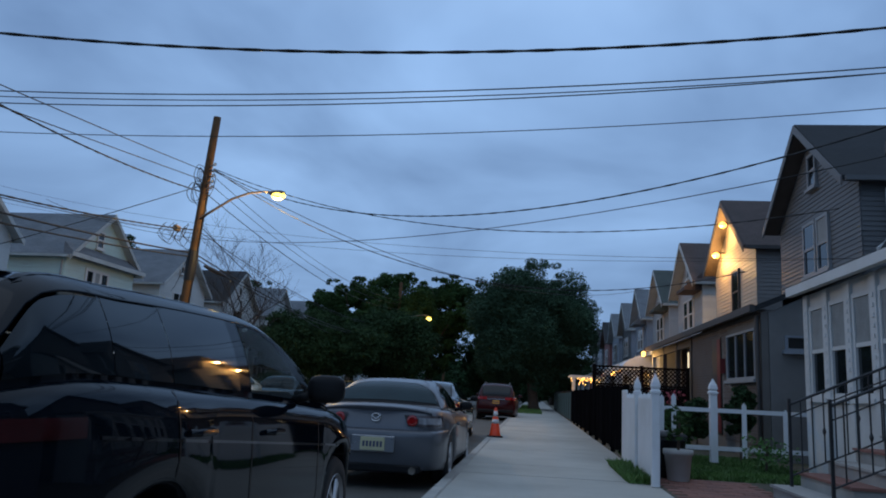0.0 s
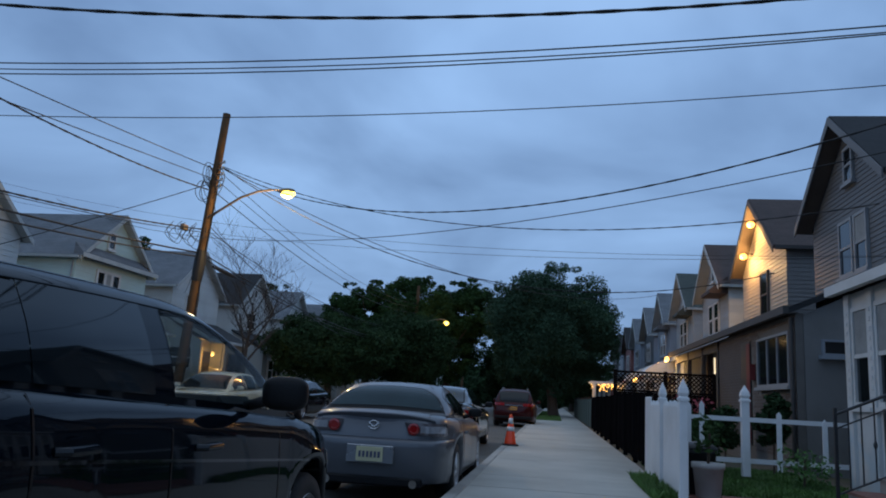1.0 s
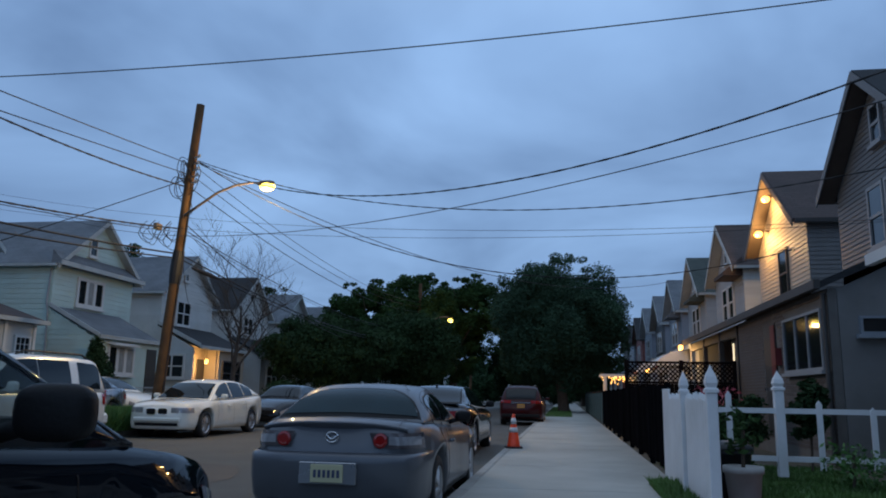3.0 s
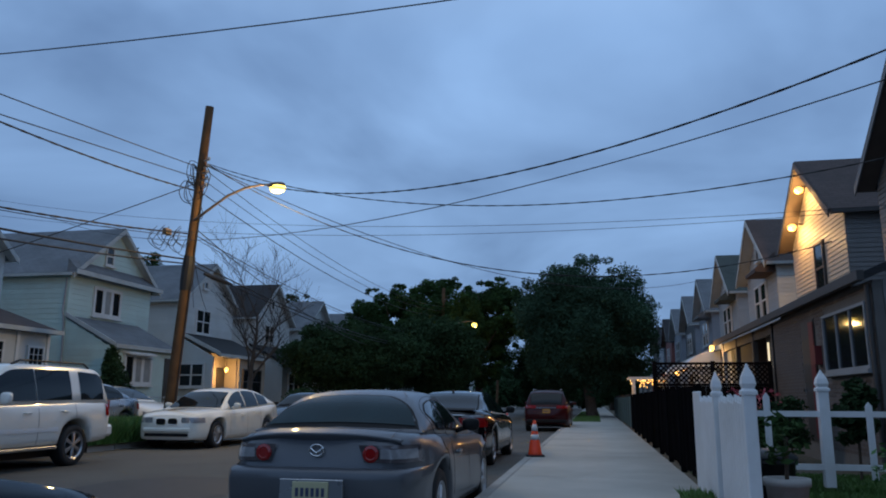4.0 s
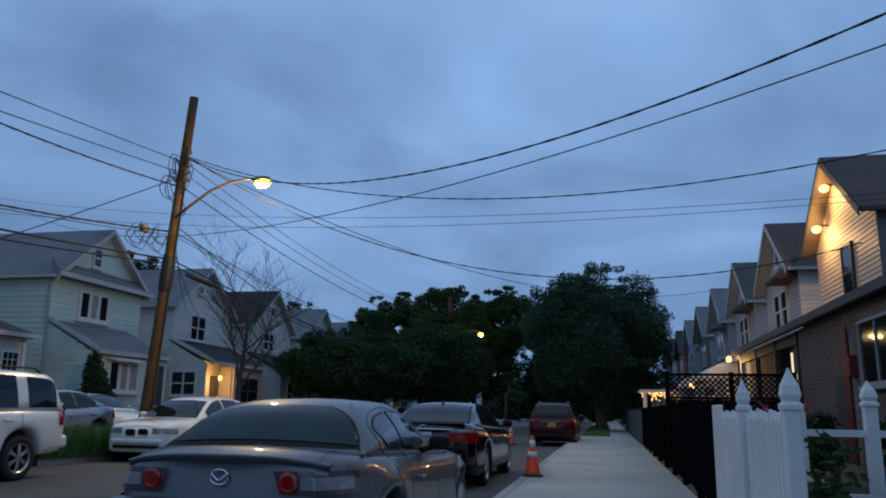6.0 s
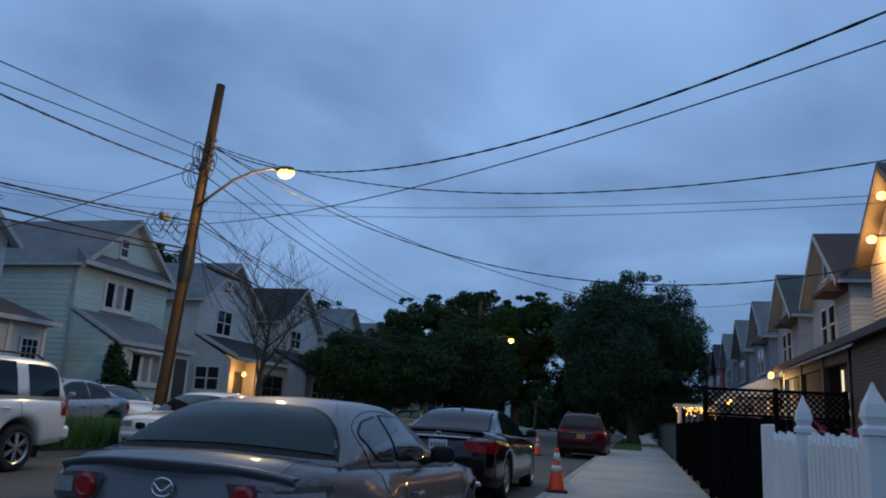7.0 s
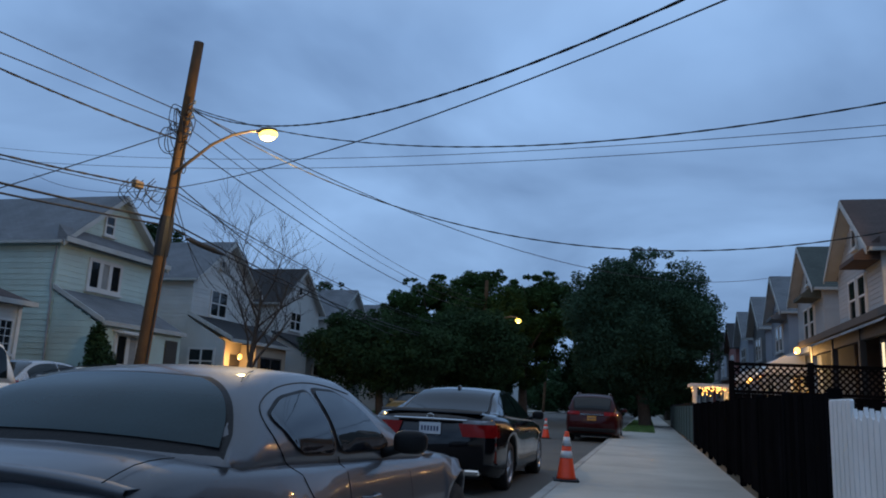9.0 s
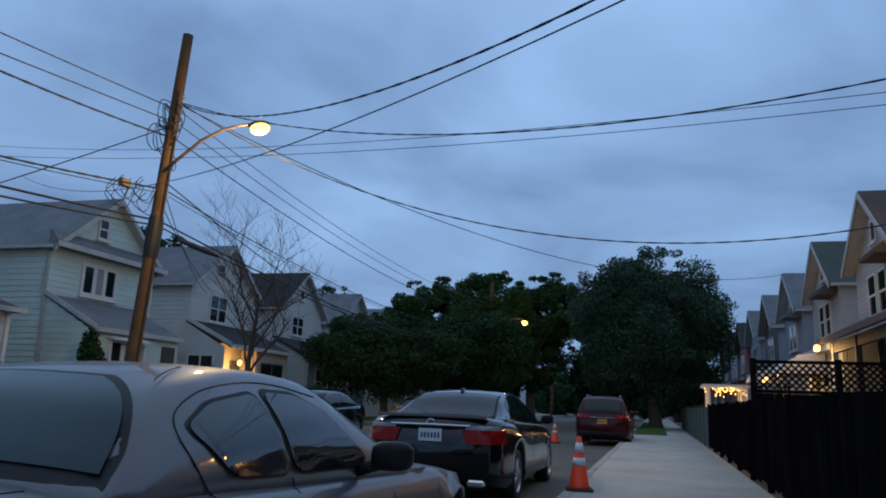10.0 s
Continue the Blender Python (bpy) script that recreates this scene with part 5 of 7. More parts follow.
# bumper with a shelf below the lamps
bump_ = bmesh.new()
rows = []
for s_, q in [(-1, v) for v in (0.55, 0.42, 0.3, 0.2, 0.12, 0.06, 0.02)] + [(0, 0.02)] + [(1, v) for v in (0.02, 0.06, 0.12, 0.2, 0.3, 0.42, 0.55)]:
    row = []
    for z, o in ((0.25, 0.03), (0.33, 0.055), (0.48, 0.075), (0.62, 0.09), (0.675, 0.085), (0.70, 0.065), (0.712, 0.0)):
        k = 1 - q / 0.58
        row.append((s_ * (S.side(q, z) + 0.012 + 0.35 * o * k), q - 0.02 - o * k, z))
    rows.append(row)
part("rear_bumper", strip(bump_, rows), M_PAINT_GREY, coupe, smooth=True)
part("plate_recess", boxed(-0.27, 0.27, -0.125, -0.08, 0.44, 0.63, bevel=0.006), M_PAINT_SILVER, coupe, "pale plate panel in the bumper")
number_plate(coupe, -0.134, 0.535, M_PLATE_Y)
part("diffuser", boxed(-0.6, 0.6, -0.07, 0.2, 0.2, 0.30, bevel=0.02), M_BLACKPLASTIC, coupe)
bm = bmesh.new()
tube(bm, [(-0.055, -0.014, 0.865), (-0.02, -0.018, 0.835), (0, -0.018, 0.825), (0.02, -0.018, 0.835), (0.055, -0.014, 0.865)], 0.006, 6)
tube(bm, [(0.062 * math.cos(a), -0.015, 0.845 + 0.045 * math.sin(a)) for a in np.linspace(0, 2 * math.pi, 20)], 0.005, 6)
part("badge", bm, M_CHROME, coupe, "chrome oval badge")
for s in (-1, 1):
    bm = tube(bmesh.new(), [(s * 0.5, -0.08, 0.24), (s * 0.5, 0.25, 0.24)], 0.045, 14)
    part("exhaust_pipe", bm, M_CHROME, coupe)
    bm = bmesh.new()
    strip(bm, [[(s * (S.side(y, z) + 0.01), y, z) for z in np.linspace(S.belt(y) - 0.2, S.belt(y) - 0.05, 4)] for y in np.linspace(4.0, 4.3, 8)])
    part("headlamp", bm, M_CLEARLENS, coupe, smooth=True)

# dark SUV beside the camera
S = Shell(4.55, 1.90, 1.60, [(0, 1.17), (0.4, 1.215), (0.9, 1.20), (1.75, 1.165), (2.7, 1.115), (3.1, 1.085), (3.4, 1.06), (3.9, 0.985), (4.3, 0.88), (4.55, 0.74)],
          [(0.0, 1.19), (0.1, 1.34), (0.3, 1.53), (0.8, 1.57), (1.8, 1.59), (2.3, 1.57), (2.75, 1.45), (3.15, 1.26), (3.45, 1.08)],
          [(0, 0.84), (0.12, 0.92), (0.4, 0.975), (1.0, 1.0), (3.4, 1.0), (4.0, 0.97), (4.35, 0.84), (4.55, 0.66)],
          (0.92, 3.66), 0.365, sill=0.27, roof_half=0.795, base_in=0.935, crown=0.05, shoulder=0.62)
suv = car_body("suv_car", "blue-black SUV with tinted glass parked at the kerb", pose(-1.98, 2.06, ROAD_Z), S, M_PAINT_DARKSUV, (0.0, 3.45),
               [(0.12, 0.62, 0.02, 0.07), (0.626, 1.05, 0.02, 0.065), (1.056, 1.76, 0.02, 0.06), (1.93, 2.98, 0.02, 0.06)], (0.04, 0.28), (2.45, 3.35), 2.72, seams=(1.0, 1.85, 3.05), handles=(1.2, 2.15), mirror=(0.23, 0.17), inset=0.12, hollow=1.5)
sp = bmesh.new()
strip(sp, [[(x, 0.62, 1.59 - 0.05 * abs(x)), (x, 0.0, 1.575 - 0.06 * abs(x)), (x, -0.02, 1.545 - 0.06 * abs(x)), (x, 0.4, 1.49 - 0.05 * abs(x))] for x in np.linspace(-0.62, 0.62, 11)])
part("roof_spoiler", sp, M_BLACKPLASTIC, suv, smooth=True)
for b in rear_patch(S, 0.45, 0.80, 1.035, 1.10, 0.42, 0.012):
    part("tail_lamp", b, M_TAILDIM, suv, smooth=True)
for s in (-1, 1):
    bm = bmesh.new()
    strip(bm, [[(s * (S.side(y, z) + 0.008), y, z) for z in np.linspace(S.belt(y) - 0.24, S.belt(y) - 0.11, 4)] for y in np.linspace(3.95, 4.5, 10)])
    part("headlamp", bm, M_CLEARLENS, suv, "slim clear headlamp", True)
    bm = bmesh.new()
    strip(bm, [[(s * (S.side(y, z) + 0.004), y, z) for z in (1.06 - 0.07 * y, 1.073 - 0.07 * y)] for y in np.linspace(0.5, 3.5, 40)])
    part("crease_line", bm, M_PAINT_BLACK, suv)
    bm = bmesh.new()
    strip(bm, [[(s * (S.side(y, z) + 0.012), y, z) for z in (0.30, 0.36, 0.42)] for y in np.linspace(1.35, 3.22, 20)])
    part("sill_trim", bm, M_BLACKPLASTIC, suv)
bm = bmesh.new()
for z in (0.62, 0.68, 0.74):
    tube(bm, [(-0.45, 4.56, z), (0, 4.575, z), (0.45, 4.56, z)], 0.014, 6)
part("grille", bm, M_BLACKPLASTIC, suv)
number_plate(suv, 4.575, 0.48, M_PLATE_W, face=1)

# black saloon
S = Shell(5.03, 1.875, 1.465, [(0, 1.0), (0.2, 1.06), (0.7, 1.055), (1.5, 1.01), (2.6, 0.97), (3.5, 0.945), (4.2, 0.87), (4.75, 0.74), (5.03, 0.58)],
          [(0.62, 1.05), (0.9, 1.16), (1.3, 1.34), (1.7, 1.43), (2.2, 1.46), (2.7, 1.435), (3.1, 1.30), (3.6, 1.06), (3.8, 0.94)],
          [(0, 0.82), (0.1, 0.91), (0.4, 0.97), (1.0, 1.0), (3.8, 1.0), (4.4, 0.95), (4.8, 0.8), (5.03, 0.62)],
          (1.12, 4.09), 0.34, sill=0.2, roof_half=0.62, base_in=0.90)
saloon = car_body("saloon_car", "glossy black saloon parked at the kerb", pose(-2.27, 17.95, ROAD_Z, 0, 0, -0.4), S, M_PAINT_BLACK, (0.62, 3.8),
                  [(1.2, 2.2, 0.03, 0.07), (2.27, 3.3, 0.03, 0.07)], (0.72, 1.5), (2.9, 3.65), 3.2, seams=(2.23, 3.35), handles=(1.55, 2.55), spokes=7)
for b in rear_patch(S, 0.40, 0.76, 0.77, 0.94, 0.36, 0.012, 0.06):
    part("tail_lamp", b, M_TAIL, saloon, smooth=True)
for b in rear_patch(S, 0.46, 0.74, 0.94, 0.99, 0.2, 0.014):
    part("reversing_lamp", b, M_CLEARLENS, saloon, smooth=True)
part("chrome_strip", tube(bmesh.new(), [(-0.52, -0.02, 0.985), (0, -0.03, 0.99), (0.52, -0.02, 0.985)], 0.016, 8), M_CHROME, saloon)
part("boot_spoiler", strip(bmesh.new(), [[(x, 0.22, 1.075 + 0.03 * math.cos(x)), (x, 0.0, 1.10 + 0.02 * math.cos(x)), (x, -0.01, 1.06 + 0.02 * math.cos(x))] for x in np.linspace(-0.72, 0.72, 11)]), M_PAINT_BLACK, saloon, smooth=True)
number_plate(saloon, -0.02, 0.86, M_PLATE_W)
bm = bmesh.new()
tube(bm, [(0.05 * math.cos(a), -0.02, 1.02 + 0.035 * math.sin(a)) for a in np.linspace(0, 2 * math.pi, 16)], 0.006, 6)
part("badge", bm, M_CHROME, saloon)
for s in (-1, 1):
    part("exhaust_trim", boxed(s * 0.6 - 0.11, s * 0.6 + 0.11, -0.02, 0.1, 0.26, 0.34, bevel=0.02), M_CHROME, saloon)
    part("chrome_window_line", tube(bmesh.new(), [(s * (S.top(y)[0] + 0.01), y, S.belt(y) + 0.015) for y in np.linspace(1.1, 3.4, 14)], 0.008, 5), M_CHROME, saloon)
part("roof_fin", boxed(-0.02, 0.02, 1.5, 1.62, 1.42, 1.475, bevel=0.008), M_PAINT_BLACK, saloon)

# dark red crossover
def crossover_shell(L=4.77, W=1.885, H=1.69):
    return Shell(L, W, H, [(0, 1.02), (0.3, 1.08), (1.0, 1.06), (2.2, 1.03), (3.2, 1.02), (3.9, 0.96), (4.4, 0.84), (L, 0.66)],
                 [(0.02, 1.05), (0.15, 1.28), (0.4, 1.55), (0.8, 1.65), (1.7, 1.68), (2.4, 1.64), (2.9, 1.46), (3.4, 1.12), (3.55, 1.0)],
                 [(0, 0.84), (0.1, 0.92), (0.4, 0.98), (1.0, 1.0), (3.6, 1.0), (4.2, 0.94), (4.55, 0.8), (L, 0.64)],
                 (1.0, 3.74), 0.36, sill=0.24, roof_half=0.68, base_in=0.92)


S = crossover_shell()
xover = car_body("crossover_car", "dark red crossover parked beside the verge", pose(-1.30, 35.2, ROAD_Z), S, M_PAINT_RED, (0.02, 3.55),
                 [(0.45, 1.0, 0.03, 0.09), (1.05, 1.95, 0.03, 0.075), (2.02, 3.0, 0.03, 0.075)], (0.07, 0.34), (2.55, 3.45), 3.0, seams=(1.0, 1.98, 3.1), handles=(1.3, 2.3))
for b in rear_patch(S, 0.42, 0.79, 0.93, 1.05, 0.3, 0.012):
    part("tail_lamp", b, M_TAIL, xover, smooth=True)
part("chrome_strip", boxed(-0.4, 0.4, -0.03, 0.0, 0.93, 0.965), M_CHROME, xover)
number_plate(xover, -0.02, 0.82, M_PLATE_O)
for s in (-1, 1):
    part("roof_rail", tube(bmesh.new(), [(s * 0.56, 0.6, 1.63), (s * 0.56, 0.75, 1.70), (s * 0.56, 2.2, 1.70), (s * 0.56, 2.35, 1.64)], 0.018, 6), M_STEEL, xover)
part("rear_bumper", boxed(-0.82, 0.82, -0.03, 0.25, 0.34, 0.5, bevel=0.04), M_BLACKPLASTIC, xover)

# white truck-based SUV across the street, facing the camera
S = Shell(5.18, 1.98, 1.93, [(0, 1.18), (0.3, 1.20), (1.5, 1.19), (2.8, 1.17), (3.7, 1.16), (4.4, 1.10), (4.9, 1.02), (5.18, 0.85)],
          [(0.02, 1.22), (0.12, 1.45), (0.3, 1.80), (0.6, 1.87), (1.6, 1.89), (2.7, 1.86), (3.05, 1.72), (3.5, 1.38), (3.75, 1.17)],
          [(0, 0.90), (0.1, 0.95), (0.4, 0.985), (1.0, 1.0), (4.2, 1.0), (4.8, 0.93), (5.0, 0.85), (5.18, 0.72)],
          (1.12, 4.12), 0.385, sill=0.40, roof_half=0.76, base_in=0.94, arch=0.09, tail_low=0.45)
big = car_body("suv_car", "large white SUV parked across the street", pose(-10.14, 17.95, ROAD_Z, 0, 0, 180), S, M_PAINT_WHITE, (0.02, 3.75),
               [(0.26, 0.98, 0.04, 0.11), (1.24, 2.18, 0.04, 0.10), (2.2, 3.25, 0.04, 0.10)], (0.06, 0.26), (2.95, 3.6), 3.15, seams=(1.18, 2.16, 3.3), handles=(1.5, 2.45), spokes=6, wheel_wide=0.27, mirror=(0.24, 0.2))
for b in rear_patch(S, 0.74, 0.88, 0.92, 1.22, 0.2, 0.012):
    part("tail_lamp", b, M_TAIL, big, smooth=True)
for s in (-1, 1):
    part("roof_rail", tube(bmesh.new(), [(s * 0.66, 0.5, 1.86), (s * 0.66, 0.65, 1.94), (s * 0.66, 2.4, 1.94), (s * 0.66, 2.6, 1.86)], 0.02, 6), M_BLACKPLASTIC, big)
    part("running_board", boxed(s * 0.84, s * 1.0, 1.62, 3.55, 0.34, 0.40, bevel=0.015), M_STEEL, big)
    bm = strip(bmesh.new(), [[(s * (S.side(y, z) + 0.012), y, z) for z in (0.66, 0.70, 0.74)] for y in np.linspace(1.65, 3.55, 16)])
    part("side_moulding", bm, M_WHITE, big)
part("rear_bumper", boxed(-0.93, 0.93, -0.12, 0.3, 0.5, 0.74, bevel=0.05), M_PAINT_WHITE, big)

# pearl white fastback
S = Shell(5.0, 1.90, 1.56, [(0, 1.04), (0.3, 1.10), (1.2, 1.06), (2.6, 1.0), (3.5, 0.985), (4.2, 0.95), (4.75, 0.89), (5.0, 0.80)],
          [(0.1, 1.09), (0.5, 1.26), (1.0, 1.44), (1.6, 1.54), (2.3, 1.555), (2.8, 1.49), (3.2, 1.32), (3.65, 1.05), (3.8, 0.97)],
          [(0, 0.82), (0.1, 0.9), (0.4, 0.96), (1.0, 1.0), (3.9, 1.0), (4.5, 0.95), (4.8, 0.88), (4.93, 0.80), (5.0, 0.68)],
          (1.0, 4.07), 0.35, sill=0.2, roof_half=0.64, base_in=0.91)
fast = car_body("fastback_car", "pearl white fastback parked beside a utility pole", pose(-9.98, 26.4, ROAD_Z, 0, 0, 180), S, M_PAINT_CREAM, (0.1, 3.8),
                [(0.9, 1.5, 0.04, 0.08), (1.56, 2.35, 0.03, 0.07), (2.42, 3.35, 0.03, 0.07)], (0.2, 1.1), (2.95, 3.7), 3.25, seams=(1.53, 2.38, 3.4), handles=(1.75, 2.7), spokes=10)
for s in (-1, 1):
    for z0, z1, mt, nm in ((0.66, 0.79, M_CLEARLENS, "headlamp"),):
        rows = []
        for i in range(6):
            z = z0 + (z1 - z0) * i / 5
            row = [(s * x, 5.008, z) for x in (0.40, 0.5, 0.6)]
            row += [(s * (S.side(5.0 - q, z) + 0.008), 5.004 - q, z) for q in np.linspace(0.03, 0.34, 7)]
            rows.append(row)
        part(nm, strip(bmesh.new(), rows), mt, fast, "clear slanted headlamp", True)
    gb = bmesh.new()
    outline = [(s * (0.165 + 0.125 * math.copysign(abs(math.cos(a)) ** 0.5, math.cos(a))), 5.005, 0.69 + 0.075 * math.copysign(abs(math.sin(a)) ** 0.5, math.sin(a))) for a in np.linspace(0, 2 * math.pi, 21)[:-1]]
    poly_prism(gb, outline, (0, 0.012, 0))
    part("kidney_grille", gb, M_BLACKPLASTIC, fast)
    rb = tube(bmesh.new(), [Vector(p) + Vector((0, 0.012, 0)) for p in outline + outline[:1]], 0.009, 5)
    part("grille_surround", rb, M_CHROME, fast)
part("bumper_bar", boxed(-0.66, 0.66, 4.97, 5.04, 0.42, 0.54, bevel=0.03), M_PAINT_CREAM, fast)
part("lower_intake", boxed(-0.6, 0.6, 4.985, 5.02, 0.32, 0.40, bevel=0.01), M_BLACKPLASTIC, fast)


def plain_car(name, label, at, paint, L=4.6, W=1.8, H=1.45, face_lamps=True):
    k = L / 5.0
    Sx = Shell(L, W, H, [(0, H * 0.68), (0.3, H * 0.71), (1.2, H * 0.69), (2.6 * k, H * 0.66), (3.5 * k, H * 0.65), (4.3 * k, H * 0.58), (L, H * 0.42)],
               [(0.5 * k, H * 0.71), (0.9 * k, H * 0.83), (1.3 * k, H * 0.95), (1.9 * k, H * 0.995), (2.5 * k, H * 0.985), (2.9 * k, H * 0.92), (3.3 * k, H * 0.78), (3.6 * k, H * 0.66)],
               [(0, 0.82), (0.1, 0.91), (0.4, 0.97), (1.0, 1.0), (3.8 * k, 1.0), (4.4 * k, 0.94), (L, 0.66)], (0.95 * k, 3.95 * k), 0.33, roof_half=0.63, base_in=0.91)
    c = car_body(name, label, at, Sx, paint, (0.5 * k, 3.6 * k), [(1.05 * k, 1.95 * k, 0.03, 0.07), (2.0 * k, 3.1 * k, 0.03, 0.07)], (0.6 * k, 1.35 * k), (2.75 * k, 3.5 * k), 3.0 * k, seams=(1.98 * k, 3.15 * k), handles=(1.3 * k, 2.3 * k))
    for b in rear_patch(Sx, 0.4, 0.72, H * 0.5, H * 0.6, 0.25, 0.012):
        part("tail_lamp", b, M_TAIL, c, smooth=True)
    for s in (-1, 1):
        bm = strip(bmesh.new(), [[(s * (Sx.side(y, z) + 0.006), y, z) for z in np.linspace(Sx.belt(y) - 0.22, Sx.belt(y) - 0.1, 4)] for y in np.linspace(L - 0.4, L - 0.04, 8)])
        part("headlamp", bm, M_CLEARLENS, c, smooth=True)
    part("grille", boxed(-0.4, 0.4, L - 0.02, L + 0.015, H * 0.3, H * 0.4, bevel=0.01), M_BLACKPLASTIC, c)
    return c


plain_car("saloon_car", "black saloon parked across the street under trees", pose(-9.9, 33.2, ROAD_Z, 0, 0, 180), M_PAINT_BLACK, 4.9, 1.86, 1.5)
plain_car("saloon_car", "ochre yellow saloon parked beneath dark trees", pose(-9.95, 44.5, ROAD_Z, 0, 0, 180), M_PAINT_YELLOW, 4.7, 1.8, 1.48)
plain_car("hatchback_car", "blue-grey hatchback in a driveway behind weeds", pose(-13.6, 24.6, 0.03, 0, 0, 180), M_PAINT_SILVER, 4.3, 1.76, 1.5)
plain_car("hatchback_car", "white car nosed out of a driveway by the pole", pose(-17.0, 26.6, 0.03, 0, 0, -98), M_PAINT_WHITE, 4.4, 1.78, 1.45)
plain_car("saloon_car", "silver saloon parked far down the street", pose(-2.2, 62.0, ROAD_Z), M_PAINT_SILVER, 4.6, 1.8, 1.45)
plain_car("saloon_car", "dark saloon parked down the street ahead of the crossover", pose(-2.0, 55.0, ROAD_Z), M_PAINT_BLACK, 4.6, 1.8, 1.45)

# ---- fences and front yards ----


def post_cap(bm, x, y, z, r):
    """A pointed, flared cap on a square post."""
    prof = [(r * 1.25, 0.0), (r * 1.25, 0.03), (r * 0.85, 0.05), (r * 1.15, 0.09), (r * 0.95, 0.15), (r * 0.35, 0.22), (0.004, 0.26)]
    rings = [[bm.verts.new((x + sx * q, y + sy * q, z + dz)) for sx, sy in ((-1, -1), (1, -1), (1, 1), (-1, 1))] for q, dz in prof]
    for a, b in zip(rings, rings[1:]):
        for k in range(4):
            bm.faces.new((a[k], a[(k + 1) % 4], b[(k + 1) % 4], b[k]))
    bm.faces.new(rings[0][::-1])
    bm.faces.new(rings[-1])


white = thing("vinyl_fence", "white vinyl fence with pointed posts along the pavement", "fence")


def white_post(x, y, top, r=0.065, z0=0.0):
    p = part("post", boxed(x - r, x + r, y - r, y + r, z0, top - 0.26, bevel=0.006), M_WHITE, white)
    bm = bmesh.new()
    post_cap(bm, x, y, top - 0.26, r)
    part("cap", bm, M_WHITE, p)


white_post(1.93, 10.38, 1.43, 0.05)
white_post(1.93, 12.1, 1.43, 0.045)
# boards of the solid stretch, with small points between the boards
y, k = 10.47, 0
while y < 14.05:
    if abs(y + 0.06 - 12.1) < 0.09:
        y += 0.14
        continue
    top = 1.10 + 0.012 * math.sin(k * 2.1)
    if y > 13.4:
        top = 1.22
    bm = bmesh.new()
    w = 0.108
    pts = [(1.925, y, 0.03), (1.925, y + w, 0.03), (1.925, y + w, top), (1.925, y + w * 0.75, top + 0.012), (1.925, y + w * 0.5, top + (0.065 if y < 13.4 else 0.0)), (1.925, y + w * 0.25, top + 0.012), (1.925, y, top)]
    poly_prism(bm, pts, (0.025, 0, 0))
    part("picket", bm, M_WHITE, white)
    y += w + 0.021
    k += 1
for z in (0.18, 0.98):
    part("rail", boxed(1.951, 2.0, 10.46, 14.1, z, z + 0.09), M_WHITE, white)

cross = thing("picket_fence", "sparse white picket fence across a front yard", "fence")
white_c = white
white = cross
for x, top in ((3.42, 1.50), (5.05, 1.45)):
    white_post(x, 13.78, top, 0.06, 0.1)
white = white_c
for z in (0.30, 0.93):
    part("rail", boxed(2.02, 4.98, 13.755, 13.805, z, z + 0.07), M_WHITE, cross)
for x, top in ((2.15, 1.05), (2.3, 1.16), (2.52, 1.14), (2.72, 1.17), (3.88, 1.06), (4.55, 0.98)):
    bm = bmesh.new()
    poly_prism(bm, [(x, 13.73, 0.2), (x + 0.075, 13.73, 0.2), (x + 0.075, 13.73, top), (x + 0.0375, 13.73, top + 0.05), (x, 13.73, top)], (0, 0.022, 0))
    part("picket", bm, M_WHITE, cross)

black = thing("board_fence", "tall black board fence along the pavement", "fence")
y, i = 14.3, 0
while y < 33.5:
    if i % 9 == 0:
        part("post", boxed(1.98, 2.07, y, y + 0.09, 0, 1.33, bevel=0.008), M_BLACKWOOD, black)
        y += 0.1
    gap = random.random()
    h = 1.30 + random.uniform(-0.015, 0.015)
    w = 0.2
    part("board", boxed(2.0, 2.022, y, y + w, 0.07 + 0.06 * random.random(), h), M_BLACKWOOD, black)
    y += w + (0.055 if gap > 0.75 else 0.03 if gap > 0.5 else 0.008)
    i += 1
for z in (0.3, 1.1):
    part("rail", boxed(2.023, 2.06, 14.35, 33.4, z, z + 0.08), M_BLACKWOOD, black)

green = thing("mesh_fence", "green mesh fence further along the pavement", "fence")
for j in range(12):
    yy = 33.8 + 2.2 * j
    part("post", tube(bmesh.new(), [(2.02, yy, 0), (2.02, yy, 1.35)], 0.03, 8), M_IRON, green)
    part("mesh_panel", boxed(2.01, 2.03, yy + 0.03, yy + 2.17, 0.06, 1.25), M_GREENFENCE, green)

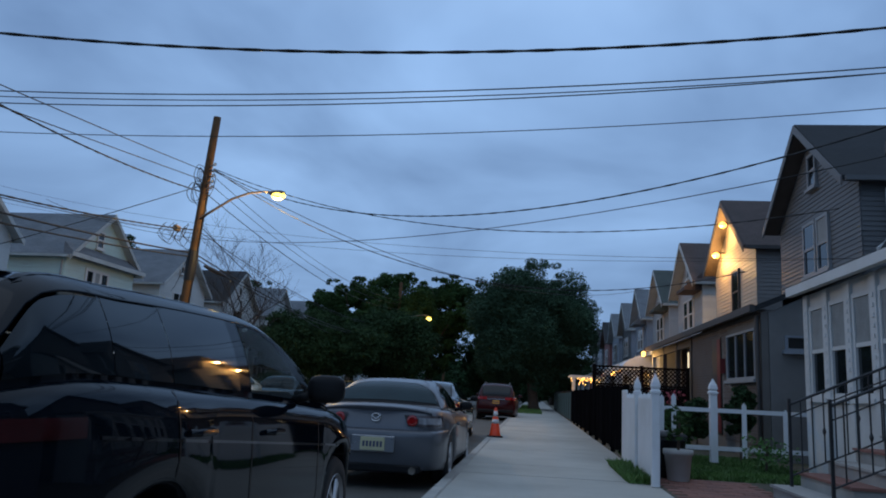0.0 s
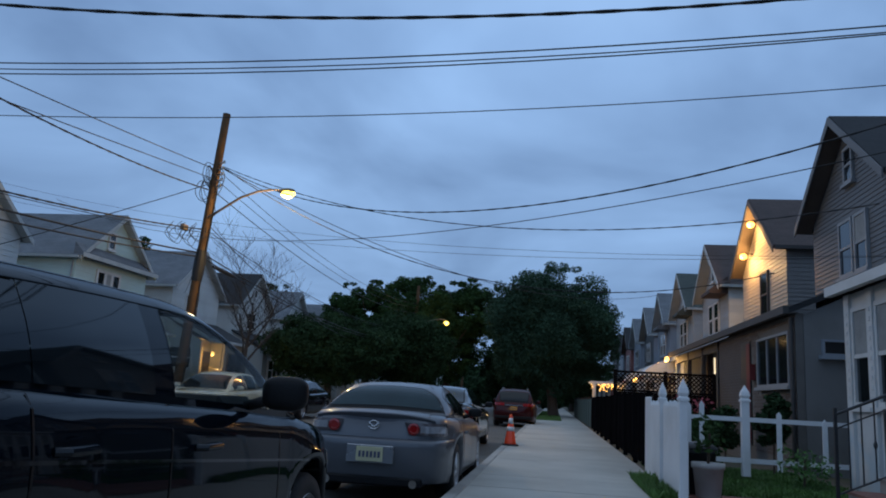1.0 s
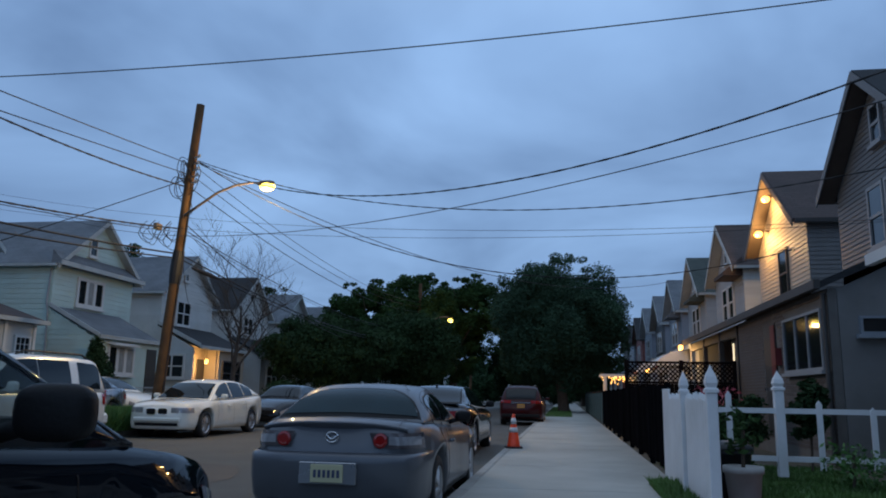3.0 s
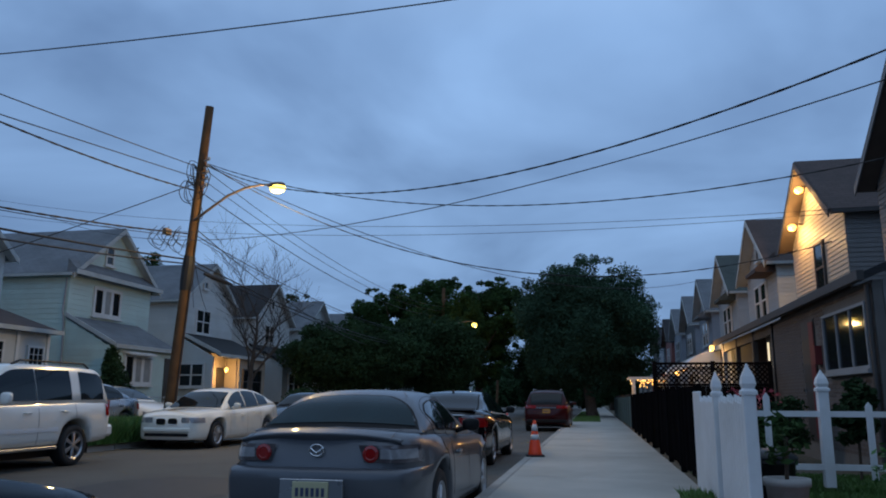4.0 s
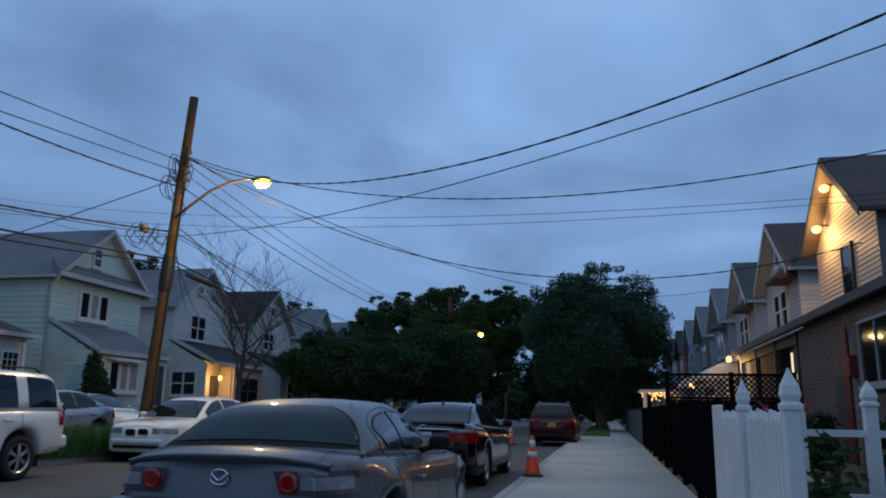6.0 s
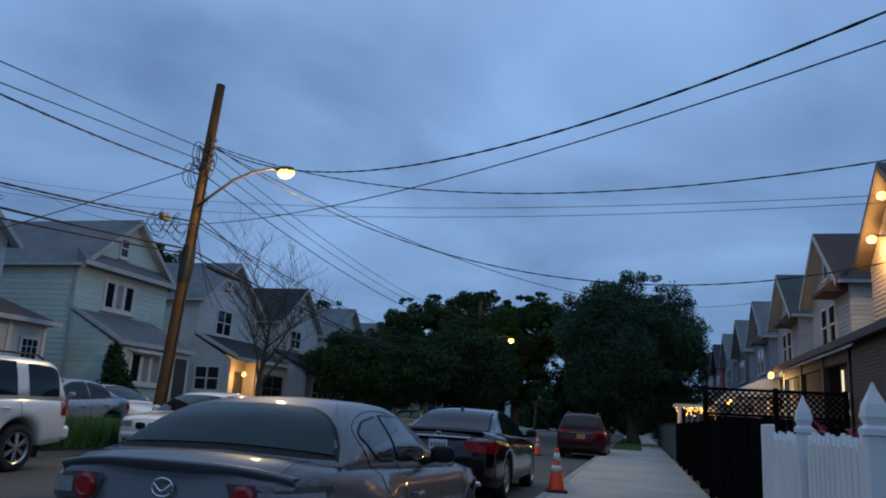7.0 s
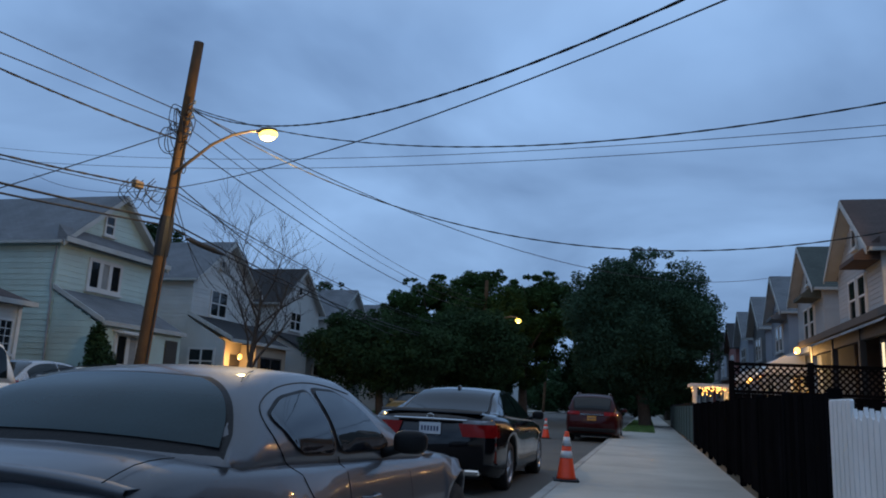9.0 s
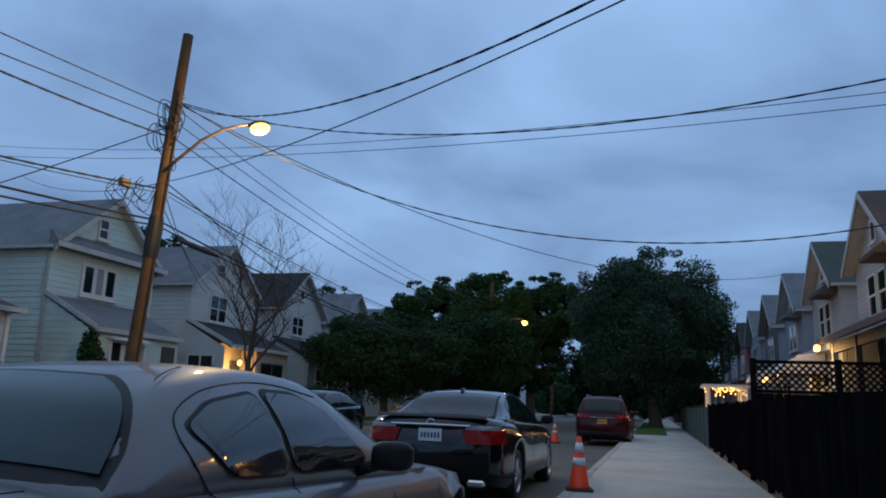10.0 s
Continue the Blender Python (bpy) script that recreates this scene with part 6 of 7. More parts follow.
lat = thing("lattice_fence", "dark stained fence with a lattice top between yards", "fence")
LY = 23.0
for x in (2.13, 3.5, 4.8):
    part("post", boxed(x - 0.05, x + 0.05, LY - 0.05, LY + 0.05, 0, 2.06, bevel=0.008), M_LATTICE, lat)
for x0, x1 in ((2.18, 3.45), (3.55, 4.75)):
    for z in (1.46, 1.97):
        part("rail", boxed(x0, x1, LY - 0.03, LY + 0.03, z, z + 0.06), M_LATTICE, lat)
    n = 9
    for j in range(n):
        a = x0 + (x1 - x0) * j / n
        part("board", boxed(a + 0.003, a + (x1 - x0) / n - 0.003, LY - 0.012, LY + 0.012, 0.06, 1.455), M_LATTICE, lat)
    z0, z1 = 1.525, 1.965
    for s, dy in ((1, -0.012), (-1, 0.004)):
        x = x0 - (z1 - z0)
        while x < x1:
            a, b = (x, z0), (x + (z1 - z0), z1)
            if a[0] < x0:
                a = (x0, z0 + (x0 - x))
            if b[0] > x1:
                b = (x1, z1 - (b[0] - x1))
            if b[0] - a[0] > 0.03:
                if s < 0:
                    a, b = (x0 + x1 - a[0], a[1]), (x0 + x1 - b[0], b[1])
                bm = bmesh.new()
                d = Vector((b[0] - a[0], 0, b[1] - a[1])).normalized()
                nrm = Vector((-d.z, 0, d.x)) * 0.017
                A, B = Vector((a[0], LY + dy, a[1])), Vector((b[0], LY + dy, b[1]))
                poly_prism(bm, [A - nrm, B - nrm, B + nrm, A + nrm], (0, 0.008, 0))
                part("lath", bm, M_LATTICE, lat)
            x += 0.118

# stair with iron rails up to the white porch
stair = thing("porch_stair", "stone stair with brick treads up to the white porch", "stair", kind="structure")
for k in range(5):
    x = 3.25 + 0.32 * k
    part("step", boxed(x, 4.9, 8.45, 10.0, 0.0 if k == 0 else 0.16 * k - 0.005, 0.16 * (k + 1) - 0.03), M_STEP, stair)
    part("tread", boxed(x - 0.03, 4.9, 8.43, 10.02, 0.16 * (k + 1) - 0.03, 0.16 * (k + 1)), M_PAVER if k % 2 else M_STEP, stair)
for yy in (8.58, 9.86):
    rl = thing("iron_railing", "black wrought iron stair railing", "railing", "stair railings")
    foot = [(3.42, 0.16), (4.86, 0.80)]
    for x, z in foot:
        part("newel", boxed(x - 0.016, x + 0.016, yy - 0.016, yy + 0.016, z, z + 1.02), M_IRON, rl)
    for lift, rr in ((0.95, 0.017), (0.12, 0.011), (0.8, 0.009)):
        part("rail", tube(bmesh.new(), [(x, yy, z + lift) for x, z in foot], rr, 8), M_IRON, rl)
    for j in range(1, 11):
        t = j / 11
        x, z = foot[0][0] + (foot[1][0] - foot[0][0]) * t, foot[0][1] + (foot[1][1] - foot[0][1]) * t
        bm = tube(bmesh.new(), [(x, yy, z + 0.12), (x, yy, z + 0.94)], 0.009, 6)
        if j % 3 == 0:
            turned(bm, [(0.004, 0.42), (0.022, 0.47), (0.022, 0.49), (0.004, 0.54)], 8, (x, yy, z))
        part("baluster", bm, M_IRON, rl)

# paver path and planting pots
pot = thing("plant_pot", "pale grey plant pot with a leafy shrub", "pot")
part("pot", turned(bmesh.new(), [(0.13, 0.0), (0.15, 0.02), (0.185, 0.36), (0.205, 0.36), (0.205, 0.43), (0.175, 0.43), (0.165, 0.38)], 24, (2.37, 11.25, 0)), M_TERRACOTTA, pot, smooth=True)
part("potting_soil", turned(bmesh.new(), [(0.16, 0.36), (0.16, 0.39)], 20, (2.37, 11.25, 0)), M_SOIL, pot)
bin_ = thing("waste_bin", "dark plastic bin behind the white fence", "bin")
part("tub", turned(bmesh.new(), [(0.18, 0), (0.2, 0.02), (0.25, 0.52), (0.27, 0.52), (0.27, 0.56), (0.24, 0.56)], 20, (2.32, 11.75, 0)), M_DARKBIN, bin_, smooth=True)
part("lid", turned(bmesh.new(), [(0.275, 0.56), (0.275, 0.59), (0.2, 0.64), (0.05, 0.66)], 20, (2.32, 11.75, 0)), M_DARKBIN, bin_, smooth=True)


def leaf_mass(name, blobs, count, size, seed, material, parent, label="", droop=0.3):
    """Many small leaves scattered through and over a cluster of rounded clumps, as one mesh."""
    rng = np.random.default_rng(seed)
    c = np.array([b[0] for b in blobs], float)
    r = np.array([b[1] for b in blobs], float)
    share = r[:, 0] * r[:, 1]
    pick = rng.choice(len(blobs), count, p=share / share.sum())

    def unit(v):
        return v / np.linalg.norm(v, axis=1, keepdims=True)

    d = unit(rng.normal(size=(count, 3)))
    k = 0.35 + 0.75 * rng.random(count) ** 0.6 + abs(rng.normal(0, 0.12, count))
    p = c[pick] + d * np.stack([r[pick, 0], r[pick, 0], r[pick, 1]], 1) * k[:, None]
    sz = (size * rng.uniform(0.6, 1.35, count))[:, None]
    a = unit(rng.normal(size=(count, 3)) * (1, 1, 0.6) - (0, 0, droop))
    b = unit(np.cross(a, rng.normal(size=(count, 3)))) * 0.45
    v = np.stack([p - a * sz, p + b * sz, p + a * sz, p - b * sz], 1).reshape(-1, 3)
    me = bpy.data.meshes.new(name)
    me.from_pydata(v.tolist(), [], np.arange(count * 4).reshape(-1, 4).tolist())
    me.materials.append(material)
    ob = new(name, me)
    ob.parent = parent
    if label:
        ob["label"] = label
    return ob


def limbs(bm, base, top, r0, n, seed, spread, levels=2, up=0.5):
    """A tapered trunk with crooked limbs."""
    rng = random.Random(seed)
    tips = []

    def grow(p, d, length, r, level):
        pts, rad = [p], [r]
        q = Vector(p)
        segs = 5
        for i in range(segs):
            d = (d + Vector((rng.gauss(0, 0.12), rng.gauss(0, 0.12), rng.gauss(0, 0.06) + 0.05 * up))).normalized()
            q = q + d * length / segs
            pts.append(q.copy())
            rad.append(max(0.004, r * (1 - 0.75 * (i + 1) / segs)))
        tube(bm, pts, rad, 7 if level == 0 else (5 if level < 3 else 4), caps=False)
        tips.append(q)
        if level < levels:
            kids = n if level == 0 else max(3, n - 2)
            for j in range(kids):
                t = 0.35 + 0.65 * (j + rng.random() * 0.6) / kids
                idx = min(segs - 1, int(t * segs))
                o = pts[idx].lerp(pts[idx + 1], t * segs - idx)
                ang = 2 * math.pi * (j * 0.618 + rng.random() * 0.2)
                side = Vector((math.cos(ang), math.sin(ang), 0))
                nd = (d * 0.55 + side * spread + Vector((0, 0, up * 0.6))).normalized()
                grow(o, nd, length * rng.uniform(0.42, 0.62), max(0.006, rad[idx] * 0.55), level + 1)

    grow(Vector(base), (Vector(top) - Vector(base)).normalized(), (Vector(top) - Vector(base)).length, r0, 0)
    return tips


LEAF_MORE, LEAF_SMALL = 1.7, 0.78


def tree(label, base, height, trunk_r, blobs, leaves, size, leaf_mat, seed, spread=0.8):
    t = thing("tree", label, "tree", "street trees")
    bm = bmesh.new()
    limbs(bm, base, (base[0] + 0.2, base[1], base[2] + height * 0.7), trunk_r, 7, seed, spread, 1)
    part("trunk", bm, M_BARK, t, smooth=True)
    leaf_mass("crown", blobs, int(leaves * LEAF_MORE), size * LEAF_SMALL, seed, leaf_mat, t, "crown of many small leaves")
    return t


def clumps(cx, cy, cz, rx, ry, rz, n, r, seed, squash=0.75):
    rng = random.Random(seed)
    out = []
    for _ in range(n):
        d = Vector((rng.gauss(0, 1), rng.gauss(0, 1), rng.gauss(0, 1))).normalized()
        k = rng.uniform(0.55, 1.0)
        rr = r * rng.uniform(0.65, 1.3)
        out.append(((cx + d.x * rx * k, cy + d.y * ry * k, cz + d.z * rz * k), (rr, rr * squash)))
    # loose sprays round the outline
    for _ in range(n // 2):
        d = Vector((rng.gauss(0, 1), rng.gauss(0, 1), rng.gauss(0, 1) + 0.4)).normalized()
        k = rng.uniform(1.02, 1.2)
        rr = r * rng.uniform(0.25, 0.5)
        out.append(((cx + d.x * rx * k, cy + d.y * ry * k, cz + d.z * rz * k), (rr, rr * 0.6)))
    return out


# big tree over the pavement
tree("large leafy street tree over the pavement", (0.45, 56.0, 0.0), 9, 0.42, clumps(0.1, 56.5, 6.2, 4.4, 4.2, 4.1, 130, 0.95, 3, 0.9) + clumps(0.1, 56.5, 5.4, 3.4, 3.0, 3.4, 26, 1.6, 4) + clumps(0.1, 56.8, 3.0, 3.4, 3.0, 1.0, 30, 0.8, 5), 140000, 0.12, M_LEAF_BLUE, 11)
# dense low trees across the street
tree("low dense dark tree across the street", (-13.0, 46.0, 0.0), 5, 0.25, clumps(-13.2, 46, 3.4, 4.0, 2.6, 1.8, 70, 0.75, 21) + clumps(-13.2, 46, 3.2, 3.0, 2.0, 1.2, 18, 1.2, 121), 46000, 0.12, M_LEAF_DARK, 12)
tree("low dense dark tree across the street", (-9.4, 50.5, 0.0), 6, 0.25, clumps(-9.4, 50.5, 4.0, 3.2, 2.6, 2.2, 64, 0.75, 22) + clumps(-9.4, 50.5, 3.6, 2.4, 2.0, 1.6, 18, 1.3, 122), 42000, 0.12, M_LEAF_DARK, 13)
tree("tall open-crowned tree behind the low ones", (-14.2, 58, 0.0), 9, 0.3, clumps(-14.4, 58, 7.0, 2.7, 2.0, 2.2, 44, 0.55, 23), 15000, 0.14, M_LEAF, 14)
tree("tall tree with an uneven crown beside the far pole", (-10.8, 62, 0.0), 10, 0.35, clumps(-11.0, 62, 7.3, 2.8, 2.2, 3.2, 60, 0.62, 24), 24000, 0.14, M_LEAF, 15)
tree("tall spreading tree over the street", (-8.6, 66, 0.0), 11, 0.4, clumps(-6.8, 66, 8.2, 4.0, 2.8, 2.4, 70, 0.66, 25) + clumps(-8.9, 66, 5.0, 2.5, 2.4, 3.0, 36, 0.8, 325), 46000, 0.16, M_LEAF, 16)
tree("dark tree behind the street lamp", (-11.5, 70, 0.0), 9, 0.4, clumps(-13.6, 72, 5.0, 3.6, 2.8, 3.9, 66, 1.0, 26), 32000, 0.2, M_LEAF_DARK, 17)
tree("dense tree filling the view beside the street", (-2.6, 74, 0.0), 8, 0.4, clumps(-2.9, 74, 4.2, 3.3, 2.4, 3.6, 60, 0.85, 126), 24000, 0.18, M_LEAF_DARK, 117)
tree("tree at the far end of the street", (-3.5, 100, 0.0), 9, 0.4, clumps(-1.6, 100, 5.0, 4.0, 3.0, 3.8, 50, 1.3, 27), 22000, 0.24, M_LEAF_DARK, 18)
tree("dark tree rising behind a cream house", (-27, 43, 0.0), 9, 0.4, clumps(-27, 44, 8.0, 2.6, 2.2, 1.7, 30, 0.8, 28), 12000, 0.16, M_LEAF_DARK, 19)
tree("conifer behind the white houses", (-22, 58, 0.0), 8, 0.3, clumps(-21.5, 58, 6.0, 1.6, 1.6, 2.6, 30, 0.7, 29), 9000, 0.15, M_LEAF_DARK, 20)
tree("tree behind the houses on the near side", (2.5, 88, 0.0), 9, 0.4, clumps(2.6, 88, 4.0, 2.6, 3.0, 3.0, 36, 1.1, 30), 16000, 0.2, M_LEAF_DARK, 31)
for i, xx in enumerate((-13.0, -8.5, -4.0, 0.5, 5.0)):
    tree("dark hedge-like tree closing the street", (xx, 112 + 3 * (i % 2), -0.1), 4, 0.3, clumps(xx, 112, 1.9, 2.8, 2.0, 1.9, 24, 1.0, 300 + i), 5000, 0.28, M_LEAF_DARK, 310 + i)
for i in range(7):
    xx = -40 + 14 * i + random.uniform(-2, 2)
    tree("distant dark tree closing the street", (xx, 185, 0.0), 8, 0.4, clumps(xx, 185, 5.0, 7.5, 3.0, 4.5, 26, 2.6, 200 + i), 6000, 0.55, M_LEAF_DARK, 210 + i)

# bare tree across the street
bare = thing("tree", "bare leafless tree on the far verge", "tree")
bm = bmesh.new()
limbs(bm, (-11.75, 29.8, 0.0), (-11.65, 29.8, 4.3), 0.13, 10, 7, 0.8, 3, up=0.75)
part("trunk", bm, M_TWIG, bare, smooth=True)


def shrub(label, x, y, z, r, h, n, seed, material=M_LEAF_DARK, size=0.05, name="shrub"):
    s = thing(name, label, name)
    leaf_mass("foliage", clumps(x, y, z + h * 0.55, r * 0.6, r * 0.6, h * 0.35, 9, r * 0.5, seed), n, size, seed, material, s)
    bm = tube(bmesh.new(), [(x, y, z), (x + 0.02, y, z + h * 0.6)], 0.02, 6)
    part("stem", bm, M_BARK, s)
    return s


shrub("leafy shrub growing in the pale pot", 2.37, 11.25, 0.34, 0.2, 0.75, 90, 41, M_LEAF, 0.05)
shrub("rose bush with pink flowers behind the white fence", 2.75, 14.6, 0.0, 0.38, 1.15, 800, 42, M_LEAF, 0.05)
fl = thing("rose_bush", "pink roses on a bush behind the white fence", "flowers")
leaf_mass("blossoms", clumps(2.75, 14.6, 1.1, 0.35, 0.35, 0.2, 8, 0.14, 43), 110, 0.035, 44, M_FLOWER, fl)
bm = tube(bmesh.new(), [(2.75, 14.6, 0), (2.75, 14.6, 1.1)], 0.012, 6)
part("stem", bm, M_BARK, fl)
shrub("dark evergreen shrub by the brick porch", 4.3, 15.5, 0.0, 0.32, 1.65, 3000, 45)
shrub("dark evergreen shrub by the brick porch", 4.2, 18.9, 0.0, 0.45, 1.3, 2600, 46)
shrub("low dry bush inside the picket fence", 4.1, 13.2, 0.05, 0.45, 0.7, 420, 47, M_WEED, 0.04)
shrub("leafy bush behind the picket fence", 3.0, 14.9, 0.0, 0.4, 0.6, 800, 48, M_LEAF, 0.05)
ever = thing("shrub", "dark conical evergreen beside the green porch", "shrub")
leaf_mass("foliage", [((-16.6 + random.uniform(-0.12, 0.12), 28.7 + random.uniform(-0.12, 0.12), 0.35 + 0.28 * i), (0.78 * (1 - i / 11), 0.4)) for i in range(9)], 9000, 0.07, 49, M_LEAF_DARK, ever)
part("stem", tube(bmesh.new(), [(-16.6, 28.7, 0), (-16.6, 28.7, 2.2)], 0.03, 6), M_BARK, ever)
shrub("dark hedge bush across the street", -12.0, 36.0, 0.0, 0.9, 1.5, 4500, 50, M_LEAF_DARK, 0.07)


def grass(name, label, patches, count, height, material, seed, spread=0.5):
    rng = random.Random(seed)
    verts, faces = [], []
    area = [abs((x1 - x0) * (y1 - y0)) for x0, x1, y0, y1, z in patches]
    for (x0, x1, y0, y1, z), ar in zip(patches, area):
        for _ in range(int(count * ar / sum(area))):
            x, y = rng.uniform(x0, x1), rng.uniform(y0, y1)
            h = height * rng.uniform(0.5, 1.4)
            a = rng.uniform(0, 2 * math.pi)
            w = 0.012 + 0.03 * height
            lean = Vector((rng.gauss(0, spread), rng.gauss(0, spread), 1)).normalized() * h
            dx, dy = math.cos(a) * w, math.sin(a) * w
            i = len(verts)
            verts += [(x - dx, y - dy, z), (x + dx, y + dy, z), (x + lean.x * 0.6 + dx * 0.5, y + lean.y * 0.6 + dy * 0.5, z + lean.z * 0.65), (x + lean.x, y + lean.y, z + lean.z)]
            faces += [(i, i + 1, i + 2), (i, i + 2, i + 3)]
    me = bpy.data.meshes.new(name)
    me.from_pydata(verts, [], faces)
    me.materials.append(material)
    return tagged(new(name, me), label, "grass", kind="stuff")


grass("lawn_grass", "short green lawn inside the picket fence", [(2.4, 4.8, 11.7, 13.7, 0.0), (2.1, 4.7, 14.0, 16.2, 0.0)], 24000, 0.07, M_GRASS, 61)
grass("weeds", "grass tufts at the foot of the white fence", [(1.62, 1.92, 10.6, 13.2, 0.0)], 2600, 0.12, M_GRASS, 62)
grass("weeds", "tall weeds on the far verge by a chain fence", [(-12.5, -11.0, 17.6, 24.6, 0.0)], 22000, 0.5, M_WEED, 63, 0.3)
grass("verge_grass", "rough grass on the far verge", [(-12.6, -11.16, -10, 60, 0.0)], 16000, 0.1, M_GRASS, 64)
grass("verge_grass", "grass strip round the street tree", [(-0.55, 0.9, 44, 75, 0.004)], 12000, 0.1, M_GRASS, 65)
grass("lawn_grass", "rough front lawns across the street", [(-17.0, -14.25, 10, 60, 0.0)], 16000, 0.1, M_GRASS, 66)

# chain-link fence across the street
chain = thing("chain_link_fence", "grey chain-link fence across the street", "fence")
for j in range(9):
    yy = 17.5 + 2.0 * j
    part("post", tube(bmesh.new(), [(-14.35, yy, 0), (-14.35, yy, 1.15)], 0.025, 8), M_STEEL, chain)
part("top_rail", tube(bmesh.new(), [(-14.35, 17.5, 1.13), (-14.35, 33.5, 1.13)], 0.018, 6), M_STEEL, chain)
bm = bmesh.new()
for j in range(130):
    y0 = 17.5 + j * 0.123
    for s in (-1, 1):
        a, b = (y0, y0 + 1.05) if s > 0 else (y0 + 1.05, y0)
        if max(a, b) < 33.5:
            tube(bm, [(-14.35, a, 0.06), (-14.35, b, 1.12)], 0.004, 3, caps=False)
cm = part("wire_mesh", bm, M_STEEL, chain)
cm["kind"] = "stuff"
picket = thing("iron_fence", "white iron fence before the green porch", "fence")
for j in range(34):
    part("paling", boxed(-15.6, -15.575, 28.6 + j * 0.13, 28.625 + j * 0.13, 0, 0.95), M_WHITEPAINT, picket)
for z in (0.15, 0.82):
    part("rail", boxed(-15.61, -15.57, 28.6, 33.0, z, z + 0.04), M_WHITEPAINT, picket)

# traffic cones


def cone(label, x, y, z, tilt=0):
    c = thing("traffic_cone", label, "traffic cone", "traffic cones", at=pose(x, y, z, 0, 0, tilt))
    part("base", boxed(-0.185, 0.185, -0.185, 0.185, 0, 0.035, bevel=0.012), M_RUBBER, c, "black rubber base")
    prof = [(0.15, 0.035), (0.135, 0.06), (0.03, 0.70), (0.022, 0.71), (0.018, 0.70)]
    part("body", turned(bmesh.new(), prof, 28), M_CONE, c, smooth=True)

    def r(zz):
        return 0.135 - (zz - 0.06) * 0.105 / 0.64 + 0.004

    for a, b in ((0.33, 0.43), (0.50, 0.63)):
        part("collar", turned(bmesh.new(), [(r(a) - 0.003, a), (r(a), a), (r(b), b), (r(b) - 0.003, b)], 28), M_REFLECT, c, "pale reflective collar", True)
    return c


cone("orange traffic cone with reflective collars at the kerb", -0.55, 19.3, 0.0, 8)
cone("orange traffic cone standing in the street", -3.0, 36.0, ROAD_Z, 20)

# ---- utility poles, street lamps, cables ----


def utility_pole(base, top, label, r0=0.17, r1=0.125):
    p = thing("utility_pole", label, "utility pole", "utility poles")
    b, t = Vector(base), Vector(top)
    bm = tube(bmesh.new(), [b.lerp(t, k / 8) for k in range(9)], [r0 + (r1 - r0) * k / 8 for k in range(9)], 16)
    part("shaft", bm, M_POLE, p, "weathered brown wooden shaft", True)
    return p, b, t


def on_pole(b, t, z):
    return b.lerp(t, (z - b.z) / (t.z - b.z))


pole, PB, PT = utility_pole((-11.28, 23.55, -0.1), (-10.62, 23.55, 9.86), "leaning wooden utility pole with a street lamp")
bm = bmesh.new()
c = on_pole(PB, PT, 4.75)
tube(bm, [on_pole(PB, PT, z) for z in (4.2, 4.5, 4.9, 5.2)], [0.165, 0.185, 0.185, 0.165], 12)
part("cable_sleeve", bm, M_CABLE, pole, "black cable sleeve round the shaft")
bm = bmesh.new()
for i in range(5):
    q = on_pole(PB, PT, 7.3 + 0.2 * i)
    tube(bm, [q + Vector((0.12, -0.1, 0)), q + Vector((0.3, -0.16, 0.02))], 0.025, 6)
    turned(bm, [(0.02, -0.05), (0.045, -0.03), (0.03, 0), (0.045, 0.03), (0.02, 0.05)], 8, q + Vector((0.3, -0.16, 0.04)))
part("insulator_rack", bm, M_STEEL, pole)


def flowing(pts, n=6):
    """A smooth run through the points."""
    p = [pts[0]] + list(pts) + [pts[-1]]
    out = []
    for a, b, c, d in zip(p, p[1:], p[2:], p[3:]):
        for k in range(n):
            t = k / n
            out.append(0.5 * (2 * b + (c - a) * t + (2 * a - 5 * b + 4 * c - d) * t * t + (3 * b - a - 3 * c + d) * t ** 3))
    return out + [pts[-1]]


bm = bmesh.new()
rngc = random.Random(9)
for i in range(16):
    q = on_pole(PB, PT, rngc.uniform(7.1, 8.1))
    d = Vector((rngc.uniform(-0.5, 0.6), rngc.uniform(-0.3, 0.3), rngc.uniform(-0.6, 0.2)))
    tube(bm, flowing([q, q + d * 0.6 + Vector((0, -0.15, 0.25)), q + d, q + d * 0.7 + Vector((0, 0, -0.35)), q + Vector((0, -0.1, -0.5))]), 0.012, 5)
for i in range(9):
    q = on_pole(PB, PT, 5.85) + Vector((rngc.uniform(-0.9, 0.1), rngc.uniform(-1.0, 0.1), rngc.uniform(-0.1, 0.15)))
    tube(bm, flowing([q, q + Vector((-0.15, -0.1, -0.3)), q + Vector((0.1, 0.1, -0.55)), q + Vector((0.25, 0.2, -0.1))]), 0.01, 5)
part("cable_tangle", bm, M_CABLE, pole, "tangle of looped black service cables")["kind"] = "stuff"
bm = bmesh.new()
q = Vector((-11.05, 22.45, 5.72))
box(bm, q.x - 0.07, q.x + 0.07, q.y - 0.15, q.y + 0.15, q.z - 0.09, q.z + 0.09, bevel=0.02)
part("junction_box", bm, M_ALU, pole, "small tan junction box on the cable")
bm = bmesh.new()
tube(bm, [on_pole(PB, PT, z) + Vector((0.17, -0.05, 0)) for z in np.linspace(0.0, 7.2, 10)], 0.022, 6)
part("conduit", bm, M_CABLE, pole)
bm = tube(bmesh.new(), [(-10.75, 23.35, 6.25), (-10.3, 23.25, 6.5), (-9.6, 23.1, 6.88), (-9.0, 23.0, 7.06), (-8.5, 22.9, 7.09), (-8.2, 22.84, 7.07)], [0.045, 0.042, 0.038, 0.035, 0.03, 0.03], 10)
arm = part("lamp_arm", bm, M_ALU, pole, "curved metal lamp arm", True)
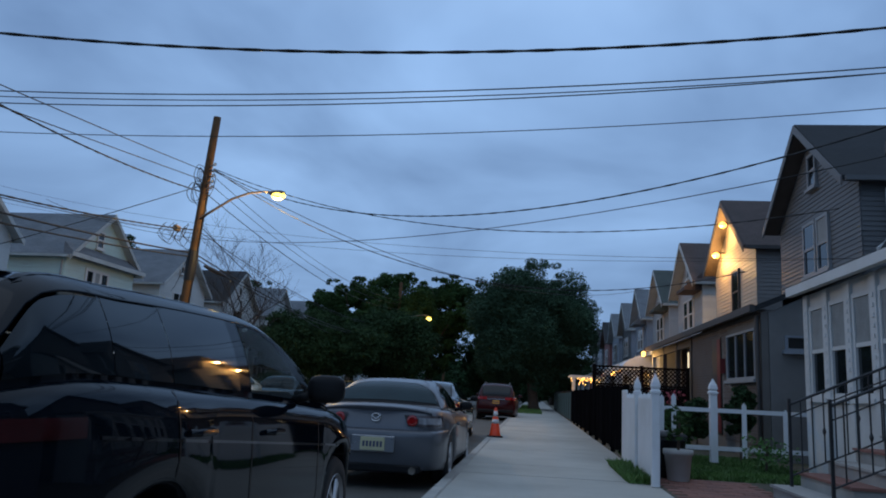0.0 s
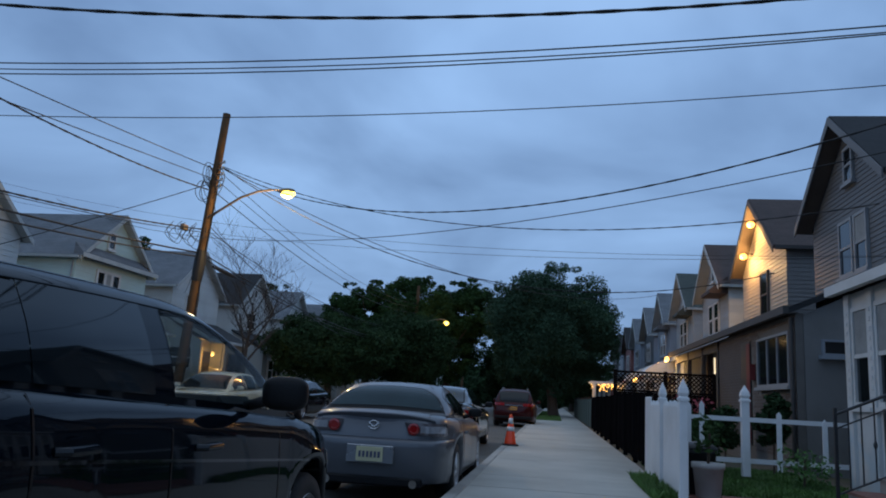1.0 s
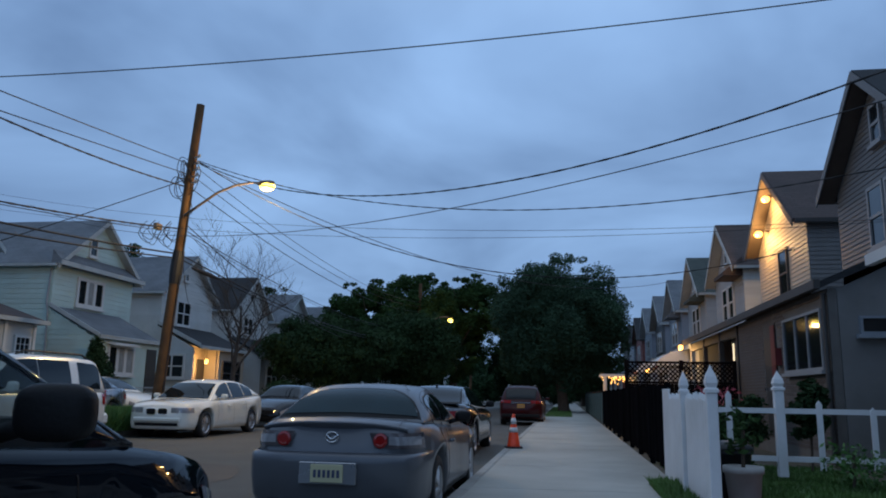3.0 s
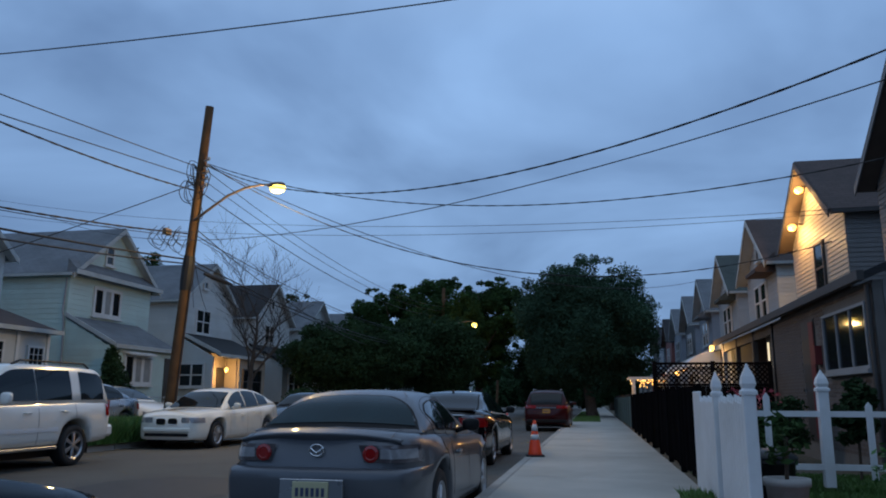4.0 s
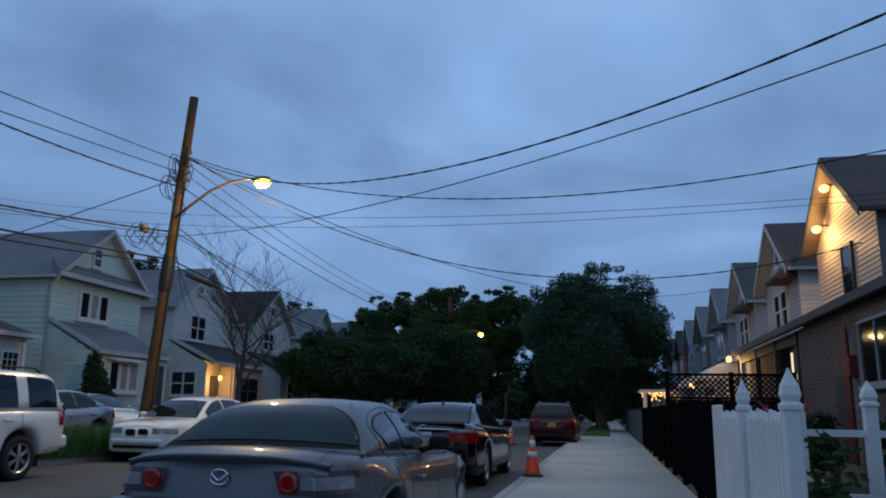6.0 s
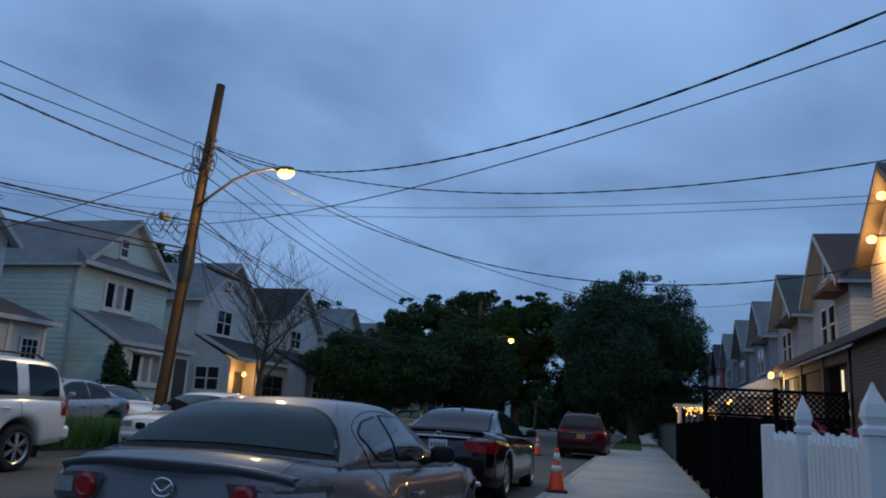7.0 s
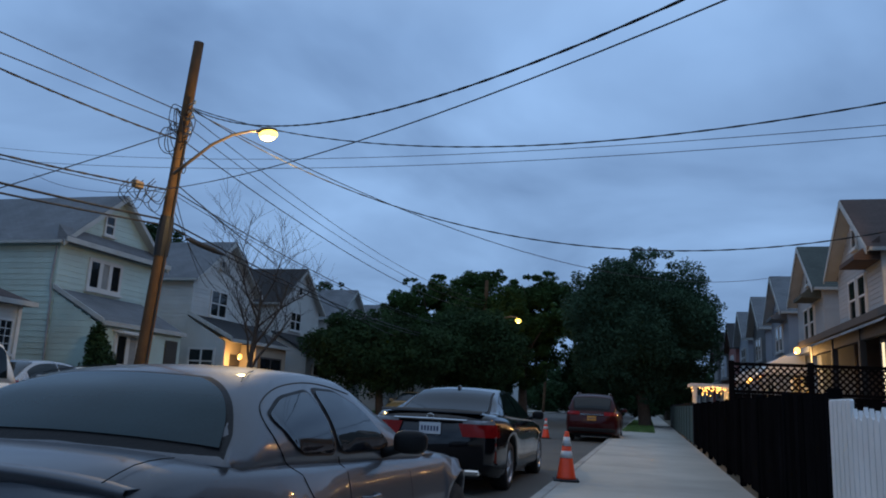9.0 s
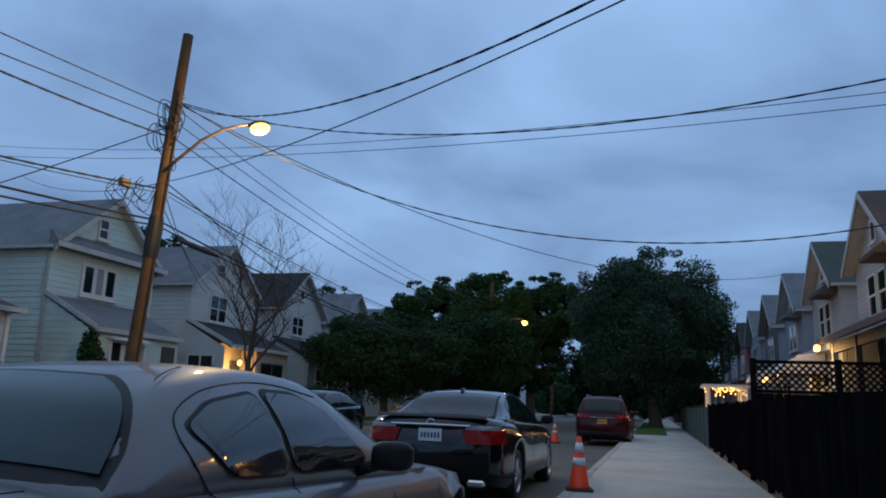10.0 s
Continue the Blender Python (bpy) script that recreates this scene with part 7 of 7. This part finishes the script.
bm = bmesh.new()
bmesh.ops.create_uvsphere(bm, u_segments=18, v_segments=10, radius=1, matrix=Matrix.Translation((-7.98, 22.8, 7.03)) @ Matrix.Rotation(radians(-14), 4, "Z") @ Matrix.Diagonal((0.3, 0.15, 0.085, 1)))
part("lamp_head", bm, M_ALU, arm, smooth=True)
# bowl is oversized: its glowing shape includes the lamp's bloom
bm = bmesh.new()
bmesh.ops.create_uvsphere(bm, u_segments=18, v_segments=10, radius=1, matrix=Matrix.Translation((-7.92, 22.78, 6.93)) @ Matrix.Rotation(radians(-14), 4, "Z") @ Matrix.Diagonal((0.25, 0.16, 0.13, 1)))
part("lamp_bowl", bm, M_SODIUM, arm, "lit yellow sodium lamp bowl", True)

pole2, PB2, PT2 = utility_pole((-10.75, 60.0, -0.1), (-10.5, 60.0, 9.5), "wooden utility pole further along among the trees")
bm = tube(bmesh.new(), [(-10.6, 60, 6.2), (-9.6, 59, 6.6), (-8.3, 57.8, 6.7), (-7.8, 57.3, 6.6)], 0.04, 8)
arm2 = part("lamp_arm", bm, M_ALU, pole2, smooth=True)
bm = bmesh.new()
bmesh.ops.create_uvsphere(bm, u_segments=14, v_segments=8, radius=1, matrix=Matrix.Translation((-7.7, 57.2, 6.35)) @ Matrix.Diagonal((0.2, 0.16, 0.15, 1)))
part("lamp_bowl", bm, M_SODIUM, arm2, "lit yellow lamp bowl", True)
pole3, PB3, PT3 = utility_pole((-11.3, 98.0, -0.1), (-10.9, 98.0, 8.8), "distant utility pole at the end of the street")
bm = tube(bmesh.new(), [(-11.9, 98, 8.2), (-9.9, 98, 8.2)], 0.06, 6)
part("crossarm", bm, M_POLE, pole3)


def cable(a, b, sag, r=0.0115, twist=False, label="thin black overhead cable above the street"):
    a, b = Vector(a), Vector(b)
    n = 40
    pts = [a.lerp(b, i / n) - Vector((0, 0, 4 * sag * (i / n) * (1 - i / n))) for i in range(n + 1)]
    bm = tube(bmesh.new(), pts, r, 6)
    if twist:
        m = 220
        for s in (0, 1):
            tw = []
            for i in range(m + 1):
                t = i / m
                p = a.lerp(b, t) - Vector((0, 0, 4 * sag * t * (1 - t)))
                ph = t * (b - a).length * 2 * math.pi / 0.9 + s * math.pi
                tw.append(p + Vector((0, math.cos(ph), math.sin(ph))) * r * 0.75)
            tube(bm, tw, r * 0.75, 5)
    ob = link("overhead_cable", bm, M_CABLE)
    return tagged(ob, label, "cable", "overhead cables")


# service drops that cross the street above the walk
cable((-19.6, 6.6, 8.09), (6.75, 7.9, 5.4), 1.95, 0.013, True, "thick twisted service cable across the street")
cable((-19.6, 7.8, 6.05), (6.75, 6.35, 4.24), 1.15, 0.006)
cable((-19.6, 7.8, 6.03), (6.75, 6.35, 4.20), 1.18, 0.005)
cable((-19.6, 6.5, 5.63), (6.75, 6.7, 4.4), 1.33, 0.0055)
cable((-19.6, 9.06, 5.5), (6.75, 8.85, 4.77), 0.99, 0.0055)
# along the street
for z0, zb, sag, r, tw in ((7.95, 4.78, 0.31, 0.013, False), (7.62, 3.27, 0.06, 0.013, False), (7.22, 10.83, 2.16, 0.018, True), (5.9, 5.08, 1.39, 0.018, True), (5.8, 4.9, 1.3, 0.010, False), (5.13, 4.5, 0.9, 0.026, False), (5.0, 4.3, 1.0, 0.022, False)):
    p = on_pole(PB, PT, z0)
    cable(p - Vector((0.1, 0, 0)), (-10.95, -14.0, zb), sag, r, tw, "black utility cable strung along the street")
    cable(p, on_pole(PB2, PT2, z0 + 0.1), 0.9, r * 0.8, False, "black utility cable strung along the street")
bm = tube(bmesh.new(), [on_pole(PB, PT, 5.0).lerp(on_pole(PB2, PT2, 5.3), k) - Vector((0, 0, 0.13 + 1.7 * k)) for k in (0.025, 0.04, 0.06, 0.075)], [0.04, 0.075, 0.075, 0.04], 10)
tagged(link("splice_case", bm, M_CABLE), "black splice case on the overhead cable", "splice case")
# drops from the pole to the houses
TOP = on_pole(PB, PT, 7.95) + Vector((0.3, -0.16, 0))
cable(TOP, (6.75, 9.34, 5.3), 1.75, 0.011, True, "twisted service cable to the near house")
cable((-19.6, 27.9, 7.93), (6.75, 9.8, 4.79), 1.71, 0.008)
cable(TOP + Vector((0, 0, 0.03)), (6.75, 16.7, 5.31), 1.2, 0.010, True, "twisted service cable to the dark grey house")
cable((-19.6, 19.9, 6.74), (6.75, 15.1, 3.95), 0.93, 0.004)
cable((-19.6, 21.7, 7.46), (6.75, 14.55, 3.85), 0.89, 0.004)
cable(TOP + Vector((0, 0, -0.01)), (6.75, 24.04, 5.13), 1.94, 0.011, True, "twisted service cable to a white house further on")
cable(TOP + Vector((0, 0, -0.05)), (6.75, 46.3, 7.6), 1.72, 0.012)
cable(on_pole(PB, PT, 7.49), (-19.3, 20.02, 3.46), 0.1, 0.014, False, "service cable to the cream house")
cable(on_pole(PB, PT, 6.0) , (-19.2, 38.5, 5.6), 0.4, 0.012)
cable(on_pole(PB, PT, 5.6) , (-19.3, 40.5, 5.4), 0.5, 0.012)
cable(on_pole(PB, PT, 6.1), (-12.3, 58.0, 4.6), 1.2, 0.015)

# ---- pieces of pavement, path and brick walls ----
slab_bm = bmesh.new()
box(slab_bm, 0.0, 2.59, 0.001, 1.519, -0.08, 0.0, bevel=0.004)
first = link("slab", slab_bm, M_WALK)
slab_mesh = first.data
bpy.data.objects.remove(first)
walk_way = thing("pavement_near", "pale concrete pavement in square slabs", "pavement", kind="structure")
for j in range(84):
    o = new("slab", slab_mesh)
    o.parent = walk_way
    o.location = (KERB_X + 0.155, -9 + 1.52 * j, random.uniform(-0.003, 0.003))
    o.rotation_euler = (random.uniform(-0.002, 0.002), random.uniform(-0.001, 0.001), 0)
path = thing("paver_path", "red paver path to the porch stair", "path", kind="structure")
pv = link("paver", boxed(0.004, 0.296, 0.004, 0.146, -0.05, 0.0, bevel=0.006), M_PAVER)
pv_mesh = pv.data
bpy.data.objects.remove(pv)
for a in range(4):
    for b in range(20):
        o = new("paver", pv_mesh)
        o.parent = path
        o.location = (2.03 + 0.3 * a + (0.15 if b % 2 else 0), 8.5 + 0.15 * b, 0.012 + random.uniform(-0.003, 0.003))
bcache = {}
chosen = 0
rest = bmesh.new()
for P, a, b, z0, z1, d in BRICKS:
    c0, c1 = P(a, d - 0.012, z0), P(b, d + 0.03, z1)
    near = c0.y < 19.6 and chosen < 300 and 1.0 < z0
    if near:
        key = round(b - a, 3)
        if key not in bcache:
            o = link("brick", boxed(0, 0.042, 0, b - a, 0, z1 - z0, bevel=0.004), M_BRICK)
            bcache[key] = o.data
            bpy.data.objects.remove(o)
        o = new("brick", bcache[key])
        o.parent, o.location = H1, (min(c0.x, c1.x), min(c0.y, c1.y), z0)
        chosen += 1
    else:
        box(rest, c0.x, c1.x, c0.y, c1.y, c0.z, c1.z)
rb_ = part("brickwork", rest, M_BRICK, H1)
rb_["kind"] = "stuff"
